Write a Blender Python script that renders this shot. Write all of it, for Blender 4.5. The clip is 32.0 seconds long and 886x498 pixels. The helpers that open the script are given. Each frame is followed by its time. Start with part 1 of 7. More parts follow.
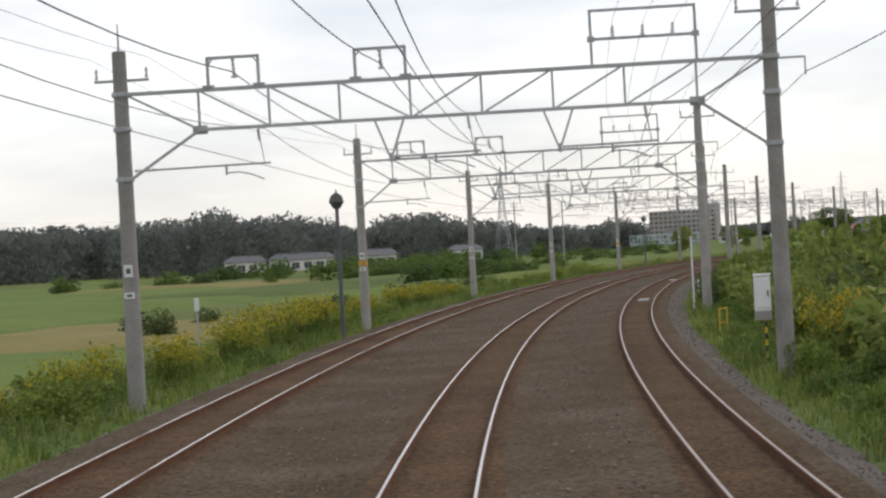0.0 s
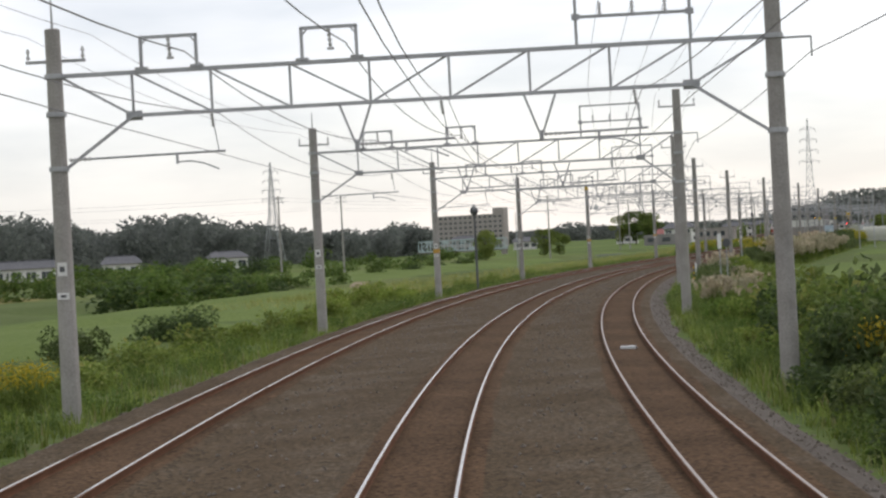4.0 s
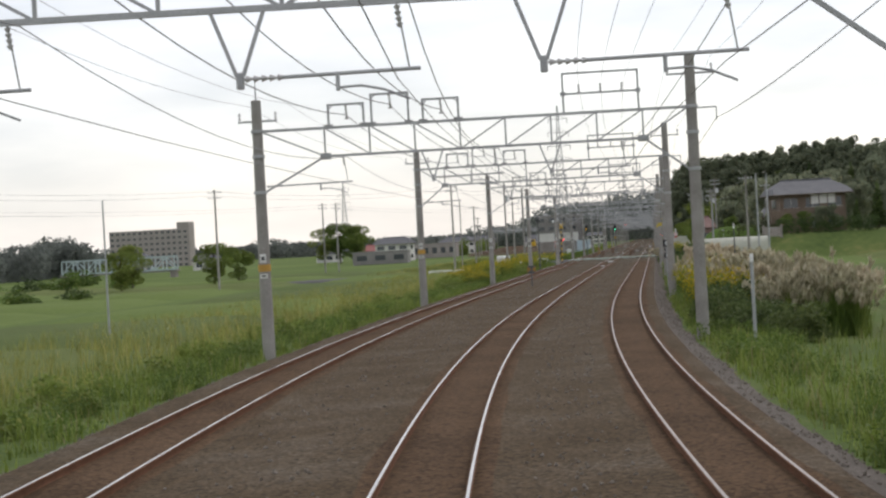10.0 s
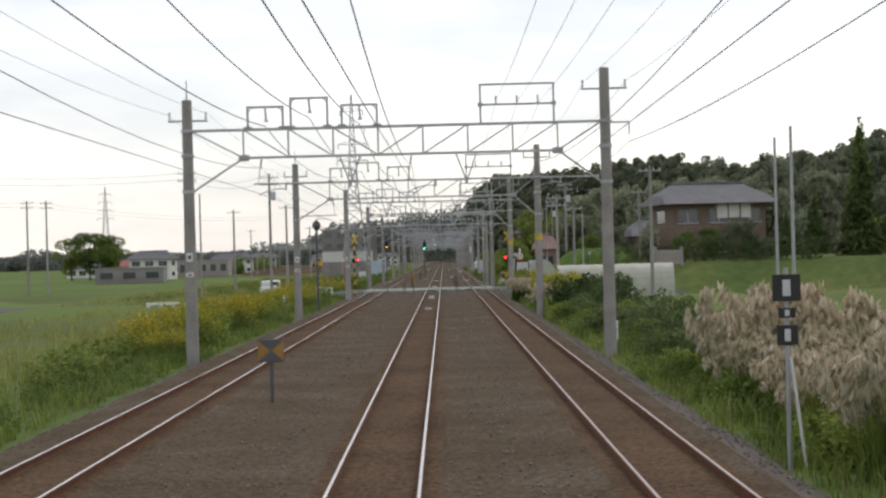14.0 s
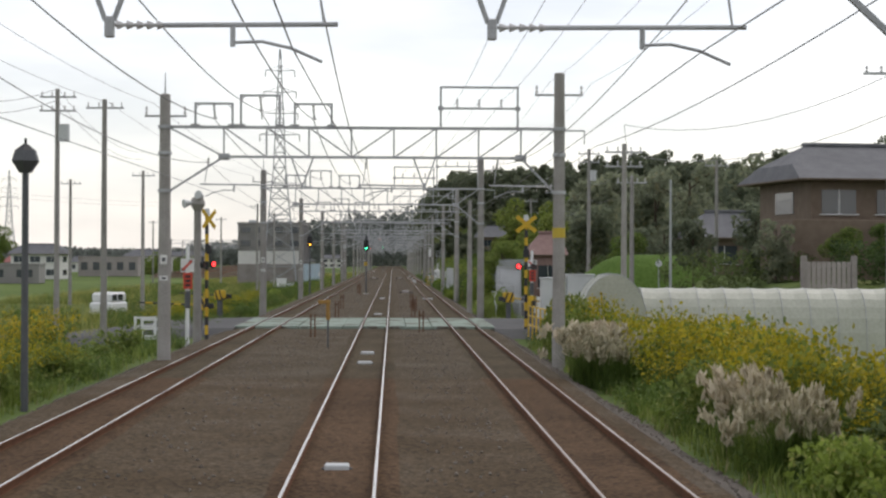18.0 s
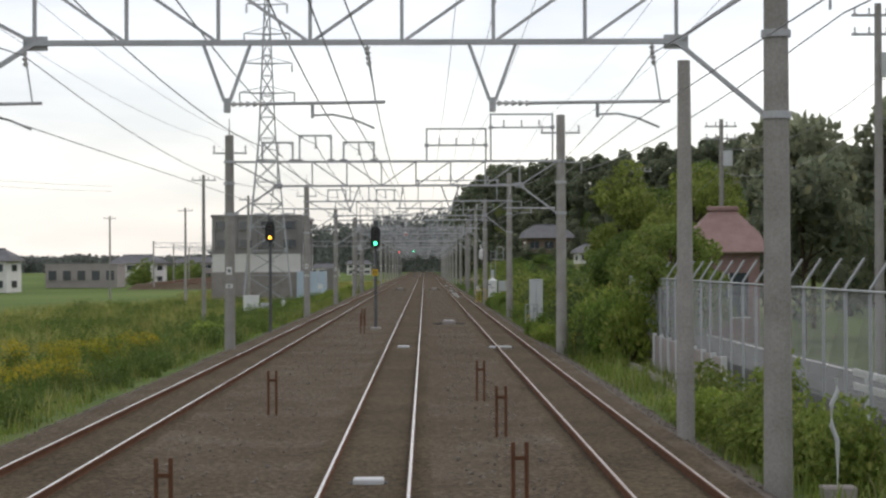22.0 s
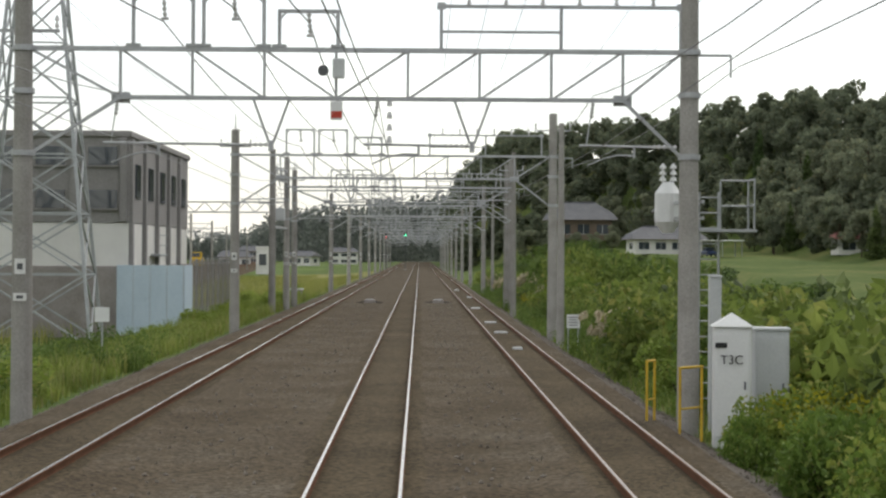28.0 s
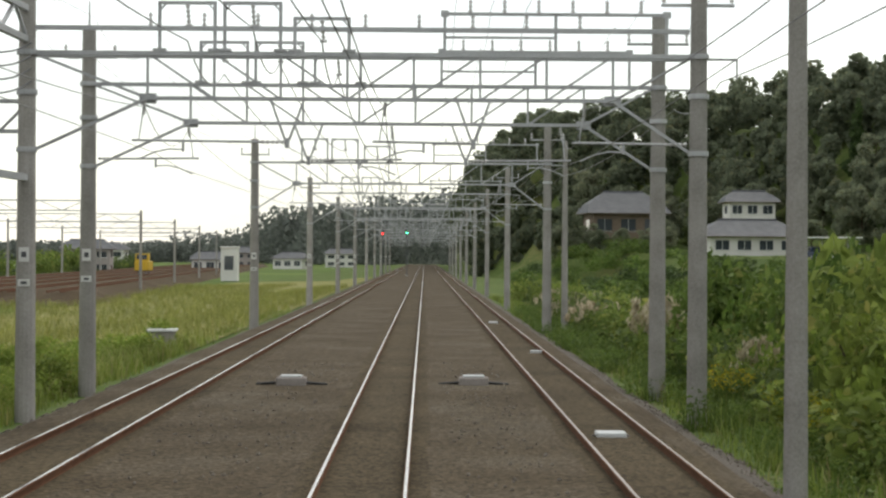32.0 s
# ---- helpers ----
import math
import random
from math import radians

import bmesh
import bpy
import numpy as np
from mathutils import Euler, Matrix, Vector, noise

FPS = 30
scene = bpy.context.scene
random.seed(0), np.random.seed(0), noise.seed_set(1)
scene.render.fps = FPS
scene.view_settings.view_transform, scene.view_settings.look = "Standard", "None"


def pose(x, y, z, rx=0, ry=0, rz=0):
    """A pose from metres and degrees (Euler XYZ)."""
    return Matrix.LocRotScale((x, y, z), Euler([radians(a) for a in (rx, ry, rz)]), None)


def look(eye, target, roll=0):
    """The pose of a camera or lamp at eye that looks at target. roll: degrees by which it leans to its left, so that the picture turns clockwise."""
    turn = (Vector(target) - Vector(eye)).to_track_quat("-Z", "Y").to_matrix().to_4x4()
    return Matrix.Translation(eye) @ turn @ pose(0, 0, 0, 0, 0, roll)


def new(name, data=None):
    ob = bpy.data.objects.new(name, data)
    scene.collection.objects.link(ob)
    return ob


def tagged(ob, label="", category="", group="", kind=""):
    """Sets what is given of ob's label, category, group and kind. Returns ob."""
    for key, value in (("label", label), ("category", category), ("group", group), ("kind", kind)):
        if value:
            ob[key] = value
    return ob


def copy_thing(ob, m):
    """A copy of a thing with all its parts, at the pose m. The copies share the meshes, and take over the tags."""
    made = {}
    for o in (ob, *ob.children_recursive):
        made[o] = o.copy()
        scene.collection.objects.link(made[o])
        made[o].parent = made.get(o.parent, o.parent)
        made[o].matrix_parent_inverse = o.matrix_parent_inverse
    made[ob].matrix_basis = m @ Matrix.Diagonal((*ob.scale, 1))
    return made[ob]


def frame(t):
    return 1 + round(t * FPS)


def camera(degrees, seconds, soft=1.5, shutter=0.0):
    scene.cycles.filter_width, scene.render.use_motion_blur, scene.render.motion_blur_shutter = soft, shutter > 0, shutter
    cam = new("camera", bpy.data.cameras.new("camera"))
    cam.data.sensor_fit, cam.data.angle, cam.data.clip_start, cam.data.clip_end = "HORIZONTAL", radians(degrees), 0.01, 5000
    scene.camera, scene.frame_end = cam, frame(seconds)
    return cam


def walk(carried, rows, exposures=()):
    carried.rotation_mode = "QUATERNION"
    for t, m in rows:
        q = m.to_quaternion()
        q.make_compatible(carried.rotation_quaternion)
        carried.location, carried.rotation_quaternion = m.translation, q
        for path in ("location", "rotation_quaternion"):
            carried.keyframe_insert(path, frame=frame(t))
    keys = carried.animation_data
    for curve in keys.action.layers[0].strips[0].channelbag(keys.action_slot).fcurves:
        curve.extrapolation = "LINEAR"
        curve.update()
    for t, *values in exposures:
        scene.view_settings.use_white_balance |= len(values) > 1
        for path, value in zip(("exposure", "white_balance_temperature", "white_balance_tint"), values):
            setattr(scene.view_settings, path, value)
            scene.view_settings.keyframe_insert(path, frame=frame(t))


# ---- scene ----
# ---- camera and its way: a seat behind a train's windscreen, 2.85 m over the rails ----
cam = camera(25.97, 32.0, soft=2.4)
# t, x, y, z, yaw, pitch, roll
PATH = [
    (0.0, 0.87, -0.00, 2.85, 0.53, -0.01, 3.11),
    (0.5, 0.94, 10.13, 2.85, -0.34, 0.14, 3.00),
    (1.0, 1.14, 20.27, 2.85, -1.14, 0.12, 3.15),
    (1.5, 1.48, 30.41, 2.85, -1.88, 0.16, 3.09),
    (2.0, 1.95, 40.54, 2.85, -2.79, 0.07, 3.13),
    (2.5, 2.55, 50.63, 2.85, -3.63, 0.04, 3.06),
    (3.0, 3.28, 60.68, 2.85, -4.42, -0.02, 3.01),
    (3.5, 4.14, 70.68, 2.85, -5.27, -0.13, 2.99),
    (5.5, 8.91, 110.65, 2.85, -8.11, -0.15, 2.99),
    (6.0, 10.46, 120.83, 2.85, -8.81, -0.18, 2.93),
    (6.5, 12.16, 131.03, 2.85, -9.60, -0.16, 2.98),
    (7.0, 14.01, 141.26, 2.85, -10.36, -0.26, 3.01),
    (7.5, 16.01, 151.52, 2.85, -11.06, -0.16, 2.99),
    (8.0, 18.16, 161.81, 2.85, -11.83, -0.22, 2.98),
    (8.5, 20.47, 172.15, 2.85, -12.56, -0.17, 3.02),
    (9.0, 22.94, 182.53, 2.85, -13.40, -0.21, 3.00),
    (9.5, 25.57, 192.93, 2.85, -14.20, -0.17, 3.10),
    (10.0, 28.36, 203.33, 2.85, -15.08, -0.12, 3.08),
    (10.5, 31.30, 213.71, 2.85, -15.84, -0.16, 3.07),
    (11.0, 34.37, 224.03, 2.85, -16.67, -0.07, 3.00),
    (11.5, 37.59, 234.27, 2.85, -17.52, -0.04, 3.02),
    (12.0, 40.92, 244.40, 2.85, -18.36, 0.03, 2.91),
    (12.5, 44.35, 254.41, 2.85, -19.12, 0.05, 2.69),
    (13.0, 47.86, 264.29, 2.85, -19.94, 0.06, 2.19),
    (13.5, 51.45, 274.09, 2.85, -20.69, 0.10, 1.91),
    (14.0, 55.11, 283.83, 2.85, -21.38, 0.21, 1.46),
    (14.5, 58.82, 293.54, 2.85, -21.86, 0.25, 1.12),
    (16.5, 73.74, 331.79, 2.85, -22.33, 0.43, -0.05),
    (17.0, 77.31, 340.89, 2.85, -22.53, 0.46, -0.28),
    (17.5, 80.85, 349.92, 2.85, -22.60, 0.44, -0.14),
    (18.0, 84.37, 358.92, 2.85, -22.91, 0.35, -0.24),
    (18.5, 87.90, 367.93, 2.85, -23.17, 0.31, -0.02),
    (19.0, 91.46, 377.00, 2.85, -22.95, 0.28, -0.06),
    (19.5, 95.05, 386.15, 2.85, -22.82, 0.30, 0.11),
    (20.0, 98.66, 395.37, 2.85, -22.74, 0.10, -0.01),
    (20.5, 102.29, 404.63, 2.85, -22.49, 0.25, 0.04),
    (21.0, 105.93, 413.91, 2.85, -22.43, 0.38, 0.09),
    (21.5, 109.58, 423.23, 2.85, -22.03, 0.49, 0.13),
    (22.0, 113.23, 432.55, 2.85, -21.95, 0.50, 0.25),
    (22.5, 116.89, 441.88, 2.85, -22.02, 0.50, 0.11),
    (23.0, 120.55, 451.22, 2.85, -21.96, 0.51, 0.19),
    (23.5, 124.22, 460.58, 2.85, -22.05, 0.49, 0.06),
    (24.0, 127.90, 469.98, 2.85, -22.01, 0.45, 0.23),
    (24.5, 131.59, 479.39, 2.85, -22.11, 0.28, 0.15),
    (25.0, 135.29, 488.82, 2.85, -22.05, 0.34, 0.33),
    (25.5, 138.98, 498.23, 2.85, -22.12, 0.19, 0.20),
    (27.5, 153.71, 535.81, 2.85, -21.98, 0.09, -0.13),
    (28.0, 157.18, 544.67, 2.85, -22.10, 0.18, -0.35),
    (28.5, 160.60, 553.40, 2.85, -22.13, 0.15, -0.25),
    (29.0, 164.01, 562.10, 2.85, -22.14, 0.23, -0.29),
    (29.5, 167.42, 570.79, 2.85, -22.07, 0.33, -0.09),
    (30.0, 170.82, 579.48, 2.85, -22.09, 0.21, -0.35),
    (30.5, 174.23, 588.17, 2.85, -22.06, 0.31, -0.26),
    (31.0, 177.64, 596.88, 2.85, -21.98, 0.22, -0.34),
    (31.5, 181.06, 605.60, 2.85, -21.98, 0.22, -0.35),
    (32.0, 184.49, 614.34, 2.85, -21.95, 0.24, -0.35),
]
walk(cam, [(t, pose(x, y, z, 90 + pitch, roll, yaw)) for t, x, y, z, yaw, pitch, roll in PATH],
     exposures=[(0.0, 0.0, 6600.0, 14.0), (25.5, 0.0, 6600.0, 13.0), (27.5, 0.25, 6750.0, 10.0), (32.0, 0.3, 6900.0, 7.0)])

# ---- light: a bright overcast sky ----
SUN_EL, SUN_AZ = radians(48), radians(60)
world = bpy.data.worlds.new("overcast_sky")
scene.world = world
world.use_nodes = True
wn, wl = world.node_tree.nodes, world.node_tree.links
wn.clear()
w_out = wn.new("ShaderNodeOutputWorld")
w_sky = wn.new("ShaderNodeTexSky")
w_sky.sky_type = "NISHITA"
w_sky.sun_disc = False
w_sky.sun_elevation, w_sky.sun_rotation = SUN_EL, SUN_AZ
w_bg1 = wn.new("ShaderNodeBackground")
w_bg1.inputs["Strength"].default_value = 0.05
wl.new(w_sky.outputs[0], w_bg1.inputs["Color"])
w_tc = wn.new("ShaderNodeTexCoord")
w_map = wn.new("ShaderNodeMapping")
w_map.inputs["Scale"].default_value = (2.2, 2.2, 9.0)
wl.new(w_tc.outputs["Generated"], w_map.inputs["Vector"])
w_noise = wn.new("ShaderNodeTexNoise")
w_noise.inputs["Scale"].default_value = 2.6
w_noise.inputs["Detail"].default_value = 5.0
wl.new(w_map.outputs[0], w_noise.inputs["Vector"])
w_ramp = wn.new("ShaderNodeValToRGB")
w_ramp.color_ramp.elements[0].position = 0.34
w_ramp.color_ramp.elements[0].color = (0.69, 0.705, 0.72, 1)
w_ramp.color_ramp.elements[1].position = 0.62
w_ramp.color_ramp.elements[1].color = (0.945, 0.935, 0.915, 1)
wl.new(w_noise.outputs["Fac"], w_ramp.inputs["Fac"])
w_bg2 = wn.new("ShaderNodeBackground")
w_bg2.inputs["Strength"].default_value = 0.86
wl.new(w_ramp.outputs[0], w_bg2.inputs["Color"])
w_add = wn.new("ShaderNodeAddShader")
wl.new(w_bg1.outputs[0], w_add.inputs[0])
wl.new(w_bg2.outputs[0], w_add.inputs[1])
wl.new(w_add.outputs[0], w_out.inputs["Surface"])

sun = new("sun", bpy.data.lights.new("sun", "SUN"))
sun.data.energy, sun.data.angle, sun.data.color = 0.8, radians(20), (1.0, 0.96, 0.9)
sun.matrix_world = look((0, 0, 60), (60 * -math.sin(SUN_AZ), 60 * -math.cos(SUN_AZ), 60 - 60 * math.tan(SUN_EL)))


# ---- materials ----
def mat(name, c1, c2=None, rough=0.85, metal=0.0, scale=3.0, fine=40.0, bump=0.15, spots=0.5, rand=0.0, c3=None, pos=(0.35, 0.65), bump_d=0.02, whole=False):
    """A procedural surface: two colours mixed by coarse and fine noise, with relief."""
    m = bpy.data.materials.new(name)
    m.use_nodes = True
    n, l = m.node_tree.nodes, m.node_tree.links
    b = n["Principled BSDF"]
    b.inputs["Roughness"].default_value = rough
    b.inputs["Metallic"].default_value = metal
    if rough > 0.88:
        b.inputs["Specular IOR Level"].default_value = 0.08
    c2 = c2 or tuple(v * 0.75 for v in c1)
    tc = n.new("ShaderNodeTexCoord")
    big, small = n.new("ShaderNodeTexNoise"), n.new("ShaderNodeTexNoise")
    big.inputs["Scale"].default_value, big.inputs["Detail"].default_value = scale, 4
    small.inputs["Scale"].default_value, small.inputs["Detail"].default_value = fine, 3
    place = n.new("ShaderNodeNewGeometry").outputs["Position"] if whole else tc.outputs["Object"]
    for q in (big, small):
        l.new(place, q.inputs["Vector"])
    add = n.new("ShaderNodeMix")
    add.data_type = "FLOAT"
    add.inputs[0].default_value = spots
    l.new(big.outputs["Fac"], add.inputs[2])
    l.new(small.outputs["Fac"], add.inputs[3])
    ramp = n.new("ShaderNodeValToRGB")
    e = ramp.color_ramp.elements
    e[0].position, e[0].color = pos[0], (*c1, 1)
    e[1].position, e[1].color = pos[1], (*c2, 1)
    if c3:
        k = e.new(0.5 * (pos[0] + pos[1]))
        k.color = (*c3, 1)
    l.new(add.outputs[0], ramp.inputs["Fac"])
    col = ramp.outputs[0]
    if rand:
        info = n.new("ShaderNodeObjectInfo")
        mr = n.new("ShaderNodeMapRange")
        mr.inputs["To Min"].default_value, mr.inputs["To Max"].default_value = 1 - rand, 1 + rand
        l.new(info.outputs["Random"], mr.inputs["Value"])
        hs = n.new("ShaderNodeHueSaturation")
        l.new(mr.outputs[0], hs.inputs["Value"])
        l.new(col, hs.inputs["Color"])
        col = hs.outputs[0]
    l.new(col, b.inputs["Base Color"])
    if bump:
        bp = n.new("ShaderNodeBump")
        bp.inputs["Strength"].default_value, bp.inputs["Distance"].default_value = bump, bump_d
        l.new(small.outputs["Fac"], bp.inputs["Height"])
        l.new(bp.outputs[0], b.inputs["Normal"])
    return m


def stony(m, scale=17.0, low=0.55, high=1.5):
    """Single stones told apart by their own lightness, cell by cell."""
    n, l = m.node_tree.nodes, m.node_tree.links
    b = n["Principled BSDF"]
    src = b.inputs["Base Color"].links[0].from_socket
    tc, vo, mr, hs = n.new("ShaderNodeTexCoord"), n.new("ShaderNodeTexVoronoi"), n.new("ShaderNodeMapRange"), n.new("ShaderNodeHueSaturation")
    vo.inputs["Scale"].default_value = scale
    l.new(tc.outputs["Object"], vo.inputs["Vector"])
    sep = n.new("ShaderNodeSeparateColor")
    l.new(vo.outputs["Color"], sep.inputs[0])
    mr.inputs["To Min"].default_value, mr.inputs["To Max"].default_value = low, high
    l.new(sep.outputs[0], mr.inputs["Value"])
    l.new(mr.outputs[0], hs.inputs["Value"])
    l.new(src, hs.inputs["Color"])
    l.new(hs.outputs[0], b.inputs["Base Color"])
    bp = n.new("ShaderNodeBump")
    bp.inputs["Strength"].default_value, bp.inputs["Distance"].default_value = 0.5, 0.03
    l.new(vo.outputs["Distance"], bp.inputs["Height"])
    l.new(bp.outputs[0], b.inputs["Normal"])


def leafy(name, dark, light, warm=None, through_light=0.38):
    """Leaves: each clump its own green, some light passing through."""
    m = bpy.data.materials.new(name)
    m.use_nodes = True
    n, l = m.node_tree.nodes, m.node_tree.links
    b = n["Principled BSDF"]
    b.inputs["Roughness"].default_value = 0.6
    b.inputs["Specular IOR Level"].default_value = 0.2
    geo = n.new("ShaderNodeNewGeometry")
    ramp = n.new("ShaderNodeValToRGB")
    e = ramp.color_ramp.elements
    e[0].position, e[0].color = 0.0, (*dark, 1)
    e[1].position, e[1].color = 0.85, (*light, 1)
    if warm:
        k = e.new(0.97)
        k.color = (*warm, 1)
    l.new(geo.outputs["Random Per Island"], ramp.inputs["Fac"])
    tc = n.new("ShaderNodeTexCoord")
    ns = n.new("ShaderNodeTexNoise")
    ns.inputs["Scale"].default_value = 0.35
    l.new(tc.outputs["Object"], ns.inputs["Vector"])
    mr = n.new("ShaderNodeMapRange")
    mr.inputs["From Min"].default_value, mr.inputs["From Max"].default_value = 0.3, 0.7
    mr.inputs["To Min"].default_value, mr.inputs["To Max"].default_value = 0.7, 1.3
    l.new(ns.outputs["Fac"], mr.inputs["Value"])
    hs = n.new("ShaderNodeHueSaturation")
    info, mv_, mh_ = n.new("ShaderNodeObjectInfo"), n.new("ShaderNodeMath"), n.new("ShaderNodeMapRange")
    own = n.new("ShaderNodeMapRange")
    own.inputs["To Min"].default_value, own.inputs["To Max"].default_value = 0.78, 1.25
    mh_.inputs["To Min"].default_value, mh_.inputs["To Max"].default_value = 0.515, 0.478
    mv_.operation = "MULTIPLY"
    l.new(info.outputs["Random"], own.inputs["Value"])
    l.new(info.outputs["Random"], mh_.inputs["Value"])
    l.new(mr.outputs[0], mv_.inputs[0])
    l.new(own.outputs[0], mv_.inputs[1])
    l.new(mv_.outputs[0], hs.inputs["Value"])
    l.new(mh_.outputs[0], hs.inputs["Hue"])
    l.new(ramp.outputs[0], hs.inputs["Color"])
    l.new(hs.outputs[0], b.inputs["Base Color"])
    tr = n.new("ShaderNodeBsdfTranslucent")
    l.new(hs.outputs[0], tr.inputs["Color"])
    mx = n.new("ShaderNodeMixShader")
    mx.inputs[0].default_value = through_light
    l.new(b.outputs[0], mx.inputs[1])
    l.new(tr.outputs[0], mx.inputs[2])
    l.new(mx.outputs[0], n["Material Output"].inputs["Surface"])
    return m


def lit(name, colour, power):
    m = bpy.data.materials.new(name)
    m.use_nodes = True
    b = m.node_tree.nodes["Principled BSDF"]
    b.inputs["Base Color"].default_value = (*colour, 1)
    b.inputs["Emission Color"].default_value = (*colour, 1)
    b.inputs["Emission Strength"].default_value = power
    return m


def glass(name):
    m = bpy.data.materials.new(name)
    m.use_nodes = True
    b = m.node_tree.nodes["Principled BSDF"]
    b.inputs["Base Color"].default_value = (0.05, 0.06, 0.07, 1)
    b.inputs["Roughness"].default_value = 0.08
    b.inputs["Specular IOR Level"].default_value = 0.8
    return m


M_BALLAST = mat("ballast_stone", (0.058, 0.040, 0.022), (0.113, 0.093, 0.069), 0.95, 0, 0.35, 14, 0.9, 0.5, c3=(0.081, 0.059, 0.036), bump_d=0.05)
M_RUSTBED = mat("rust_stained_ballast", (0.054, 0.033, 0.018), (0.116, 0.073, 0.042), 0.95, 0, 0.3, 16, 0.9, 0.55, bump_d=0.05)
M_BALLAST2 = mat("grey_brown_ballast_stone", (0.060, 0.045, 0.028), (0.116, 0.099, 0.074), 0.95, 0, 0.35, 14, 0.9, 0.5, c3=(0.083, 0.065, 0.043), bump_d=0.05)
M_RUSTBED2 = mat("dark_stained_ballast", (0.048, 0.037, 0.023), (0.104, 0.082, 0.051), 0.95, 0, 0.3, 16, 0.9, 0.55, bump_d=0.05)
for q_ in (M_BALLAST, M_RUSTBED, M_BALLAST2, M_RUSTBED2):
    stony(q_)
M_SHOULDER = mat("grey_shoulder_ballast", (0.084, 0.073, 0.062), (0.163, 0.145, 0.128), 0.95, 0, 0.5, 12, 1.0, 0.6, bump_d=0.06)
M_RAILTOP = mat("polished_rail_head", (0.62, 0.60, 0.58), (0.48, 0.46, 0.44), 0.22, 1.0, 0.6, 30, 0.02)
M_RAILDULL = mat("browned_rail_head", (0.40, 0.36, 0.32), (0.30, 0.26, 0.225), 0.38, 0.85, 0.6, 30, 0.05)
M_RAILSIDE = mat("rusted_rail_web", (0.10, 0.05, 0.03), (0.17, 0.085, 0.05), 0.9, 0.1, 2, 40, 0.3)
M_SLEEPER = mat("weathered_concrete_sleeper", (0.13, 0.10, 0.08), (0.19, 0.155, 0.13), 0.95, 0, 2, 30, 0.3)
M_CONCRETE = mat("weathered_pole_concrete", (0.245, 0.234, 0.215), (0.365, 0.352, 0.330), 0.92, 0, 1.6, 26, 0.25, rand=0.12)
M_STEEL = mat("galvanised_truss_steel", (0.35, 0.36, 0.37), (0.47, 0.48, 0.49), 0.6, 0.25, 1.5, 30, 0.1, rand=0.08)
M_DARKSTEEL = mat("dull_dark_steel", (0.07, 0.075, 0.08), (0.12, 0.125, 0.13), 0.6, 0.3, 2, 40, 0.1)
M_WIRE = mat("weathered_overhead_wire", (0.22, 0.225, 0.23), (0.29, 0.295, 0.30), 0.6, 0.4, 3, 30, 0)
M_PORCELAIN = mat("porcelain_insulator", (0.42, 0.415, 0.41), (0.60, 0.60, 0.595), 0.3, 0, 4, 30, 0.05)
M_FIELD = mat("rice_field", (0.075, 0.115, 0.028), (0.135, 0.180, 0.052), 0.95, 0, 0.018, 1.6, 0.4, 0.35, c3=(0.098, 0.142, 0.038), bump_d=0.2)
M_VERGE = mat("verge_grass_soil", (0.062, 0.088, 0.028), (0.122, 0.128, 0.056), 0.95, 0, 0.12, 3.5, 0.6, 0.5, c3=(0.092, 0.135, 0.036), bump_d=0.1)
M_ASPHALT = mat("grey_road_asphalt", (0.085, 0.085, 0.085), (0.13, 0.13, 0.128), 0.92, 0, 0.7, 30, 0.3)
M_WHITE = mat("white_paint", (0.74, 0.74, 0.72), (0.62, 0.62, 0.60), 0.6, 0, 3, 30, 0.05)
M_BARK = mat("tree_bark", (0.055, 0.042, 0.030), (0.10, 0.08, 0.06), 0.95, 0, 3, 20, 0.6)


# ---- the line: plan of the track, by distance s along it ----
BEND, BEND_END, STRAIGHT = 1 / 766.66, 247.14, 325.64
CANT, SPAN_L, SPAN_R = 0.0313, 4.70, 3.91
S_STEP = 1.0
S_AXIS = np.arange(-260.0, 2600.0, S_STEP)
K_AXIS = BEND * np.clip((STRAIGHT - S_AXIS) / (STRAIGHT - BEND_END), 0, 1)
TH_AXIS = np.concatenate([[0], np.cumsum((K_AXIS[1:] + K_AXIS[:-1]) / 2 * S_STEP)])
TH_AXIS -= np.interp(0, S_AXIS, TH_AXIS)
MID = (TH_AXIS[1:] + TH_AXIS[:-1]) / 2
X_AXIS = np.concatenate([[0], np.cumsum(np.sin(MID) * S_STEP)])
Y_AXIS = np.concatenate([[0], np.cumsum(np.cos(MID) * S_STEP)])
X_AXIS -= np.interp(0, S_AXIS, X_AXIS)
Y_AXIS -= np.interp(0, S_AXIS, Y_AXIS)


def heading(s):
    return float(np.interp(s, S_AXIS, TH_AXIS))


def cant(s):
    return CANT * float(np.interp(s, S_AXIS, K_AXIS)) / BEND


def at(s, lat, z=0.0):
    """The place at distance s along the line, lat metres to its right, z over the rails."""
    a = heading(s)
    return Vector((float(np.interp(s, S_AXIS, X_AXIS)) + lat * math.cos(a), float(np.interp(s, S_AXIS, Y_AXIS)) - lat * math.sin(a), z))


def stand(s, lat, z=0.0, turn=0.0):
    """A pose whose x points to the right of the line and y along it."""
    p = at(s, lat, z)
    return pose(p.x, p.y, p.z, 0, 0, -math.degrees(heading(s)) + turn)


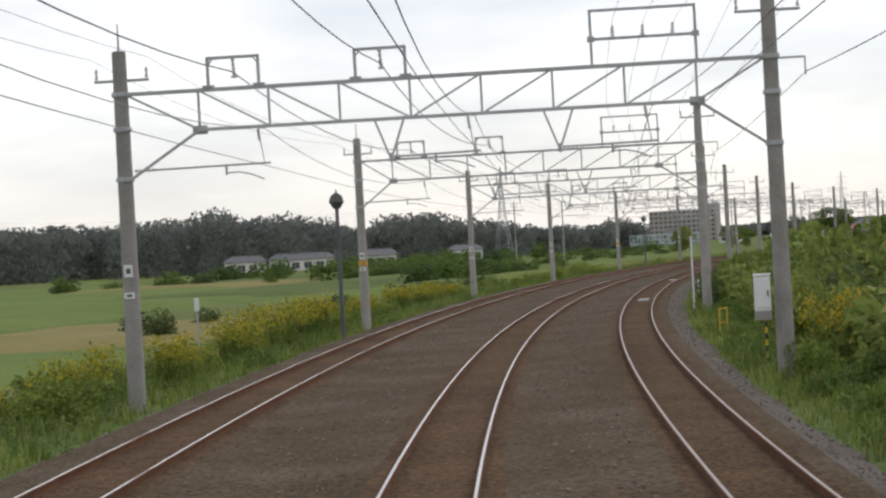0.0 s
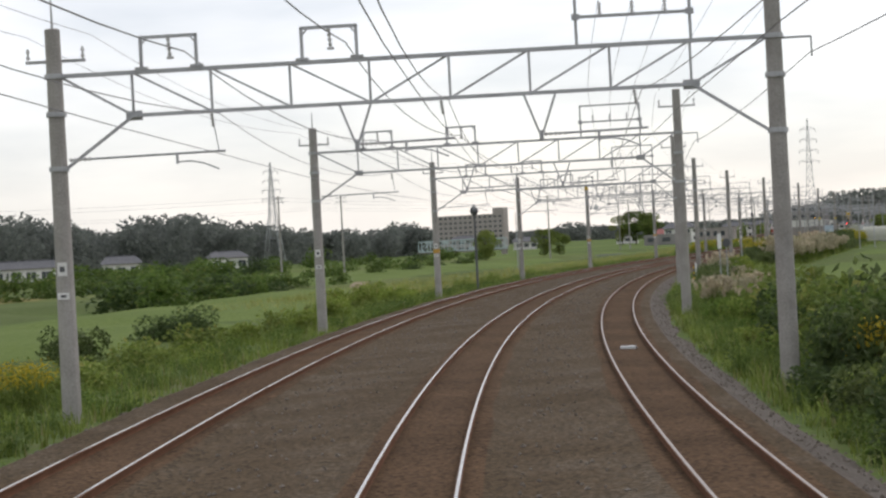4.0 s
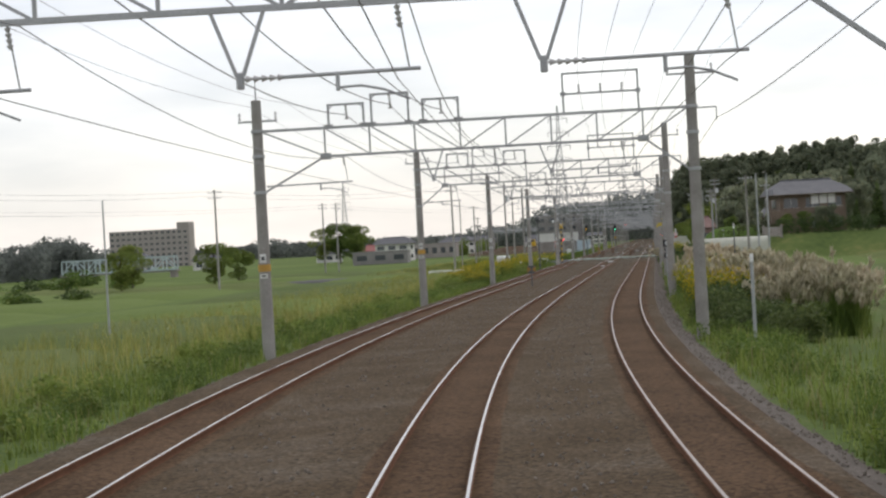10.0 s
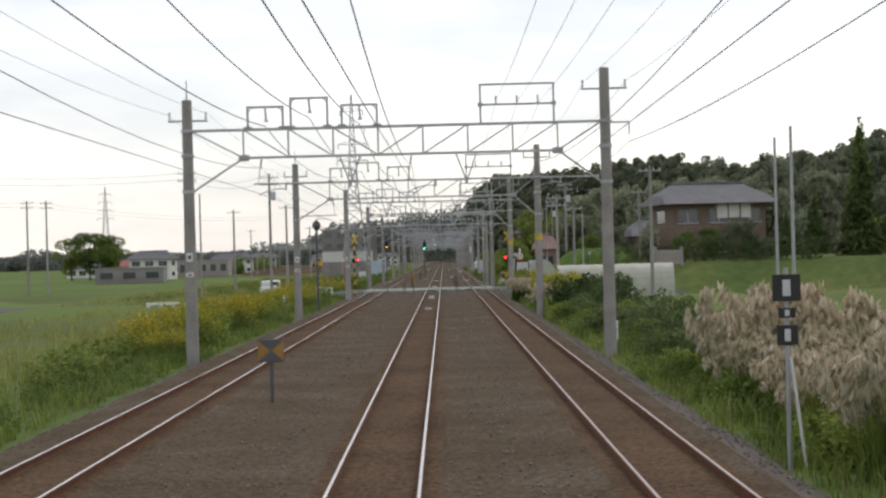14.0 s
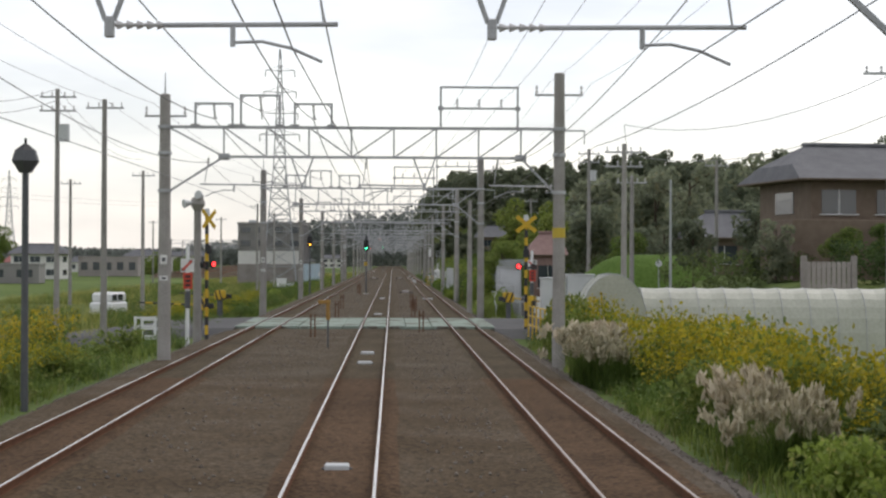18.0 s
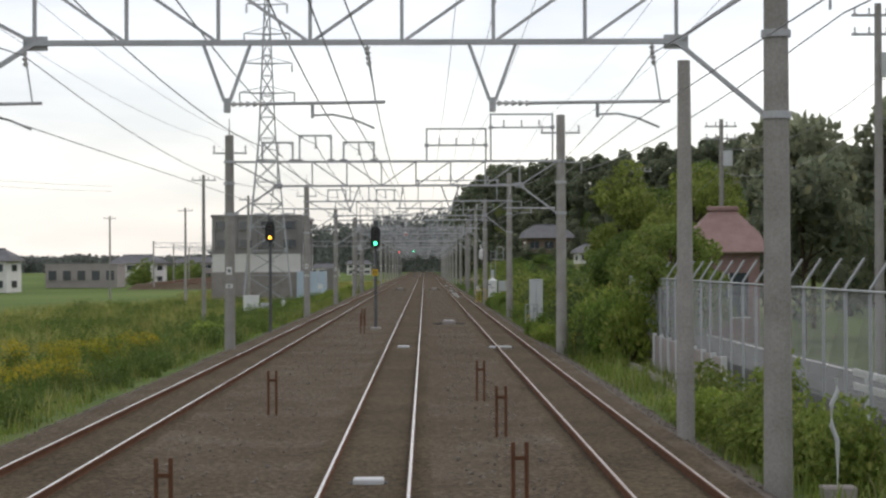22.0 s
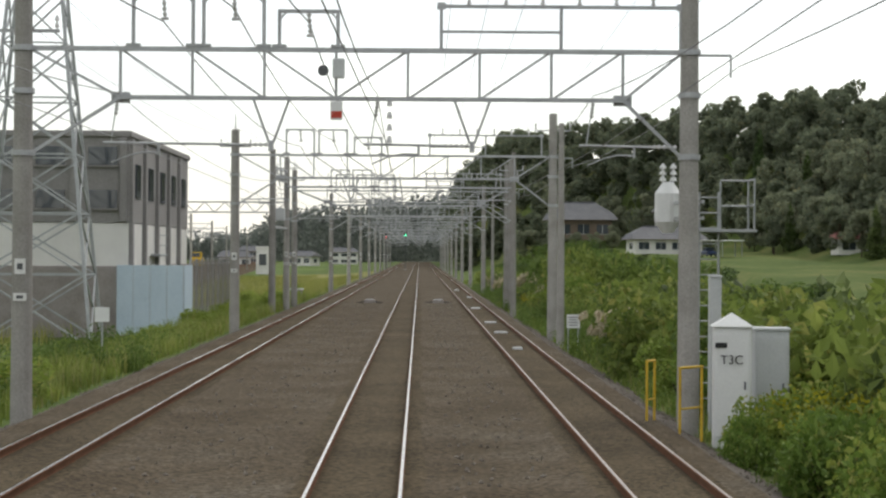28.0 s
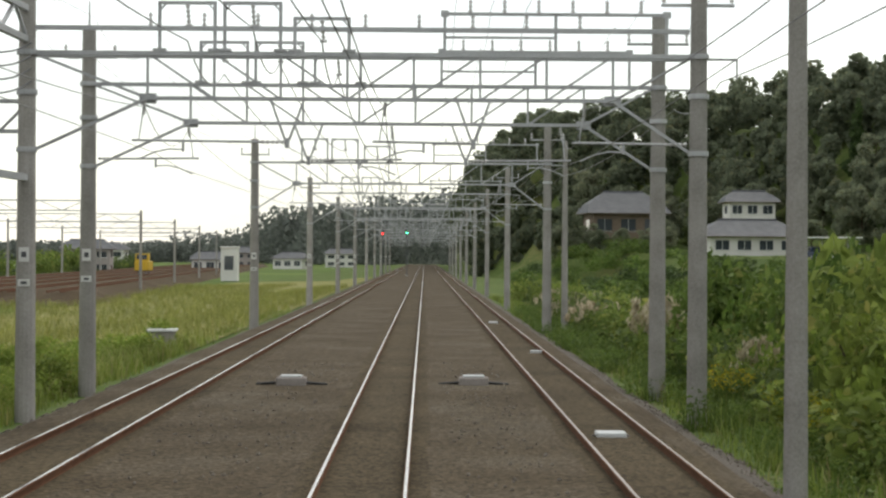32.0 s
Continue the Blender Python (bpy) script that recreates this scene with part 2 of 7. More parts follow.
# ---- mesh helpers ----
def mesh_of(name, verts, faces, mats, index=None, smooth=False):
    me = bpy.data.meshes.new(name)
    me.from_pydata(verts.tolist() if isinstance(verts, np.ndarray) else [tuple(v) for v in verts], [], faces)
    for m in (mats if isinstance(mats, (list, tuple)) else [mats]):
        me.materials.append(m)
    if index is not None:
        me.polygons.foreach_set("material_index", index)
    if smooth:
        me.polygons.foreach_set("use_smooth", [True] * len(me.polygons))
    me.update()
    return me


def part(name, bm, material, parent, label="", smooth=False):
    """Links a bmesh as one mesh object under a thing or a part."""
    me = bpy.data.meshes.new(name)
    bm.to_mesh(me)
    bm.free()
    me.materials.append(material)
    if smooth:
        me.polygons.foreach_set("use_smooth", [True] * len(me.polygons))
    ob = new(name, me)
    ob.parent = parent
    if label:
        tagged(ob, label)
    return ob


def thing(name, label, category, m=None, group="", kind=""):
    ob = new(name)
    if m is not None:
        ob.matrix_basis = m
    ob.empty_display_size = 0.3
    return tagged(ob, label, category, group, kind)


def box(bm, c, size, m=None, bevel=0.0):
    """A box with its middle at c, its edges bevelled."""
    made = bmesh.ops.create_cube(bm, size=1.0)["verts"]
    bmesh.ops.scale(bm, vec=size, verts=made)
    if bevel:
        edges = list({e for v in made for e in v.link_edges})
        made = bmesh.ops.bevel(bm, geom=edges, offset=bevel, segments=1, affect="EDGES")["verts"]
    bmesh.ops.translate(bm, vec=c, verts=made)
    if m is not None:
        bmesh.ops.transform(bm, matrix=m, verts=made)
    return made


def boxed(c, size, bevel=0.0):
    bm = bmesh.new()
    box(bm, c, size, None, bevel)
    return bm


def bar(bm, p, q, w, h=None):
    """A square bar from p to q."""
    p, q = Vector(p), Vector(q)
    d = q - p
    made = bmesh.ops.create_cube(bm, size=1.0)["verts"]
    bmesh.ops.scale(bm, vec=(w, h or w, d.length), verts=made)
    bmesh.ops.transform(bm, matrix=Matrix.Translation((p + q) / 2) @ d.to_track_quat("Z", "Y").to_matrix().to_4x4(), verts=made)


def barred(p, q, w, h=None):
    bm = bmesh.new()
    bar(bm, p, q, w, h)
    return bm


def rod(bm, p, q, r1, r2=None, sides=10):
    """A round, tapered rod from p to q."""
    p, q = Vector(p), Vector(q)
    d = q - p
    made = bmesh.ops.create_cone(bm, cap_ends=True, segments=sides, radius1=r1, radius2=r1 if r2 is None else r2, depth=d.length)["verts"]
    bmesh.ops.transform(bm, matrix=Matrix.Translation((p + q) / 2) @ d.to_track_quat("Z", "Y").to_matrix().to_4x4(), verts=made)


def rodded(p, q, r1, r2=None, sides=10):
    bm = bmesh.new()
    rod(bm, p, q, r1, r2, sides)
    return bm


def insulator(bm, p, q, r=0.07, sheds=4):
    """A string of sheds from p to q."""
    p, q = Vector(p), Vector(q)
    rod(bm, p, q, r * 0.4, None, 6)
    for i in range(sheds):
        c = p.lerp(q, (i + 0.5) / sheds)
        d = (q - p).normalized() * (q - p).length / sheds * 0.3
        rod(bm, c - d, c + d, r, r * 0.55, 8)


def tube(points, r, sides=5):
    """Vertices and faces of a thin tube through points."""
    verts, faces = [], []
    for i, p in enumerate(points):
        d = (points[min(i + 1, len(points) - 1)] - points[max(i - 1, 0)]).normalized()
        x = d.cross(Vector((0, 0, 1))).normalized()
        y = x.cross(d)
        for k in range(sides):
            a = 2 * math.pi * k / sides
            verts.append(p + x * (r * math.cos(a)) + y * (r * math.sin(a)))
    for i in range(len(points) - 1):
        for k in range(sides):
            a, b = i * sides + k, i * sides + (k + 1) % sides
            faces.append((a, b, b + sides, a + sides))
    return verts, faces


def strip(name, stations, sections, mats, which, label, category, kind="structure", smooth=False):
    """A sheet swept along the line: sections(s) gives (lat, z) from left to right."""
    verts, faces, index = [], [], []
    n = len(sections(stations[0]))
    for s in stations:
        for lat, z in sections(s):
            verts.append(at(s, lat, z))
    for i in range(len(stations) - 1):
        for k in range(n - 1):
            a = i * n + k
            faces.append((a, a + 1, a + 1 + n, a + n))
            index.append(which[k])
    ob = new(name, mesh_of(name, verts, faces, mats, index, smooth))
    return tagged(ob, label, category, kind=kind)


# ---- ground, embankment, ballast ----
FIELD_Z = -1.15


def wobble(s, k):
    return noise.noise(Vector((s * 0.11, k * 7.3, 0.4)))


def bank(s):
    w = [wobble(s, k) for k in range(8)]
    return [(-46, FIELD_Z - 0.25), (-24, FIELD_Z + 0.05 * w[0]), (-13.5 + 0.6 * w[1], -1.0 + 0.12 * w[2]), (-9.6 + 0.4 * w[3], -0.55 + 0.1 * w[4]),
            (-7.2, -0.42), (-3.0, -0.5), (3.0, -0.5), (5.4, -0.42), (7.4 + 0.4 * w[5], -0.50 + 0.1 * w[6]), (11 + 0.6 * w[7], -0.95), (24, FIELD_Z), (46, FIELD_Z - 0.25)]


strip("embankment", np.arange(-200, 1500, 3.0), bank, [M_VERGE, M_FIELD], [1, 0, 0, 0, 0, 0, 0, 0, 0, 0, 1],
      "low grassy railway embankment between rice fields", "embankment", smooth=True)

M_STRAW = mat("dry_yellow_grass_ground", (0.150, 0.160, 0.052), (0.270, 0.245, 0.098), 0.95, 0, 0.10, 3.0, 0.6, 0.45, c3=(0.205, 0.200, 0.072), bump_d=0.12)
strip("dry_grass", np.arange(712, 944, 3.0), lambda s: [(-38, FIELD_Z - 0.3)] + [(q[0], q[1] + 0.05) for q in bank(s)[1:5]], [M_STRAW], [0] * 4, "yellow-green rough grass beside the yard", "grass", smooth=True)

g_bm = bmesh.new()
bmesh.ops.create_grid(g_bm, x_segments=40, y_segments=40, size=4500)
for v_ in g_bm.verts:
    v_.co.z = FIELD_Z - 0.06
ground = part("ground", g_bm, M_FIELD, None)
tagged(ground, "flat green rice fields reaching to the horizon", "ground", kind="structure")


def bed(s):
    w = [wobble(s * 2.3, 20 + k) for k in range(12)]
    c = cant(s)
    rows = []
    for mid, out_l, out_r in ((-SPAN_L, -1.55, 1.15), (0.0, -1.1, 1.1), (SPAN_R, -1.1, 1.25)):
        e0, e1 = 0.86 + 0.1 * w[(len(rows) + 3) % 12], 0.86 + 0.1 * w[(len(rows) + 7) % 12]
        rows += [(mid + out_l, -0.14 + 0.03 * w[len(rows) % 12] - c * out_l), (mid - e0, -0.115 + e0 * c), (mid - 0.45, -0.125 + 0.45 * c),
                 (mid + 0.45, -0.125 - 0.45 * c), (mid + e1, -0.115 - e1 * c), (mid + out_r, -0.14 - c * out_r + 0.03 * w[(len(rows) + 5) % 12])]
    return [(-SPAN_L - 2.5 + 0.2 * w[1], -0.52)] + rows + [(SPAN_R + 2.25 + 0.25 * w[2], -0.55)]


BED_FACES = [2, 0, 1, 1, 1, 0, 0, 0, 1, 1, 1, 0, 0, 0, 1, 1, 1, 0, 2]
strip("ballast_bed", np.arange(-120, 420.1, 1.5), bed, [M_BALLAST, M_RUSTBED, M_SHOULDER], BED_FACES, "brown rust-stained ballast bed under three tracks", "ballast", smooth=True)
strip("ballast_bed", np.arange(420, 1400, 1.5), bed, [M_BALLAST2, M_RUSTBED2, M_SHOULDER], BED_FACES, "grey-brown ballast bed under three tracks", "ballast", smooth=True)



def loose_stones(name, label, bands, material, seed):
    """Single ballast stones lying on the bed: (s0, s1, lat0, lat1, stones per metre)."""
    rng = np.random.default_rng(seed)
    shape = np.array([(1, 0, 0), (-0.8, 0.5, 0), (-0.6, -0.8, 0), (0.1, 0.1, 0.75), (0.1, 0, -0.6)], float)
    tris = [(0, 1, 3), (1, 2, 3), (2, 0, 3), (1, 0, 4), (2, 1, 4), (0, 2, 4)]
    vs, fs, k = [], [], 0
    for s0, s1, l0, l1, per in bands:
        for s in np.sort(rng.uniform(s0, s1, int((s1 - s0) * per))):
            lat = rng.uniform(l0, l1)
            prof = bed(s)
            z = float(np.interp(lat, [q[0] for q in prof], [q[1] for q in prof]))
            p = at(s, lat, z + 0.012)
            a, size = rng.random() * 6.283, rng.uniform(0.022, 0.05)
            ca, sa = math.cos(a) * size, math.sin(a) * size
            v = shape * rng.uniform(0.7, 1.3, (5, 1))
            vs.append(np.stack([v[:, 0] * ca - v[:, 1] * sa + p.x, v[:, 0] * sa + v[:, 1] * ca + p.y, v[:, 2] * size + p.z], 1))
            fs += [(q[0] + k, q[1] + k, q[2] + k) for q in tris]
            k += 5
    return tagged(new(name, mesh_of(name, np.concatenate(vs), fs, material)), label, "ballast stones", kind="stuff")


M_STONE = mat("loose_ballast_stone", (0.125, 0.105, 0.085), (0.250, 0.228, 0.20), 0.95, 0, 7.0, 40, 0.2, 0.4)
loose_stones("loose_ballast", "loose grey-brown ballast stones on the track bed", [(6, 700, 5.2, 6.15, 13), (6, 700, -7.15, -6.3, 9), (6, 700, 1.25, 2.7, 6), (6, 700, -3.5, -1.25, 5)], M_STONE, 14)

RAIL_STATIONS = np.concatenate([np.arange(-60, 420, 2.0), np.arange(420, 1400.1, 5.0)])
RAIL_SHAPE = [(-0.062, -0.153), (-0.062, -0.140), (-0.009, -0.118), (-0.009, -0.042), (-0.033, -0.032), (-0.033, -0.006), (-0.020, 0.0),
              (0.020, 0.0), (0.033, -0.006), (0.033, -0.032), (0.009, -0.042), (0.009, -0.118), (0.062, -0.140), (0.062, -0.153)]
for mid in (-SPAN_L, 0.0, SPAN_R):
    track = thing("railway_track", "narrow-gauge railway track with rusty webs and shiny rail heads in brown ballast", "railway track", kind="structure", group="tracks")
    for sg in (-1, 1):
        vs, fs, ix = [], [], []
        n_ = len(RAIL_SHAPE)
        for s in RAIL_STATIONS:
            c = cant(s)
            for dx, dz in RAIL_SHAPE:
                vs.append(at(s, mid + sg * 0.566 + dx, dz - c * sg * 0.566))
        for i in range(len(RAIL_STATIONS) - 1):
            for k in range(n_ - 1):
                a = i * n_ + k
                fs.append((a, a + n_, a + 1 + n_, a + 1))
                ix.append(0 if k == 6 else 1)
        rail = new("rail", mesh_of("rail", vs, fs, [M_RAILDULL if mid > 0 else M_RAILTOP, M_RAILSIDE], ix))
        rail.parent = track


# ---- overhead line portals ----
CHORD_LO, CHORD_UP = 5.92, 6.80


def hoop(parent, x0, x1, top):
    """A steel hoop on the upper chord, a string of insulators hanging in it."""
    h = part("hoop", barred((x0, 0, CHORD_UP), (x0, 0, top), 0.065), M_STEEL, parent)
    part("upright", barred((x1, 0, CHORD_UP), (x1, 0, top), 0.065), M_STEEL, h)
    bm = bmesh.new()
    bar(bm, (x0 - 0.03, 0, top), (x1 + 0.03, 0, top), 0.065)
    for x, d in ((x0, 1), (x1, -1)):
        bar(bm, (x, 0, top - 0.16), (x + d * 0.14, 0, top), 0.03)
    part("crossbar", bm, M_STEEL, h)
    for x in (x0, x1):
        part("foot_plate", boxed((x, 0, CHORD_UP + 0.07), (0.26, 0.13, 0.05)), M_STEEL, h)
    bm = bmesh.new()
    mid = (x0 + x1) / 2
    insulator(bm, (mid, 0, top - 0.03), (mid + 0.03, 0, top - 0.42), 0.05, 4)
    rod(bm, (mid - 0.04, 0, top - 0.44), (mid + 0.10, 0, top - 0.44), 0.03, None, 6)
    part("insulator", bm, M_PORCELAIN, h)


def rack(parent, x0, x1, top, mid_z, n, on_top=False, half_bar=0.0):
    """A taller frame that carries small pin insulators on its middle bar, or on its top."""
    r = part("rack", barred((x0, 0, CHORD_UP), (x0, 0, top), 0.06), M_STEEL, parent)
    part("upright", barred((x1, 0, CHORD_UP), (x1, 0, top), 0.06), M_STEEL, r)
    part("crossbar", barred((x0 - 0.03, 0, top), (x1 + 0.03, 0, top), 0.06), M_STEEL, r)
    z = top
    if not on_top:
        part("crossbar", barred((x0, 0, mid_z), (x1, 0, mid_z), 0.06), M_STEEL, r)
        z = mid_z
    else:
        part("upright", barred(((x0 + x1) / 2, 0, CHORD_UP), ((x0 + x1) / 2, 0, top), 0.06), M_STEEL, r)
        if half_bar:
            part("crossbar", barred((x0, 0, half_bar), ((x0 + x1) / 2, 0, half_bar), 0.045), M_STEEL, r)
    for x in (x0, x1):
        part("gusset", boxed((x, -0.04, z), (0.16, 0.016, 0.13), 0.004), M_STEEL, r)
    for i in range(n):
        x = x0 + (x1 - x0) * (i + 0.75) / (n + 0.5)
        bm = bmesh.new()
        insulator(bm, (x, 0, z + 0.03), (x, 0, z + 0.28), 0.05, 3)
        part("insulator", bm, M_PORCELAIN, r)


def reach(parent, x, track, z):
    """A level arm from x towards a track, with a bent steady arm and the hanger of the messenger wire."""
    d = 1 if track > x else -1
    bm = bmesh.new()
    insulator(bm, (x, 0, z), (x + d * 0.48, 0, z), 0.045, 5)
    v = part("insulator", bm, M_PORCELAIN, parent)
    tip = track + d * 0.25
    part("arm", rodded((x + d * 0.45, 0, z), (tip, 0, z + 0.02), 0.024, None, 6), M_STEEL, v)
    drop_x = track - d * 0.75
    part("steady_arm", rodded((drop_x, 0, z), (drop_x, 0, z - 0.2), 0.028, None, 6), M_STEEL, v)
    pts = [Vector((drop_x, 0, z - 0.16)), Vector((drop_x + d * 0.28, 0, z - 0.15)), Vector((drop_x + d * 0.55, 0, z - 0.21)), Vector((drop_x + d * 0.85, 0, z - 0.34))]
    vs, fs = tube(pts, 0.017, 6)
    o = new("registration", mesh_of("registration", vs, fs, M_STEEL))
    o.parent = v
    hang = part("hanger", rodded((track, 0, CHORD_LO), (track + d * 0.12, 0, z), 0.012, None, 6), M_STEEL, parent)
    bm = bmesh.new()
    insulator(bm, (track, 0, CHORD_LO - 0.05), (track + d * 0.03, 0, CHORD_LO - 0.33), 0.045, 4)
    part("insulator", bm, M_PORCELAIN, hang)


def drop(parent, x, track):
    """A V of two steel angles under the lower chord, with a level arm for the contact wire."""
    for d in (-0.33, 0.33):
        part("drop_strut", barred((x + d, 0, CHORD_LO), (x + d * 0.12, 0, CHORD_LO - 0.80), 0.045), M_STEEL, parent)
    part("drop_foot", boxed((x, 0, CHORD_LO - 0.86), (0.09, 0.09, 0.2), 0.01), M_STEEL, parent)
    reach(parent, x + (0.05 if track > x else -0.05), track, CHORD_LO - 0.84)


def portal(label, left, right, racks, hoops, post_l=7.75, post_r=8.45, pull=1, orange=False, beam=None, drops=(-1.92, 1.72)):
    """A lattice beam on two posts. pull: the side of the V frames to which the arms reach."""
    p = thing("overhead_line_portal", label, "portal", group="overhead line portals")
    for x, top, arms in ((left, post_l, 0.62), (right, post_r, 0.72)):
        post = part("post", rodded((x, 0, -1.3), (x, 0, top), 0.205, 0.155, 14), M_CONCRETE, p, smooth=False)
        for z in (4.9, CHORD_LO + 0.1, CHORD_UP):
            part("band", rodded((x, 0, z - 0.05), (x, 0, z + 0.05), 0.205, 0.205, 14), M_STEEL, post)
        part("cap", rodded((x, 0, top), (x, 0, top + 0.03), 0.165, 0.12, 12), M_CONCRETE, post)
        part("crossarm", barred((x - arms, 0.16, top - 0.62), (x + arms, 0.16, top - 0.62), 0.06), M_STEEL, post)
        for d in (-arms + 0.05, arms - 0.05):
            bm = bmesh.new()
            insulator(bm, (x + d, 0.16, top - 0.58), (x + d, 0.16, top - 0.33), 0.05, 2)
            part("insulator", bm, M_PORCELAIN, post)
    for z, w, h in ((2.85, 0.20, 0.28), (2.3, 0.24, 0.14)):
        pl_ = part("number_plate", boxed((left, -0.20, z), (w, 0.012, h), 0.003), M_WHITE, p, "small white plate with dark bars")
        part("bar", boxed((left, -0.208, z), (w * 0.5, 0.004, h * 0.4)), M_DARKSTEEL, pl_)
    if orange:
        part("warning_band", rodded((left, 0, 2.44), (left, 0, 2.66), 0.2, None, 14), M_AMBER, p, "faded orange warning band")
    part("ground_rod", rodded((left, 0, post_l), (left, 0, post_l + 0.65), 0.03, 0.015, 6), M_STEEL, p)
    a, b = beam or (left + 1.75, right - 1.5)
    part("upper_chord", barred((left, 0, CHORD_UP), (right, 0, CHORD_UP), 0.085), M_STEEL, p)
    part("lower_chord", barred((a, 0, CHORD_LO), (b, 0, CHORD_LO), 0.075), M_STEEL, p)
    n = 7
    for i in range(n + 1):
        x = a + (b - a) * i / n
        part("vertical", barred((x, 0, CHORD_LO), (x, 0, CHORD_UP), 0.05), M_STEEL, p)
        if i < n:
            x2 = a + (b - a) * (i + 1) / n
            lo, up = (x2, x) if i <= 2 else (x, x2)
            part("diagonal", barred((up, 0.03, CHORD_UP), (lo, 0.03, CHORD_LO), 0.042), M_STEEL, p)
    part("end_diagonal", barred((left + 0.15, 0, CHORD_UP - 0.03), (a, 0, CHORD_LO), 0.05), M_STEEL, p)
    part("end_diagonal", barred((right - 0.15, 0, CHORD_UP - 0.03), (b, 0, CHORD_LO), 0.05), M_STEEL, p)
    part("knee_brace", barred((left + 0.15, 0, 4.9), (a, 0, CHORD_LO), 0.06), M_STEEL, p)
    part("knee_brace", barred((right - 0.15, 0, 4.9), (b, 0, CHORD_LO), 0.06), M_STEEL, p)
    for x in (a, b):
        part("gusset", boxed((x, 0.045, CHORD_LO), (0.34, 0.02, 0.2), 0.004), M_STEEL, p)
    for h in hoops:
        hoop(p, *h)
    for r in racks:
        rack(p, *r)
    drop(p, drops[0], 0.0 if pull > 0 else -SPAN_L)
    drop(p, drops[1], SPAN_R if pull > 0 else 0.0)
    if pull > 0:
        reach(p, left + 0.22, -SPAN_L, CHORD_LO - 0.84)
    else:
        reach(p, right - 0.22, SPAN_R, CHORD_LO - 0.84)
    bm = bmesh.new()
    bar(bm, (right, 0, CHORD_UP - 0.05), (right + 0.75, 0, CHORD_UP - 0.05), 0.045)
    bar(bm, (right + 0.75, 0, CHORD_UP - 0.05), (right + 0.75, 0, CHORD_UP - 0.45), 0.035)
    part("side_bracket", bm, M_STEEL, p)
    return p


PORTALS = [-33.0, 4.5, 42.6, 79.9, 119.9, 156.1, 192.9, 229.0, 265.4, 304.7, 351.2, 389.9, 428.9, 477.0, 520.5, 567.8, 605.9, 645.8, 683.5, 690.4, 727.0, 766.0, 805.0, 844.0, 883.0, 922.0, 961.0, 1000.0, 1040.0]
M_YELLOW_BAND = mat("faded_yellow_sticker", (0.56, 0.42, 0.04), (0.48, 0.35, 0.05), 0.7, 0, 4, 40, 0.05)
M_AMBER = mat("faded_orange_sticker", (0.52, 0.30, 0.05), (0.44, 0.25, 0.05), 0.7, 0, 4, 40, 0.05)
two_hoops = [(-5.76, -4.62, 7.5), (-2.45, -1.33, 7.5)]
three_hoops = [(-5.1, -4.0, 7.5), (-3.75, -2.6, 7.75), (-2.15, -1.05, 7.5)]
yard_hoops = [(-4.42, -3.34, 7.79), (-3.15, -2.06, 7.79), (-1.78, -0.72, 7.5)]
BEAM_END = {119.9: -6.3, 229.0: -5.85}
HOOP_SHIFT = {119.9: -0.33, 229.0: -0.6, 389.9: 0.3}
LEFT_POST = {79.9: -7.45, 119.9: -7.9, 229.0: -7.5, 265.4: -7.35, 304.7: -6.65, 389.9: -6.6, 428.9: -6.0, 683.5: -7.0, 690.4: -7.0}
RIGHT_POST = {4.5: 6.7, 42.6: 6.7, 79.9: 6.75, 119.9: 6.75, 156.1: 6.55, 389.9: 5.85, 428.9: 5.75, 477.0: 5.62, 605.9: 5.66, 683.5: 6.13, 690.4: 6.18}
LEFT_TOP = {683.5: 8.5, 690.4: 8.06}
ORANGE_BANDS = (79.9, 192.9, 265.4, 304.7)
rack_3 = [(2.2, 4.5, 8.03, 7.40, 3)]
rack_curve = [(2.8, 5.1, 8.03, 7.40, 3)]
racks_road = [(0.87, 3.02, 7.98, 7.38, 3), (3.2, 5.45, 8.5, 8.02, 3)]
far_portal = None
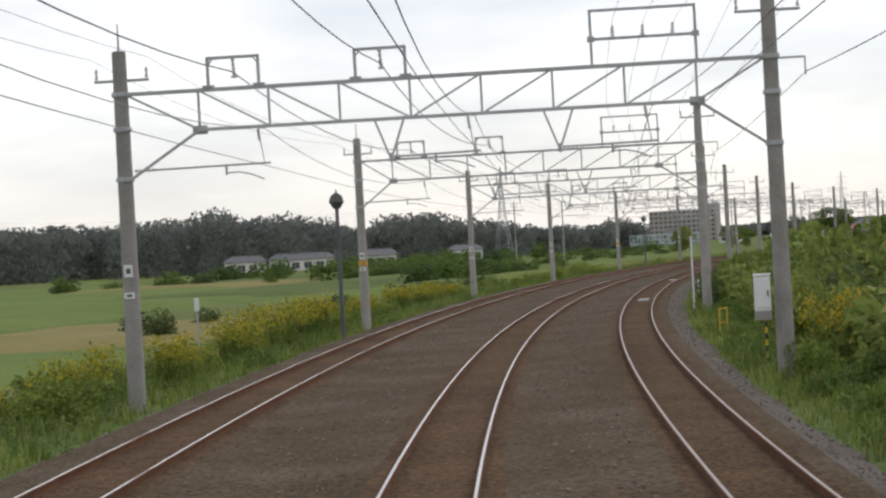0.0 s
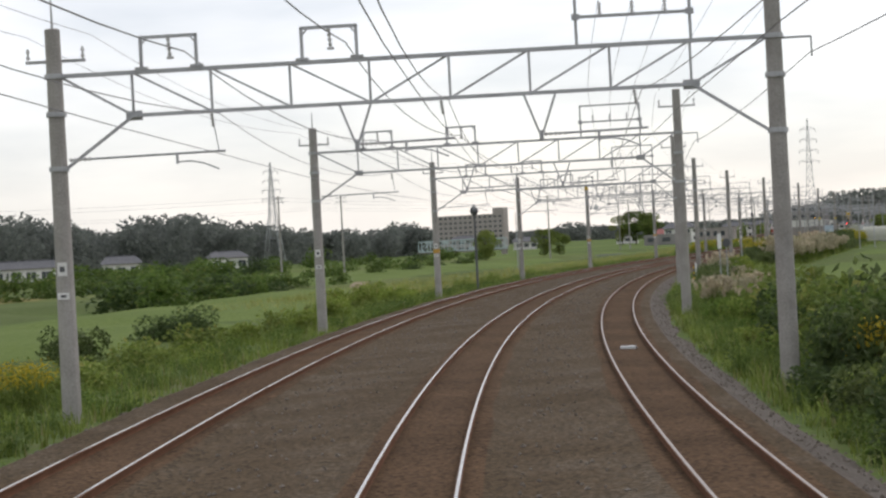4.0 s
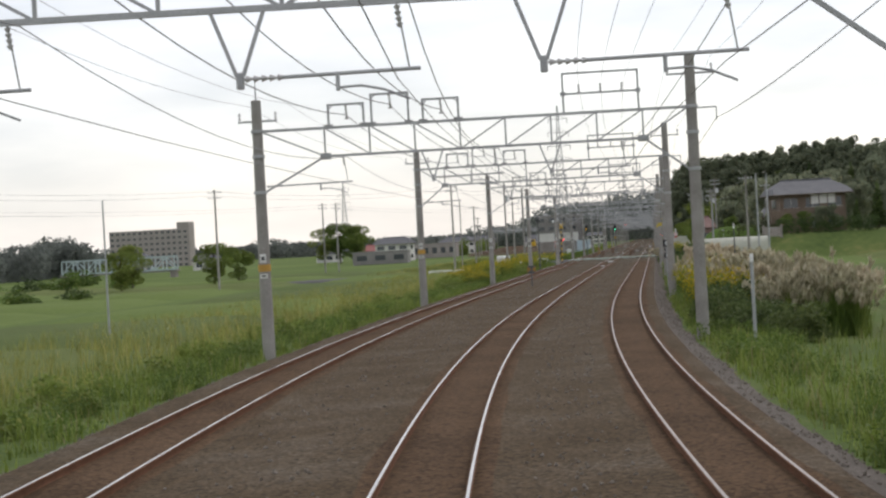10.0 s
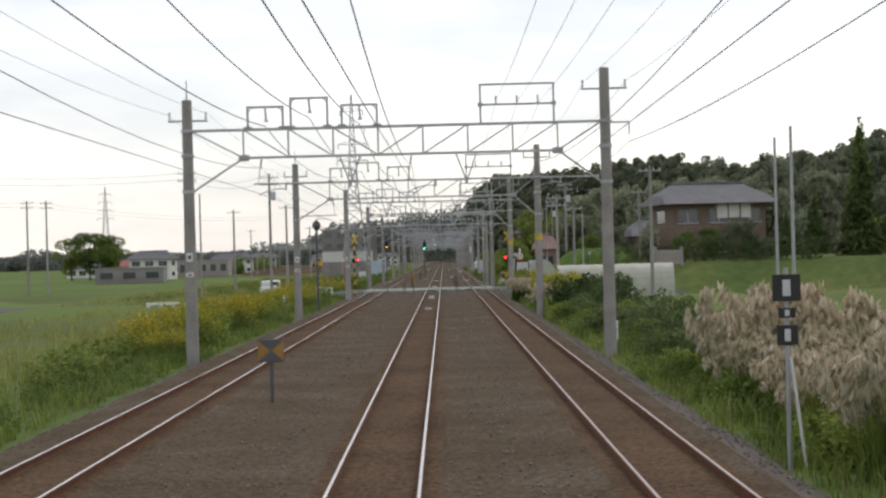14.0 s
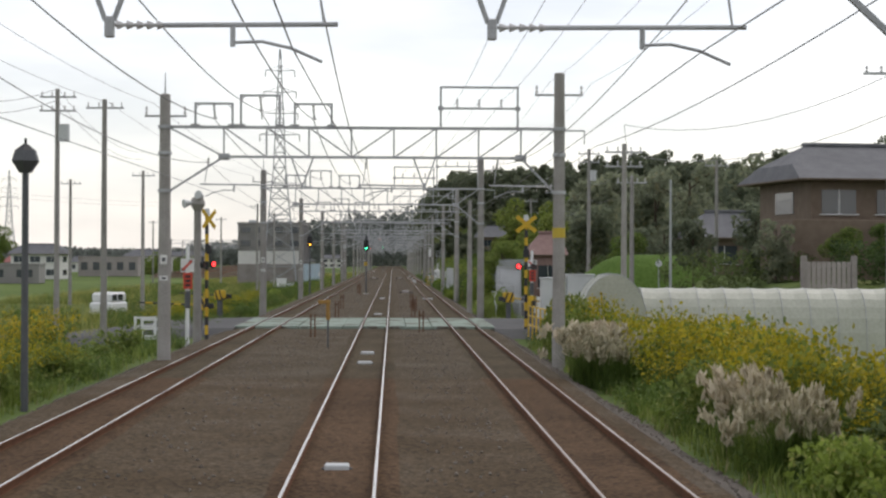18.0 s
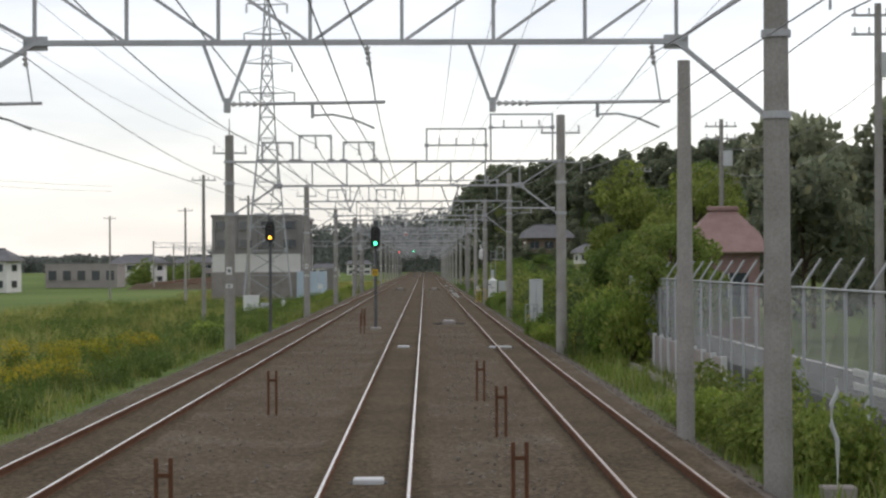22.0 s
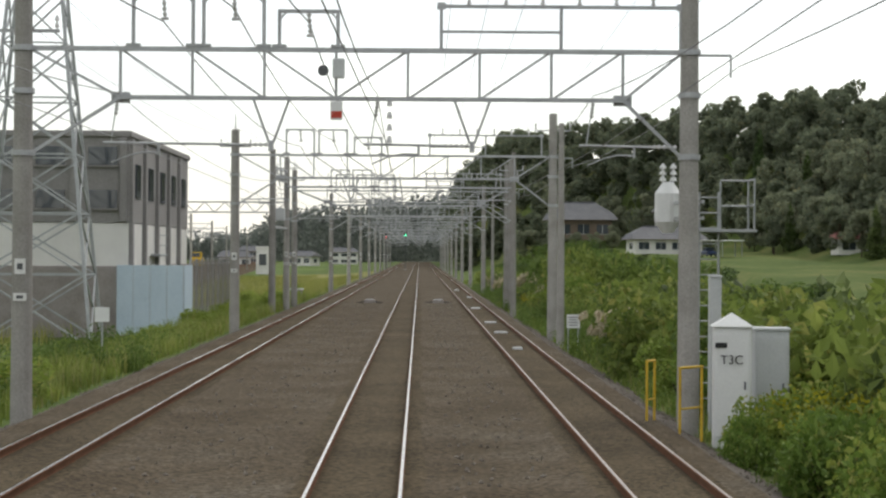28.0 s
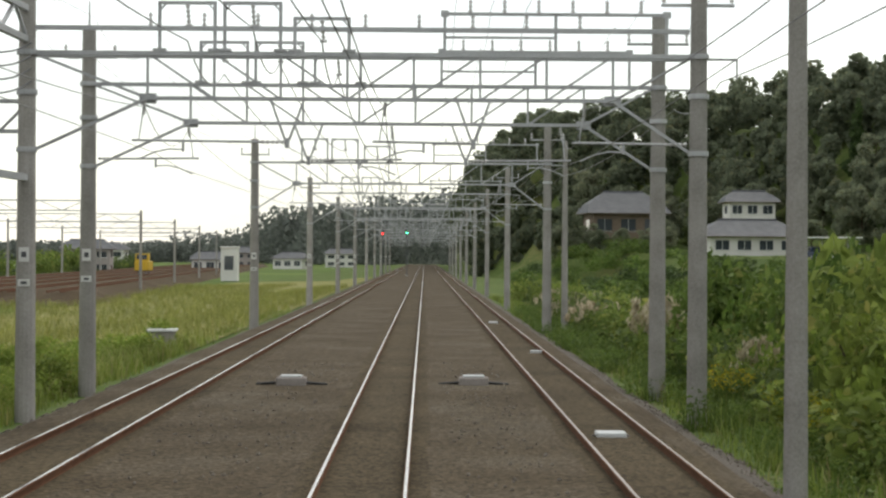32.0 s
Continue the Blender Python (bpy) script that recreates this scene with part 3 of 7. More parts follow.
for i, s in enumerate(PORTALS):
    m_ = stand(s, 0, -0.12 if s < 300 else {351.2: 0.16, 520.5: -0.15, 605.9: -0.25, 645.8: -0.1}.get(s, 0))
    pull = 1 if s < 340 or i % 2 else -1
    if s < 200:
        spec = ("grey lattice steel portal on two concrete posts with two wire hoops", -7.75, 6.35, rack_curve, two_hoops)
    elif s < 440:
        spec = ("grey lattice steel portal on two concrete posts with three wire hoops", -7.0, 6.1, rack_3, three_hoops)
    elif s < 540:
        spec = ("grey lattice steel portal with two insulator racks beside a level crossing", -6.3, 5.75, racks_road, three_hoops)
    elif s < 600:
        spec = ("grey lattice steel portal with a long insulator rack", -6.4, 5.95, [(0.4, 5.2, 8.05, 7.4, 6, True)], three_hoops)
    else:
        spec = ("grey lattice steel portal beside a yard with a long rack", -6.4, 5.95, [(1.15, 5.5, 7.61, 7.2, 6, True, 7.15)], yard_hoops)
    if s > 730 and far_portal:
        copy_thing(far_portal, m_)
        continue
    q_right = RIGHT_POST.get(s, spec[2])
    q = portal(spec[0], LEFT_POST.get(s, spec[1]), RIGHT_POST.get(s, spec[2]), spec[3], [(h[0] + HOOP_SHIFT.get(s, 0), h[1] + HOOP_SHIFT.get(s, 0), h[2]) for h in spec[4]], LEFT_TOP.get(s, 7.75), 8.45, pull, s in ORANGE_BANDS,
               (BEAM_END.get(s, (LEFT_POST.get(s, spec[1]) if 350 < s < 440 else spec[1]) + 1.75), spec[2] - (1.28 if s < 200 else 1.5)), (-1.75, 2.0) if s < 200 else (-1.92, 1.72))
    if s in (389.9, 428.9):
        part("warning_band", rodded((q_right, 0, 3.55), (q_right, 0, 3.85), 0.195, None, 14), M_YELLOW_BAND, q, "faded yellow warning band")
    q.matrix_basis = m_
    if s > 700:
        far_portal = q
    if s == 683.5:
        part("top_beam", barred((-7.0, 0, CHORD_UP + 0.49), (5.95, 0, CHORD_UP + 0.49), 0.09), M_STEEL, q)
        part("top_beam", barred((-7.0, 0.4, CHORD_UP), (5.95, 0.4, CHORD_UP), 0.11), M_STEEL, q)
        for k in range(9):
            bm = bmesh.new()
            insulator(bm, (-4.6 + 1.05 * k, 0, CHORD_UP + 0.53), (-4.6 + 1.05 * k, 0, CHORD_UP + 0.80), 0.05, 3)
            part("insulator", bm, M_PORCELAIN, q)


# ---- wires, hung from portal to portal ----
def wire(name, label, lat_of, z, sag, r, s_from=-33.0, s_to=2000.0, steps=10, stagger=0.0):
    stops = [s for s in PORTALS if s_from <= s <= s_to]
    pts = []
    for i in range(len(stops) - 1):
        for k in range(steps if i < len(stops) - 2 else steps + 1):
            u = k / steps
            s = stops[i] + (stops[i + 1] - stops[i]) * u
            g_ = stagger * ((-1) ** i) * (1 - 2 * u)
            lat = lat_of(stops[i]) * (1 - u) + lat_of(stops[i + 1]) * u
            pts.append(at(s, lat + g_, z - sag * 4 * u * (1 - u)))
    v, f = tube(pts, r, 4)
    ob = new(name, mesh_of(name, v, f, M_WIRE))
    return tagged(ob, label, "wire", group="overhead wires")


for mid in (-SPAN_L, 0.0, SPAN_R):
    wire("contact_wire", "thin copper contact wire over a track", lambda s, m=mid: m + 4.9 * cant(s), 4.86, 0.0, 0.008, steps=4, stagger=0.18)
    wire("messenger_wire", "sagging messenger wire over a track", lambda s, m=mid: m + 4.9 * cant(s), 5.75, 0.55, 0.009)


def hoop_lat(k):
    def f(s):
        hs = two_hoops if s < 200 else three_hoops if s < 600 else yard_hoops
        h = hs[min(k, len(hs) - 1)]
        return (h[0] + h[1]) / 2
    return f


wire("feeder_wire", "thick sagging feeder wire hung in steel hoops", hoop_lat(0), 7.05, 0.5, 0.016)
wire("feeder_wire", "thick sagging feeder wire hung in steel hoops", hoop_lat(2), 7.05, 0.5, 0.016)
wire("feeder_wire", "thick sagging feeder wire hung in steel hoops", hoop_lat(1), 7.3, 0.5, 0.016, s_from=225)
for dx in (0.35, 1.05, 1.75):
    wire("signal_power_wire", "thin power wire on rack insulators", lambda s, d=dx: (2.95 if s < 180 else 2.35 if s < 440 else 1.0) + d, 7.7, 0.35, 0.006)
for dx in (-0.65, 0.65):
    wire("side_wire", "thin wire on post crossarms", lambda s, d=dx: (6.7 if s < 140 else 6.4 if s < 180 else 6.1 if s < 440 else 5.8) + d, 8.2, 0.4, 0.006)
    wire("side_wire", "thin wire on post crossarms", lambda s, d=dx: (-7.75 if s < 180 else -7.0 if s < 440 else -6.35) + d, 7.5, 0.4, 0.006)
wire("side_cable", "sagging communication cable beside the line", lambda s: (6.7 if s < 140 else 6.4 if s < 180 else 6.1 if s < 440 else 5.8) + 0.75, 6.3, 0.3, 0.012)


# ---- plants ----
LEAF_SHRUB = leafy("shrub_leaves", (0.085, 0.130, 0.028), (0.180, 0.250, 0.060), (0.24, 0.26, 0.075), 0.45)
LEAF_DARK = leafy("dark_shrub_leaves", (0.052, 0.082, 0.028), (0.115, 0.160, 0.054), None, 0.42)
# woodland green paled and greyed so that the colour carries the haze veil
LEAF_TREE_HAZE = leafy("haze_paled_woodland_leaves", (0.150, 0.176, 0.120), (0.212, 0.242, 0.158), (0.24, 0.24, 0.14), 0.58)
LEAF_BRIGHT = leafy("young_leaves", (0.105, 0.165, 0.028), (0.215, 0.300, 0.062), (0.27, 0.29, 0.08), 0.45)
# distance haze painted into the base colour: lighter and greyer than real leaves
LEAF_FAR_HAZE = leafy("haze_greyed_wood_leaves", (0.140, 0.156, 0.142), (0.172, 0.190, 0.172), None, 0.55)
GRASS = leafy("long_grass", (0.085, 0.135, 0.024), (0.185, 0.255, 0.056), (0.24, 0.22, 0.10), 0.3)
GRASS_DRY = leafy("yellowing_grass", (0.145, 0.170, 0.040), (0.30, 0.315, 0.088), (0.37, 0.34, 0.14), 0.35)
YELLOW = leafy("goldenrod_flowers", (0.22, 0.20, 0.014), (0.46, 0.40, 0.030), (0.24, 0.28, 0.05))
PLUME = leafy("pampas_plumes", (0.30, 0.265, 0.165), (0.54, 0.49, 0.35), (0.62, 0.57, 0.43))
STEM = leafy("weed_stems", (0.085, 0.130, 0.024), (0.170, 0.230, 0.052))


def leaf_cloud(rng, blobs, n, size, droop=0.3):
    """Small folded leaves scattered in the outer part of some ellipsoids."""
    w = np.array([b[1][0] * b[1][1] + b[1][0] * b[1][2] for b in blobs])
    pick = rng.choice(len(blobs), n, p=w / w.sum())
    c = np.array([b[0] for b in blobs])[pick]
    r = np.array([b[1] for b in blobs])[pick]
    d = rng.normal(size=(n, 3))
    d /= np.linalg.norm(d, axis=1)[:, None]
    p = c + d * r * (0.55 + 0.5 * rng.random((n, 1)) ** 0.6)
    a = rng.normal(size=(n, 3)) + d * 0.5
    a[:, 2] -= droop
    a /= np.linalg.norm(a, axis=1)[:, None]
    b = np.cross(a, rng.normal(size=(n, 3)))
    b /= np.linalg.norm(b, axis=1)[:, None]
    k = np.cross(a, b)
    s = (size * (0.55 + 0.9 * rng.random(n)))[:, None]
    v = np.stack([p - a * s * 0.5, p + b * s * 0.32 + k * s * 0.12, p + a * s * 0.6, p - b * s * 0.32 + k * s * 0.12], 1).reshape(-1, 3)
    f = [(4 * i, 4 * i + 1, 4 * i + 2, 4 * i + 3) for i in range(n)]
    return v, f


def blades(rng, base, height, width, lean):
    """Grass blades, each a bent triangle strip."""
    n = len(base)
    az = rng.random(n) * 6.283
    d = np.stack([np.cos(az), np.sin(az), np.zeros(n)], 1)
    side = np.stack([-np.sin(az), np.cos(az), np.zeros(n)], 1)
    h = (height * (0.55 + 0.7 * rng.random(n)))[:, None]
    up = np.array([[0, 0, 1.0]])
    w = width * (0.7 + 0.6 * rng.random((n, 1)))
    ln = (lean * (0.3 + rng.random(n)))[:, None]
    v = np.stack([base - side * w, base + side * w, base + up * h * 0.6 + d * h * ln * 0.3 + side * w * 0.7, base + up * h * 0.6 + d * h * ln * 0.3 - side * w * 0.7,
                  base + up * h + d * h * ln], 1).reshape(-1, 3)
    f = []
    for i in range(n):
        k = 5 * i
        f += [(k, k + 1, k + 2, k + 3), (k + 3, k + 2, k + 4)]
    return v, f


def shrub_mesh(seed, material, n=1500, size=0.13, lumps=7, height=1.0):
    rng = np.random.default_rng(seed)
    blobs = []
    for i in range(lumps):
        a, r = rng.random() * 6.283, 0.62 * rng.random() ** 0.6
        z = (0.35 + 0.75 * rng.random()) * height
        q = 0.30 + 0.26 * rng.random()
        blobs.append(((r * math.cos(a), r * math.sin(a), z), (q, q, q * (0.75 + 0.5 * rng.random()))))
    blobs.append(((0, 0, 0.35 * height), (0.8, 0.8, 0.4 * height)))
    v, f = leaf_cloud(rng, blobs, n, size)
    v[:, 2] = np.abs(v[:, 2])
    return mesh_of("shrub", v, f, material)


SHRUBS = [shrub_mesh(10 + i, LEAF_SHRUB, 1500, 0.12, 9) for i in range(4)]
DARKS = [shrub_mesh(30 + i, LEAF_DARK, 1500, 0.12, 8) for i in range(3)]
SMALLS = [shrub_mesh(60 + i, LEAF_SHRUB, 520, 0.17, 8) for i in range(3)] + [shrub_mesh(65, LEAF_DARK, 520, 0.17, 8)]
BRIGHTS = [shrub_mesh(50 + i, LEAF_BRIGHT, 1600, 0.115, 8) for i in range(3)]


def weed_mesh(seed, head, n_stem=70, head_n=13, spread=0.6, height=1.35, head_size=0.085, plume=False, split=True):
    """A clump of tall weeds: leafy stems with flower heads at the top."""
    rng = np.random.default_rng(seed)
    a = rng.random(n_stem) * 6.283
    r = spread * np.sqrt(rng.random(n_stem))
    base = np.stack([r * np.cos(a), r * np.sin(a), np.zeros(n_stem)], 1)
    tops, vs, fs, ix = [], [], [], []
    gb = np.repeat(base, 9 if plume else 4, axis=0) + rng.normal(scale=0.07, size=(n_stem * (9 if plume else 4), 3)) * np.array([[1, 1, 0]])
    v, f = blades(rng, gb, height * 0.80, 0.013, 0.55 if plume else 0.3)
    vs.append(v)
    fs += f
    ix += [0] * len(f)
    k = len(v)
    # leaves up the stems
    hs = height * (0.7 + 0.45 * rng.random(n_stem))
    lean = rng.normal(scale=0.16, size=(n_stem, 2)) + base[:, :2] * 0.35
    pts, hp = [], []
    for i in range(n_stem):
        top = base[i] + np.array([lean[i, 0], lean[i, 1], hs[i]])
        if not plume:
            for j in range(14):
                u = rng.random()
                pts.append(base[i] * (1 - u) + top * u + rng.normal(scale=0.05, size=3))
        for j in range(head_n):
            u = rng.random()
            o = rng.normal(scale=0.05, size=3)
            hp.append(top + o + (np.array([lean[i, 0] * 0.7, lean[i, 1] * 0.7, -0.16 * u if plume else -0.28 * u]) if plume else np.array([0.10 * rng.normal(), 0.10 * rng.normal(), -0.30 * u])))
    for arr, size, mi in ((np.array(pts) if pts else None, 0.10, 0), (np.array(hp), head_size, 1)):
        if arr is None:
            continue
        n = len(arr)
        d = rng.normal(size=(n, 3))
        if plume and mi:
            d = d * 0.35 + np.array([[0.25, 0.1, 0.9]])
        d /= np.linalg.norm(d, axis=1)[:, None]
        b = np.cross(d, rng.normal(size=(n, 3)))
        b /= np.linalg.norm(b, axis=1)[:, None]
        s = size * (0.6 + 0.8 * rng.random((n, 1)))
        wd = 0.16 if plume and mi else 0.3
        q = np.stack([arr - d * s * 0.5, arr + b * s * wd, arr + d * s * 0.5, arr - b * s * wd], 1).reshape(-1, 3)
        fs += [(k + 4 * i, k + 4 * i + 1, k + 4 * i + 2, k + 4 * i + 3) for i in range(n)]
        ix += [mi] * n
        vs.append(q)
        k += len(q)
    allv, ix = np.concatenate(vs), np.array(ix)
    if not split:
        return mesh_of("weeds", allv, fs, [STEM, head], ix)
    out = []
    for mi, (nm, mt) in enumerate((("stems", STEM), ("heads", head))):
        pick = [fs[i] for i in np.nonzero(ix == mi)[0]]
        used = np.unique(np.concatenate([np.array(q) for q in pick]))
        lut = np.full(len(allv), -1)
        lut[used] = np.arange(len(used))
        out.append(mesh_of(nm, allv[used], [lut[list(q)].tolist() for q in pick], mt))
    return tuple(out)


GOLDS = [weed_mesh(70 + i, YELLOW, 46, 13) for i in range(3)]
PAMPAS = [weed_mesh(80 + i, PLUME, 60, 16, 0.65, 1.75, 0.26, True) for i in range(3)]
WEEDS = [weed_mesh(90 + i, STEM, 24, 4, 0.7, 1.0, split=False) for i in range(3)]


def tree_meshes(seed, material, height=10.0, radius=3.2, n=3800, size=0.42, trunk_h=0.35, conifer=False):
    rng = np.random.default_rng(seed)
    bm = bmesh.new()
    rod(bm, (0, 0, -0.6), (0.1, 0.05, height * trunk_h), 0.035 * height * 0.6, 0.022 * height * 0.6, 9)
    rod(bm, (0.1, 0.05, height * trunk_h), (0.0, 0.1, height * 0.85), 0.022 * height * 0.6, 0.008 * height, 7)
    blobs = []
    m = 15 if not conifer else 12
    for i in range(m):
        u = i / (m - 1)
        if conifer:
            z = height * (0.18 + 0.78 * u)
            q = radius * (1.02 - u) * 0.62 + 0.25
            a = rng.random() * 6.283
            o = q * 0.35
            blobs.append(((o * math.cos(a), o * math.sin(a), z), (q, q, height * 0.07)))
        else:
            z = height * (trunk_h + 0.06 + (0.86 - trunk_h) * rng.random() ** 0.8)
            k = 1 - abs((z / height - 0.60) / 0.48) ** 2
            a = rng.random() * 6.283
            o = radius * max(0.12, k) * (0.25 + 0.6 * rng.random())
            q = radius * (0.26 + 0.2 * rng.random())
            c = (o * math.cos(a), o * math.sin(a), z)
            blobs.append((c, (q, q, q * 0.8)))
            rod(bm, (0.05, 0.05, max(height * 0.25, z - 0.28 * height * rng.random() - 0.6)), c, 0.012 * height * 0.6, 0.006 * height * 0.5, 5)
    v, f = leaf_cloud(rng, blobs, n, size)
    trunk = bpy.data.meshes.new("trunk")
    bm.to_mesh(trunk)
    bm.free()
    trunk.materials.append(M_BARK)
    return trunk, mesh_of("crown", v, f, material)


TREES = [tree_meshes(100 + i, LEAF_TREE_HAZE, 10, 3.4 + 0.3 * (i % 2), 2300, 0.52, 0.06) for i in range(4)]
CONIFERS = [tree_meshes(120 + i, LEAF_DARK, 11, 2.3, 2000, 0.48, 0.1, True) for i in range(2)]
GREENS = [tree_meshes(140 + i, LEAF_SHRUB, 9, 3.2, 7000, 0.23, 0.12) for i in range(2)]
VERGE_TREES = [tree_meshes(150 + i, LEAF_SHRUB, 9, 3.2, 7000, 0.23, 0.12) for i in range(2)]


def stem_mesh(seed):
    rng, bm = random.Random(seed), bmesh.new()
    for i in range(7):
        a, r = rng.uniform(0, 6.28), rng.uniform(0.2, 0.6)
        rod(bm, (0.06 * math.cos(a), 0.06 * math.sin(a), -0.05), (r * math.cos(a), r * math.sin(a), rng.uniform(0.5, 1.0)), 0.022, 0.008, 5)
    me = bpy.data.meshes.new("stems")
    bm.to_mesh(me)
    bm.free()
    me.materials.append(M_BARK)
    return me


STEMS = [stem_mesh(i) for i in range(3)]


def plant(name, mesh, label, category, s, lat, z, scale=1.0, tall=1.0, turn=0.0, group=""):
    ob = thing(name, label, category)
    pair = mesh if isinstance(mesh, tuple) else (mesh, rnd.choice(STEMS))
    for nm, me in zip(("foliage", "bloom") if isinstance(mesh, tuple) else ("foliage", "woody_base"), pair):
        c = new(nm, me)
        c.parent = ob
        tagged(c, kind="stuff")
    ob.matrix_basis = stand(s, lat, z, turn) @ Matrix.Diagonal((scale, scale, scale * tall, 1))
    return tagged(ob, label, category, group)


def tree(meshes, label, m, scale=1.0, tall=1.0, group="trees of the hill"):
    ob = thing("tree", label, "tree", m @ Matrix.Diagonal((scale, scale, scale * tall, 1)), group)
    for nm, me in (("trunk", meshes[0]), ("crown", meshes[1])):
        c = new(nm, me)
        c.parent = ob
    return ob


rnd = random.Random(5)


def ground_z(lat):
    """The height of the bank beside the line."""
    return float(np.interp(lat, [-24, -13.5, -9.6, -7.2, 5.4, 7.4, 11, 24], [FIELD_Z, -1.0, -0.55, -0.42, -0.42, -0.5, -0.95, FIELD_Z]))


JOINED, COUNTS = {}, {}


def join_plants(name, label, category):
    """Plants past counting become one sheet of stuff."""
    v, f, ix, mats, k, cache = [], [], [], [], 0, {}
    for me, m in JOINED.pop(name):
        if me.name not in cache:
            co = np.empty(len(me.vertices) * 3)
            me.vertices.foreach_get("co", co)
            for q in me.materials:
                if q not in mats:
                    mats.append(q)
            slot = [mats.index(q) for q in me.materials]
            cache[me.name] = (co.reshape(-1, 3), [np.array(q.vertices) for q in me.polygons], [slot[q.material_index] for q in me.polygons])
        co, polys, idx = cache[me.name]
        mm = np.array(m)
        v.append(co @ mm[:3, :3].T + mm[:3, 3])
        f += [(q + k).tolist() for q in polys]
        ix += idx
        k += len(co)
    ob = new(name, mesh_of(name, np.concatenate(v), f, mats, ix))
    return tagged(ob, label, category, kind="stuff")


def joined_row(name, meshes, s0, s1, lat0, lat1, step, size0, size1, tall=1.0):
    s = s0
    while s < s1:
        lat = rnd.uniform(lat0, lat1)
        k = rnd.uniform(size0, size1)
        JOINED.setdefault(name, []).append((rnd.choice(meshes), stand(s, lat, ground_z(lat) - 0.08, rnd.uniform(0, 360)) @ Matrix.Diagonal((k, k, k * tall * rnd.uniform(0.8, 1.2), 1))))
        s += step * rnd.uniform(0.6, 1.4)


def row(kind, meshes, label, category, s0, s1, lat0, lat1, step, size0, size1, tall=1.0, group=""):
    s = s0
    while s < s1:
        lat = rnd.uniform(lat0, lat1)
        k = rnd.uniform(size0, size1)
        COUNTS[kind] = COUNTS.get(kind, 0) + 1
        if COUNTS[kind] > 290 and not isinstance(meshes[0], tuple):
            JOINED.setdefault("bank_scrub", []).append((rnd.choice(meshes), stand(s, lat, ground_z(lat) - 0.08, rnd.uniform(0, 360)) @ Matrix.Diagonal((k, k, k * tall * rnd.uniform(0.8, 1.2), 1))))
            s += step * rnd.uniform(0.6, 1.4)
            continue
        plant(kind, rnd.choice(meshes), label, category, s, lat, ground_z(lat) - 0.08, k, tall * rnd.uniform(0.8, 1.2), rnd.uniform(0, 360), group)
        s += step * rnd.uniform(0.6, 1.4)


L_SH = "leafy green shrub on the railway bank"
L_DK = "dense dark green bush on the railway bank"
L_GO = "clump of yellow goldenrod in flower"
L_PA = "clump of pampas grass with pale feathery plumes"
L_WE = "clump of tall green weeds beside the track"
# right bank
joined_row("bank_scrub", SMALLS, 20, 150, 8.8, 13.5, 1.1, 1.0, 1.9, 0.95)
row("shrub", SHRUBS, L_SH, "shrub", 20, 150, 8.2, 10.0, 6.0, 1.0, 1.6, 0.95, "bank shrubs")
row("shrub", BRIGHTS, L_SH, "shrub", 20, 150, 7.0, 8.6, 5.0, 0.5, 0.95, 0.9, "bank shrubs")
joined_row("bank_weeds", WEEDS, 15, 150, 6.4, 8.0, 1.3, 0.5, 0.9, 0.8)
row("goldenrod", GOLDS, L_GO, "goldenrod", 40, 130, 7.8, 10.5, 8.5, 0.8, 1.2, 1.0, "goldenrod clumps")
row("bush", DARKS, L_DK, "bush", 85, 145, 7.8, 10.5, 4.2, 1.1, 1.7, 0.9, "dark bushes")
joined_row("bank_scrub", SMALLS, 50, 135, 12, 18, 1.6, 1.6, 2.6, 1.1)
row("shrub", SHRUBS, L_SH, "shrub", 150, 225, 7.2, 9.0, 6.5, 0.6, 1.05, 0.75, "bank shrubs")
joined_row("bank_scrub", SMALLS[:3], 150, 225, 8.5, 11.5, 2.5, 0.6, 1.0, 0.75)
joined_row("bank_weeds", WEEDS, 150, 440, 6.4, 8.4, 1.4, 0.5, 0.95, 0.75)
row("pampas_grass", PAMPAS, L_PA, "pampas grass", 158, 222, 7.8, 10.5, 7.5, 0.5, 0.85, 1.0, "pampas clumps")
row("bush", DARKS, L_DK, "bush", 196, 216, 7.2, 8.6, 4.0, 0.9, 1.2, 0.9, "dark bushes")
row("pampas_grass", PAMPAS, L_PA, "pampas grass", 227, 233, 7.2, 8.2, 2.2, 0.65, 0.85, 0.95, "pampas clumps")
row("shrub", BRIGHTS, L_SH, "shrub", 228, 234, 8.2, 9.4, 2.0, 1.0, 1.3, 1.0, "bank shrubs")
row("bush", DARKS, L_DK, "bush", 266, 278, 6.7, 9.2, 1.1, 0.9, 1.25, 0.9, "dark bushes")
row("bush", DARKS, L_DK, "bush", 107, 118, 6.4, 7.6, 2.6, 0.8, 1.05, 0.9, "dark bushes")
row("shrub", SHRUBS, L_SH, "shrub", 526, 560, 8.4, 11.5, 1.7, 1.2, 1.6, 1.1, "bank shrubs")
row("goldenrod", GOLDS, L_GO, "goldenrod", 278, 304, 7.2, 9.6, 1.1, 1.0, 1.45, 1.0, "goldenrod clumps")
row("pampas_grass", PAMPAS, L_PA, "pampas grass", 272, 345, 8.4, 12.0, 0.8, 0.8, 1.25, 1.0, "pampas clumps")
row("pampas_grass", PAMPAS, L_PA, "pampas grass", 305, 340, 7.2, 8.8, 1.5, 0.7, 1.05, 1.0, "pampas clumps")
row("shrub", BRIGHTS, L_SH, "shrub", 300, 345, 6.9, 8.0, 3.0, 0.6, 1.0, 0.8, "bank shrubs")
row("bush", DARKS, L_DK, "bush", 344, 385, 7.2, 9.0, 3.0, 0.9, 1.5, 0.85, "dark bushes")
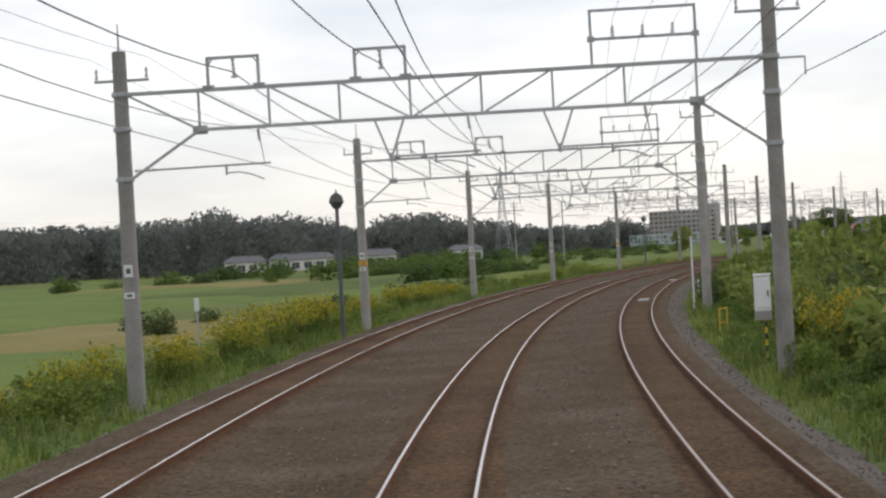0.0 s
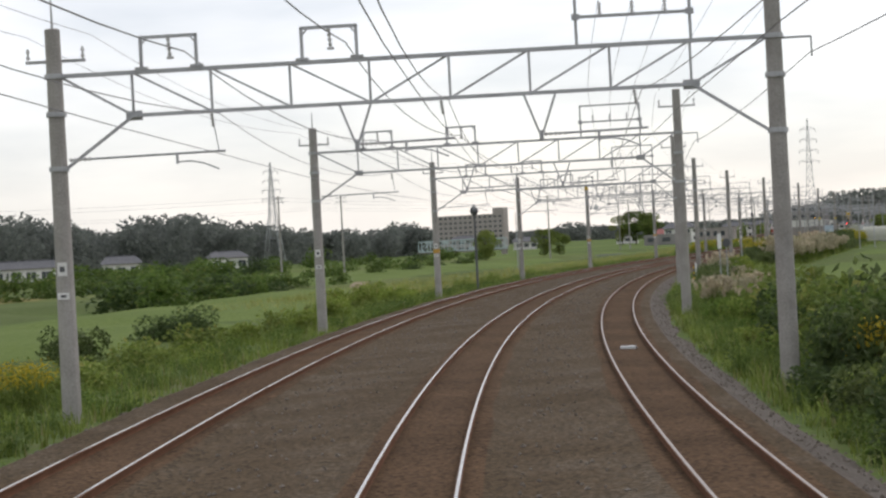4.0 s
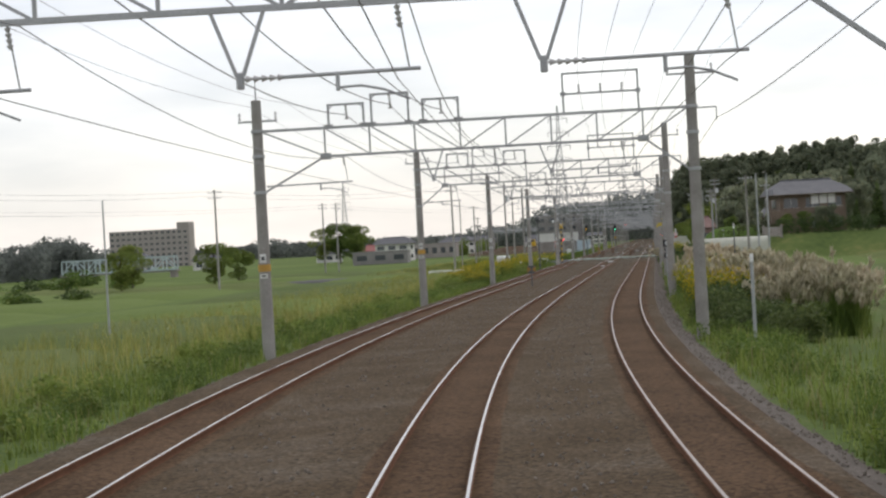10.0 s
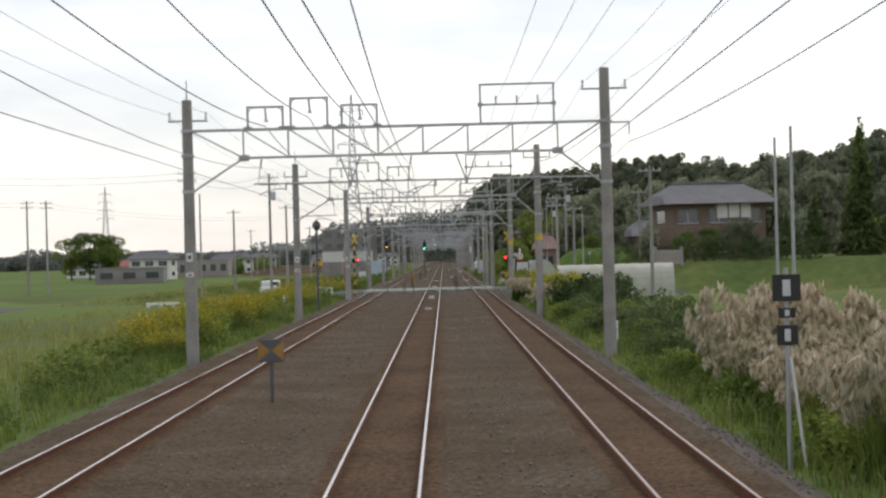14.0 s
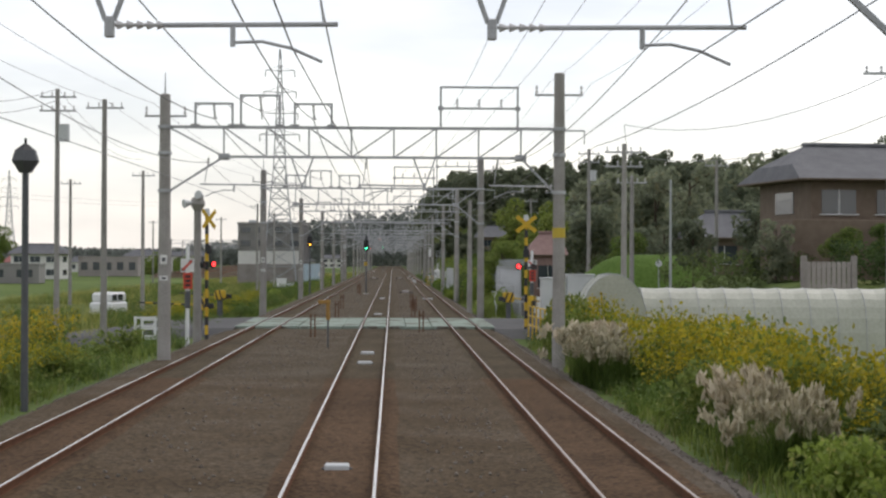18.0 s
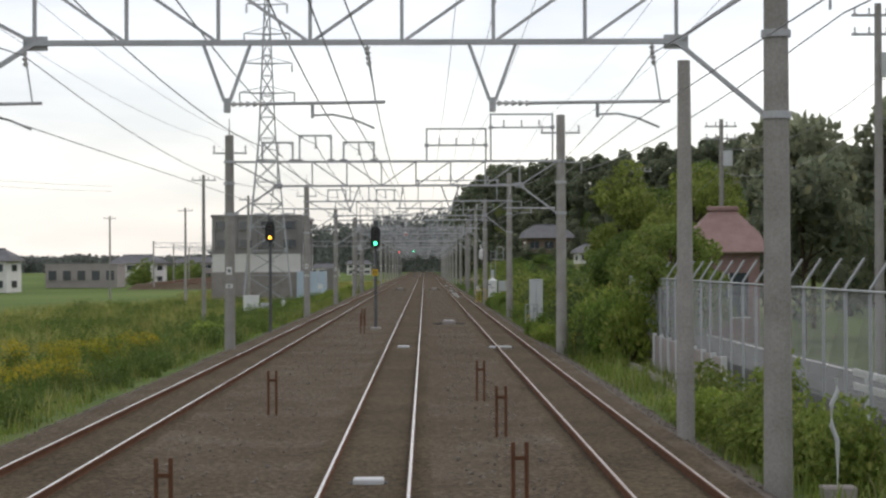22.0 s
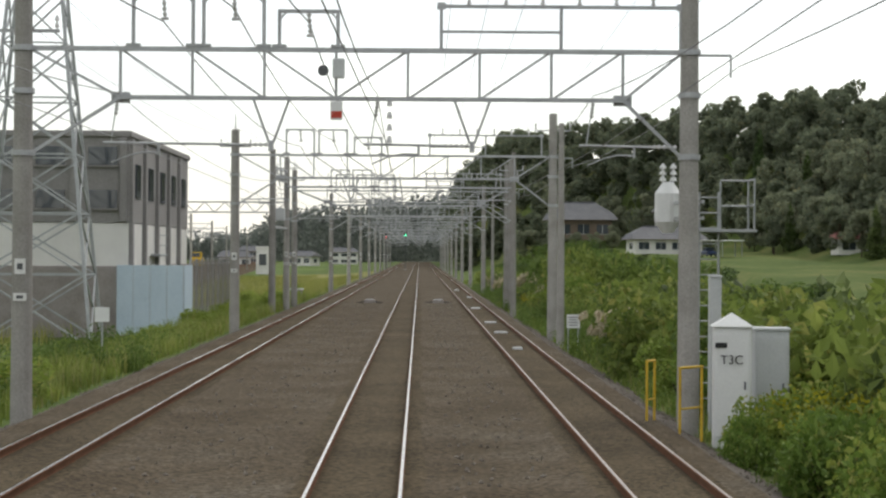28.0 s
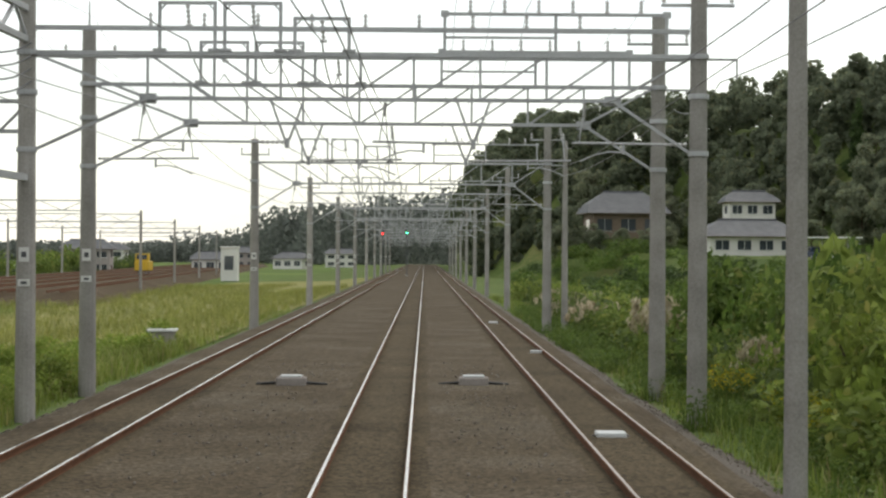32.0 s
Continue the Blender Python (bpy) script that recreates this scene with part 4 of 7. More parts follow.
joined_row("bank_scrub", [SMALLS[3]], 344, 388, 9.0, 11.5, 0.8, 1.0, 1.6, 0.85)
row("shrub", SHRUBS, L_SH, "shrub", 352, 436, 7.0, 9.5, 4.0, 0.8, 1.2, 0.85, "bank shrubs")
row("goldenrod", GOLDS, L_GO, "goldenrod", 403, 429, 7.4, 10.6, 0.55, 1.0, 1.4, 1.0, "goldenrod clumps")
row("pampas_grass", PAMPAS, L_PA, "pampas grass", 400.5, 404.5, 6.3, 6.9, 1.8, 0.7, 0.85, 0.95, "pampas clumps")
row("pampas_grass", PAMPAS, L_PA, "pampas grass", 420, 425.5, 5.9, 7.0, 1.8, 0.85, 1.05, 0.95, "pampas clumps")
row("shrub", SHRUBS, L_SH, "shrub", 517, 545, 6.3, 7.0, 3.4, 0.5, 0.8, 0.95, "bank shrubs")
row("shrub", BRIGHTS, "vine-like green shrub climbing a mesh fence", "shrub", 514.5, 524, 7.2, 8.0, 1.3, 1.0, 1.3, 1.5, "fence shrubs")
row("bush", DARKS, L_DK, "bush", 517, 531, 6.8, 8.2, 1.5, 1.0, 1.5, 1.1, "dark bushes")
joined_row("bank_scrub", SMALLS, 558, 645, 8.0, 12.0, 0.7, 1.1, 2.0, 1.1)
row("shrub", SHRUBS, L_SH, "shrub", 559, 645, 7.4, 9.0, 5.0, 1.0, 1.5, 1.1, "bank shrubs")
row("shrub", BRIGHTS, L_SH, "shrub", 560, 640, 6.8, 8.0, 4.0, 0.7, 1.1, 1.0, "bank shrubs")
joined_row("bank_weeds", WEEDS, 520, 760, 6.0, 7.6, 1.5, 0.5, 1.0, 0.8)
joined_row("bank_weeds", WEEDS, 530, 560, 6.7, 11.0, 0.25, 0.6, 1.0, 0.8)
joined_row("bank_scrub", SMALLS[:3], 538, 558, 9.8, 13.0, 0.9, 0.7, 1.3, 1.0)
row("pampas_grass", PAMPAS, L_PA, "pampas grass", 690, 760, 7.5, 10.5, 6.0, 0.7, 1.0, 1.0, "pampas clumps")
joined_row("bank_scrub", SMALLS, 645, 800, 7.8, 11.0, 1.1, 0.9, 1.5, 0.95)
row("shrub", SHRUBS, L_SH, "shrub", 645, 740, 7.2, 9.0, 5.0, 0.8, 1.3, 0.95, "bank shrubs")
row("shrub", BRIGHTS, L_SH, "shrub", 650, 710, 8.5, 12.5, 3.2, 1.1, 1.9, 1.1, "bank shrubs")
row("shrub", BRIGHTS, L_SH, "shrub", 677, 690, 8.3, 10.0, 1.6, 1.3, 1.6, 1.4, "bank shrubs")
row("shrub", SHRUBS, L_SH, "shrub", 674, 704, 8.4, 12.5, 1.6, 1.5, 2.1, 1.25, "bank shrubs")
row("goldenrod", GOLDS, L_GO, "goldenrod", 672, 690, 7.2, 9.5, 3.5, 0.7, 1.0, 0.9, "goldenrod clumps")
row("goldenrod", GOLDS, L_GO, "goldenrod", 594, 603.5, 7.0, 9.0, 2.2, 0.8, 1.1, 0.9, "goldenrod clumps")
row("shrub", BRIGHTS, L_SH, "shrub", 593, 599.6, 5.8, 8.4, 0.7, 0.75, 0.95, 1.1, "bank shrubs")
row("shrub", BRIGHTS, L_SH, "shrub", 602, 612, 6.6, 8.4, 1.4, 0.75, 0.95, 1.1, "bank shrubs")
row("shrub", BRIGHTS, L_SH, "shrub", 599.4, 603.2, 5.75, 7.2, 0.32, 0.42, 0.55, 1.5, "bank shrubs")
row("shrub", BRIGHTS, L_SH, "shrub", 533.0, 534.9, 5.3, 6.2, 0.4, 0.38, 0.45, 2.1, "bank shrubs")
row("shrub", SHRUBS, L_SH, "shrub", 616, 629, 6.9, 9.6, 1.2, 1.4, 1.8, 1.0, "bank shrubs")
row("pampas_grass", PAMPAS, L_PA, "pampas grass", 624, 634, 6.8, 7.8, 2.6, 0.75, 0.95, 1.05, "pampas clumps")
row("shrub", BRIGHTS, L_SH, "shrub", 376, 402, 6.8, 7.6, 2.6, 0.7, 1.0, 0.95, "bank shrubs")
row("bush", DARKS, L_DK, "bush", 383, 401, 7.4, 9.6, 1.3, 1.3, 1.75, 1.0, "dark bushes")
# left bank
row("goldenrod", GOLDS, L_GO, "goldenrod", 42, 128, -11.5, -8.6, 3.2, 0.9, 1.25, 0.95, "goldenrod clumps")
row("shrub", BRIGHTS, L_SH, "shrub", 40, 190, -11.0, -8.4, 9.0, 0.7, 1.1, 0.8, "bank shrubs")
joined_row("bank_scrub", SMALLS[:3], 40, 190, -13.0, -9.5, 2.0, 0.6, 1.0, 0.8)
joined_row("bank_weeds", WEEDS, 30, 520, -9.6, -7.4, 1.3, 0.5, 0.9, 0.7)
row("bush", DARKS, L_DK, "bush", 95, 180, -24, -15, 9.0, 1.0, 1.8, 0.8, "dark bushes")
joined_row("bank_scrub", SMALLS[:3], 200, 340, -13, -8.6, 5.0, 0.5, 0.9, 0.8)
row("goldenrod", GOLDS, L_GO, "goldenrod", 355, 440, -12, -8.2, 2.4, 0.9, 1.25, 0.95, "goldenrod clumps")
joined_row("bank_weeds", WEEDS, 465, 640, -30, -13, 0.8, 0.7, 1.2, 0.9)
joined_row("bank_weeds", WEEDS, 444, 451.5, 6.6, 9.6, 0.25, 0.5, 0.8, 0.8)
row("shrub", SHRUBS, L_SH, "shrub", 433.5, 440, 6.3, 7.0, 1.2, 0.8, 1.0, 1.6, "bank shrubs")
row("shrub", BRIGHTS, L_SH, "shrub", 529, 534, 5.65, 6.4, 0.9, 0.55, 0.7, 1.2, "bank shrubs")
row("goldenrod", GOLDS, L_GO, "goldenrod", 430, 437.3, 7.4, 9.8, 0.9, 1.0, 1.3, 1.0, "goldenrod clumps")
row("shrub", BRIGHTS, L_SH, "shrub", 430, 437, 7.2, 9.8, 1.2, 0.8, 1.1, 1.1, "bank shrubs")
joined_row("bank_scrub", SMALLS[:3], 340, 440, -12, -7.8, 1.6, 0.6, 1.1, 0.85)
row("goldenrod", GOLDS, L_GO, "goldenrod", 470, 530, -14, -8.6, 2.6, 0.7, 1.05, 0.8, "goldenrod clumps")
joined_row("bank_weeds", WEEDS, 465, 640, -13, -7.4, 0.9, 0.6, 1.1, 0.85)
row("shrub", BRIGHTS, L_SH, "shrub", 540, 660, -11, -7.6, 9.0, 0.6, 1.1, 0.75, "bank shrubs")
row("shrub", SHRUBS, L_SH, "shrub", 478.5, 491.5, 6.35, 7.0, 1.1, 0.6, 0.95, 1.15, "fence shrubs")
row("shrub", BRIGHTS, L_SH, "shrub", 480, 493, 6.2, 6.8, 1.6, 0.4, 0.65, 1.1, "fence shrubs")
row("shrub", BRIGHTS, L_SH, "shrub", 688, 714, -11.5, -8.2, 1.4, 0.7, 1.0, 0.9, "yard verge shrubs")
row("shrub", BRIGHTS, L_SH, "shrub", 658, 692, -10.0, -7.9, 1.7, 0.6, 0.95, 0.9, "yard verge shrubs")
row("shrub", BRIGHTS, L_SH, "shrub", 190, 204, -14.0, -10.5, 2.0, 0.9, 1.3, 1.0, "bank shrubs")
for s_, lat_, n_, spread_, size_ in ((240, -38, 14, 9, 2.3), (268, -44, 10, 10, 1.9), (332, -54, 9, 7, 1.8), (300, -70, 14, 16, 2.4), (360, -95, 18, 26, 2.8), (420, -120, 20, 34, 3.0), (300, -120, 16, 24, 2.6), (480, -88, 12, 20, 2.4), (395, -60, 10, 18, 1.8)):
    for _ in range(n_):
        k_ = size_ * rnd.uniform(0.6, 1.15)
        JOINED.setdefault("field_thicket", []).append((rnd.choice(SMALLS), stand(s_ + rnd.gauss(0, 1) * spread_, lat_ + rnd.gauss(0, 0.35) * spread_, FIELD_Z - 0.1, rnd.uniform(0, 360)) @ Matrix.Diagonal((k_ * 1.2, k_ * 1.2, k_ * rnd.uniform(0.6, 1.0), 1))))


join_plants("field_thicket", "dark green thickets between the fields", "thicket")
join_plants("bank_scrub", "dense green scrub along the banks", "scrub")
join_plants("bank_weeds", "tall green weeds along both banks", "weeds")


# grass on both banks: too many blades to count, joined
def meadow(name, label, spots, height, material, seed):
    rng = np.random.default_rng(seed)
    base = []
    for s0, s1, l0, l1, per_m in spots:
        for _ in range(int((s1 - s0) * per_m)):
            s, lat = rng.uniform(s0, s1), rng.uniform(l0, l1)
            p = at(s, lat, ground_z(lat) - 0.04)
            for _k in range(5):
                base.append((p.x + rng.normal() * 0.09, p.y + rng.normal() * 0.09, p.z))
    v, f = blades(rng, np.array(base), height, 0.014, 0.55)
    ob = new(name, mesh_of(name, v, f, material))
    return tagged(ob, label, "grass", kind="stuff")


meadow("verge_grass", "long green grass on the track verge", [(10, 445, 6.1, 8.2, 9), (470, 800, 6.1, 8.0, 8), (20, 445, -10.5, -7.2, 8), (20, 445, -15, -10, 6), (150, 440, 8, 13, 7)], 0.5, GRASS, 3)
meadow("shoulder_grass", "short tufts of grass at the edge of the ballast", [(8, 445, 5.95, 6.6, 7), (470, 760, 5.85, 6.6, 7), (8, 445, -8.0, -7.15, 6), (465, 760, -8.0, -7.15, 6)], 0.26, GRASS, 12)
meadow("yellow_grass", "yellowing dry grass beside the yard", [(465, 560, -15, -7.4, 12), (560, 715, -9.0, -7.2, 8), (715, 850, -16.5, -7.4, 26), (720, 900, -34, -16, 30), (610, 700, 7.5, 9.5, 3)], 0.55, GRASS_DRY, 4)
meadow("yard_verge_grass", "long green grass beside the yard fence", [(560, 716, -10.2, -7.2, 26)], 0.6, GRASS, 8)
meadow("field_weeds", "tall olive weeds on the rough ground beside the fields", [(465, 640, -34, -14, 34), (200, 465, -26, -12, 16), (640, 740, -28, -15, 20)], 0.85, GRASS_DRY, 6)

# ---- wooded hill beside the line ----
def ridge_lat(s):
    return float(np.interp(s, [440, 480, 700, 820, 900, 960, 1040, 1120, 1300, 1600], [84, 82, 78, 75, 70, 56, 20, 15, 14, 45]))


def hill_z(s, lat):
    foot = ridge_lat(s) - 15
    u = min(max((lat - foot) / 24, 0), 1)
    rise = float(np.interp(s, [600, 700, 880, 1000], [0, 0.5, 4.5, 6]))
    near = min(max((lat - 14) / 14, 0), 1) * rise
    return FIELD_Z + near + (float(np.interp(s, [600, 800, 850, 900, 950, 990, 1030, 1100, 1300], [15.5, 17.5, 20.0, 23.5, 27.0, 27.5, 26.0, 28.5, 30.0])) - near) * (u * u * (3 - 2 * u)) * float(np.interp(s, [390, 440, 500, 560, 640, 1500, 1650], [0.0, 0.2, 0.75, 0.75, 1, 1, 0.3])) + 0.5 * wobble(s, lat * 0.02)


hv, hf = [], []
h_s, h_u = np.arange(385, 1660, 15.0), np.array([0, 3, 7, 12, 17, 23, 30, 40, 60, 100, 170, 300])
for s in h_s:
    start = max(11.5, min(ridge_lat(s) - 26, 34))
    for u in h_u:
        lat = start + u
        z = hill_z(s, lat) if u > 0 else FIELD_Z - 0.2
        if u > 90:
            z = FIELD_Z - 0.3 + (z - FIELD_Z) * {100: 0.8, 170: 0.35, 300: 0.0}[int(u)]
        hv.append(at(s, lat, z))
nu = len(h_u)
for i in range(len(h_s) - 1):
    for k in range(nu - 1):
        a = i * nu + k
        hf.append((a, a + 1, a + 1 + nu, a + nu))
M_HILL = mat("hillside_grass", (0.060, 0.092, 0.026), (0.165, 0.165, 0.062), 0.95, 0, 0.06, 1.2, 0.6, 0.35, c3=(0.095, 0.130, 0.038), bump_d=0.2)
hill = new("wooded_hill", mesh_of("wooded_hill", hv, hf, M_HILL, None, True))
tagged(hill, "grassy foot and slope of a wooded hill", "hill", kind="structure")

rnd = random.Random(11)
n_tree = 0
FARTREES = []
s = 500.0
while s < 1290:
    rl = ridge_lat(s)
    dense = 1.0 if s > 560 else 0.8
    for off in (-13, -8.5, -4, 0.5, 6, 12):
        if rnd.random() > dense:
            continue
        lat = rl + off + rnd.uniform(-1.8, 1.8)
        if lat < 9.5 or any(hs_ - 26 < s < hs_ + 7 and abs(lat - hl_) < 8 for hs_, hl_ in ((880, 40), (925, 47), (958, 33))):
            continue
        pool = CONIFERS if rnd.random() < (0.35 if s < 640 else 0.14) else TREES
        sc = rnd.uniform(0.75, 1.1) * (0.9 if off < -6 else 1.0)
        if off > 0.3 or s > 1005 or (off in (-8.5, -4) and n_tree % 2):
            FARTREES.append((s + rnd.uniform(-3, 3), lat, hill_z(s, lat) - 0.2, sc))
            n_tree += 1
            continue
        tree(rnd.choice(pool), "tall dark leafy tree of the hill wood" if pool is TREES else "tall dark conifer of the hill wood",
             stand(s + rnd.uniform(-3, 3), lat, hill_z(s, lat) - 0.2, rnd.uniform(0, 360)), sc, rnd.uniform(0.9, 1.12))
        n_tree += 1
    s += 4.6 if 860 < s < 1040 else 6.5 if s < 1100 else 9.0

rng_f = np.random.default_rng(21)
fv, ff, fk = [], [], 0
for s_, lat_, z_, sc_ in FARTREES:
    p_ = at(s_, lat_, z_)
    bl_ = []
    for i in range(7):
        a, z = rng_f.random() * 6.283, 10 * sc_ * (0.1 + 0.8 * rng_f.random())
        r = 2.0 * sc_ * (1 - abs(z / (10 * sc_) - 0.5))
        bl_.append(((p_.x + r * math.cos(a), p_.y + r * math.sin(a), p_.z + z), (1.5 * sc_, 1.5 * sc_, 1.3 * sc_)))
    v, f = leaf_cloud(rng_f, bl_, 800, 0.8)
    fv.append(v)
    ff += [tuple(i + fk for i in q) for q in f]
    fk += len(v)
# hill wood shares the leaf colour with haze painted in
tagged(new("hill_wood", mesh_of("hill_wood", np.concatenate(fv), ff, LEAF_TREE_HAZE)), "dense wood covering the hill, leaf colour paled for haze", "woods", kind="stuff")

for _ in range(150):
    s_, lat_ = rnd.uniform(690, 965), rnd.uniform(12.5, 31)
    k_ = rnd.uniform(0.7, 1.7)
    JOINED.setdefault("slope_scrub", []).append((rnd.choice(SMALLS), stand(s_, lat_, hill_z(s_, lat_) - 0.15, rnd.uniform(0, 360)) @ Matrix.Diagonal((k_ * 1.2, k_ * 1.2, k_ * rnd.uniform(0.6, 1.1), 1))))
join_plants("slope_scrub", "low scrub and hedges on the slope below the houses", "scrub")

# trees close to the line, past the fence
for s, lat, sc, tl, kind in ((556, 15.5, 0.95, 1.0, 0), (562, 12.5, 0.75, 0.95, 1), (568, 17, 1.1, 1.0, 0), (575, 13.5, 0.8, 1.0, 1), (581, 19, 1.15, 1.05, 0), (590, 15, 0.8, 1.0, 1),
                             (597, 20, 1.1, 1.0, 0), (548, 19, 1.05, 1.1, 2), (604, 24, 1.15, 1.05, 2), (612, 27, 1.1, 1.1, 2), (538, 18, 0.9, 1.0, 2), (585, 26, 1.2, 1.1, 2), (570, 25, 1.2, 1.1, 2),
                             (555, 26, 1.2, 1.1, 2), (540, 27, 1.2, 1.1, 2), (530, 33, 1.2, 1.1, 2), (98, 16.5, 0.55, 1.0, 1), (84, 15, 0.5, 1.0, 1), (112, 18, 0.6, 1.0, 1), (505, 17.2, 0.68, 1.0, 1), (510, 20.5, 0.8, 0.9, 2), (514, 8.9, 0.56, 1.0, 0), (519, 9.4, 0.58, 1.0, 0), (525, 9.7, 0.58, 1.0, 0), (530, 10.5, 0.6, 1.05, 1), (571, 13.0, 1.12, 1.05, 0),
                             (496, 26, 0.9, 0.9, 2), (512, 40, 1.2, 1.2, 2), (600, 34, 1.2, 1.1, 2), (618, 40, 1.2, 1.1, 2), (560, 36, 1.2, 1.1, 2), (545, 44, 1.3, 1.1, 2), (575, 46, 1.3, 1.1, 2), (525, 46, 1.2, 1.1, 2), (640, 50, 1.2, 1.1, 2), (600, 52, 1.3, 1.1, 2), (500, 52, 1.2, 1.2, 3), (490, 56, 1.3, 1.2, 3), (950, 27, 0.6, 0.8, 2), (965, 24, 0.6, 0.9, 2), (942, 38, 0.6, 0.8, 2), (925, 33, 0.5, 0.7, 2), (934, 27, 0.45, 0.8, 2), (931, 30, 0.42, 0.8, 2), (929, 37, 0.45, 0.75, 2), (905, 50, 0.5, 0.7, 2), (958, 22, 0.7, 0.9, 2), (975, 26, 0.8, 1.0, 2), (972, 40, 0.9, 1.0, 2), (945, 44, 0.8, 1.0, 2), (938, 58, 0.8, 1.0, 2), (890, 50, 0.6, 0.8, 2), (870, 56, 0.7, 0.9, 2), (470, 40, 1.2, 1.2, 3), (478, 46, 1.3, 1.25, 3), (462, 44, 1.25, 1.2, 3), (450, 47, 1.3, 1.2, 3)):
    pool = (GREENS, VERGE_TREES, TREES, CONIFERS)[kind]
    tree(rnd.choice(pool), ("broad bright green tree behind the trackside fence", "leafy green tree on the bank", "dark leafy tree near the houses", "tall dark conifer near the houses")[kind],
         stand(s, lat, (hill_z(s, lat) if s > 840 else ground_z(lat) if lat < 24 else FIELD_Z) - 0.2, rnd.uniform(0, 360)), sc, tl, "trees beside the line")


# far woods and ridges, joined; their pale grey leaf colour imitates haze
def far_wood(name, label, arc, seed, per=230, leaf=1.5, size=(4.5, 3.2)):
    """Crowns set along an arc of (bearing, distance, height) round the start of the line."""
    rng = np.random.default_rng(seed)
    vs, fs, k = [], [], 0
    b = np.array([q[0] for q in arc])
    for az in np.arange(b[0], b[-1], 0.16):
        dist = np.interp(az, b, [q[1] for q in arc]) * rng.uniform(0.95, 1.12)
        top = np.interp(az, b, [q[2] for q in arc]) * rng.uniform(0.88, 1.05)
        x, y = dist * math.sin(radians(az)), dist * math.cos(radians(az))
        blobs = []
        z = FIELD_Z + 1.5
        while z < top - 1:
            blobs.append(((x + rng.normal() * 3, y + rng.normal() * 3, z), (size[0], size[0], size[1])))
            z += size[1] * 0.9
        blobs.append(((x, y, max(top - size[1], 1)), (size[0] * 0.9, size[0] * 0.9, size[1])))
        v, f = leaf_cloud(rng, blobs, per, leaf)
        v[:, 2] = np.maximum(v[:, 2], FIELD_Z)
        vs.append(v)
        fs += [tuple(i + k for i in q) for q in f]
        k += len(v)
    # the wood behind the nearest crowns
    az_ = np.arange(b[0], b[-1], 0.12)
    for i, az in enumerate(az_):
        dist = np.interp(az, b, [q[1] for q in arc]) * 1.08
        top = np.interp(az, b, [q[2] for q in arc]) * (0.90 + 0.06 * noise.noise(Vector((az * 5, 0, seed))))
        for q in (FIELD_Z, top * 0.5, top):
            vs.append(np.array([[dist * math.sin(radians(az)), dist * math.cos(radians(az)), q]]))
        if i:
            fs += [(k - 3, k, k + 1, k - 2), (k - 2, k + 1, k + 2, k - 1)]
        k += 3
    ob = new(name, mesh_of(name, np.concatenate(vs), fs, LEAF_FAR_HAZE))
    return tagged(ob, label, "woods", kind="stuff")


far_wood("far_woods", "wooded ridge beyond the rice fields, leaf colour greyed for haze", [(-16, 560, 15), (-9.6, 560, 15), (-6.9, 570, 16), (-4.9, 580, 15), (-3.6, 600, 12.5), (-2.2, 620, 11), (-1.6, 620, 15), (-0.2, 640, 13.5), (0.6, 660, 11.5),
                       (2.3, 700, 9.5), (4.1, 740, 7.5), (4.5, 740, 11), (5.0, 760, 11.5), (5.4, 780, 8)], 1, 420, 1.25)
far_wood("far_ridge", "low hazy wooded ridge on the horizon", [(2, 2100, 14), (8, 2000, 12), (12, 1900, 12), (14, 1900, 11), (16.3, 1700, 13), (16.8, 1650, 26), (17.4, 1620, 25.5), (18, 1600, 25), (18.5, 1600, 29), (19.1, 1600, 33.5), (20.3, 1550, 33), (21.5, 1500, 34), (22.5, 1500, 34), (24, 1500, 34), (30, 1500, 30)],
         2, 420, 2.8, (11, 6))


# ---- trackside things ----
M_BLACK = mat("black_signal_paint", (0.012, 0.013, 0.014), (0.022, 0.022, 0.024), 0.55, 0, 4, 40, 0.05)
M_YELLOW = mat("yellow_warning_paint", (0.62, 0.40, 0.02), (0.50, 0.32, 0.02), 0.6, 0, 4, 40, 0.05)
M_RED = mat("red_sign_paint", (0.55, 0.06, 0.03), (0.45, 0.05, 0.03), 0.6, 0, 4, 40, 0.05)
M_CABINET = mat("pale_grey_cabinet_paint", (0.46, 0.48, 0.48), (0.56, 0.58, 0.58), 0.55, 0, 1.5, 30, 0.05)
M_CABWHITE = mat("off_white_cabinet_paint", (0.66, 0.67, 0.66), (0.74, 0.75, 0.74), 0.55, 0, 1.5, 30, 0.05)
M_GALV = mat("galvanised_fence_steel", (0.30, 0.315, 0.32), (0.40, 0.415, 0.42), 0.5, 0.4, 3, 40, 0.05)
M_PANEL = mat("green_grey_crossing_slab", (0.120, 0.105, 0.088), (0.252, 0.305, 0.258), 0.9, 0, 0.8, 14, 0.15, 0.22, rand=0.06, pos=(0.42, 0.47), whole=True)
M_WALLCON = mat("stained_concrete_wall", (0.22, 0.20, 0.185), (0.34, 0.31, 0.29), 0.92, 0, 1.0, 20, 0.3)
M_TILE = mat("grey_roof_tile", (0.085, 0.088, 0.095), (0.14, 0.144, 0.152), 0.8, 0, 1.0, 12, 0.4)
M_ROOFRED = mat("faded_red_roof_sheet", (0.25, 0.085, 0.075), (0.34, 0.13, 0.115), 0.7, 0, 1.0, 14, 0.1)
M_PLASTER = mat("white_plaster_wall", (0.62, 0.61, 0.58), (0.72, 0.71, 0.68), 0.9, 0, 1.0, 20, 0.1)
M_TIMBER = mat("brown_timber_wall", (0.125, 0.092, 0.066), (0.19, 0.145, 0.108), 0.85, 0, 2.0, 25, 0.3)
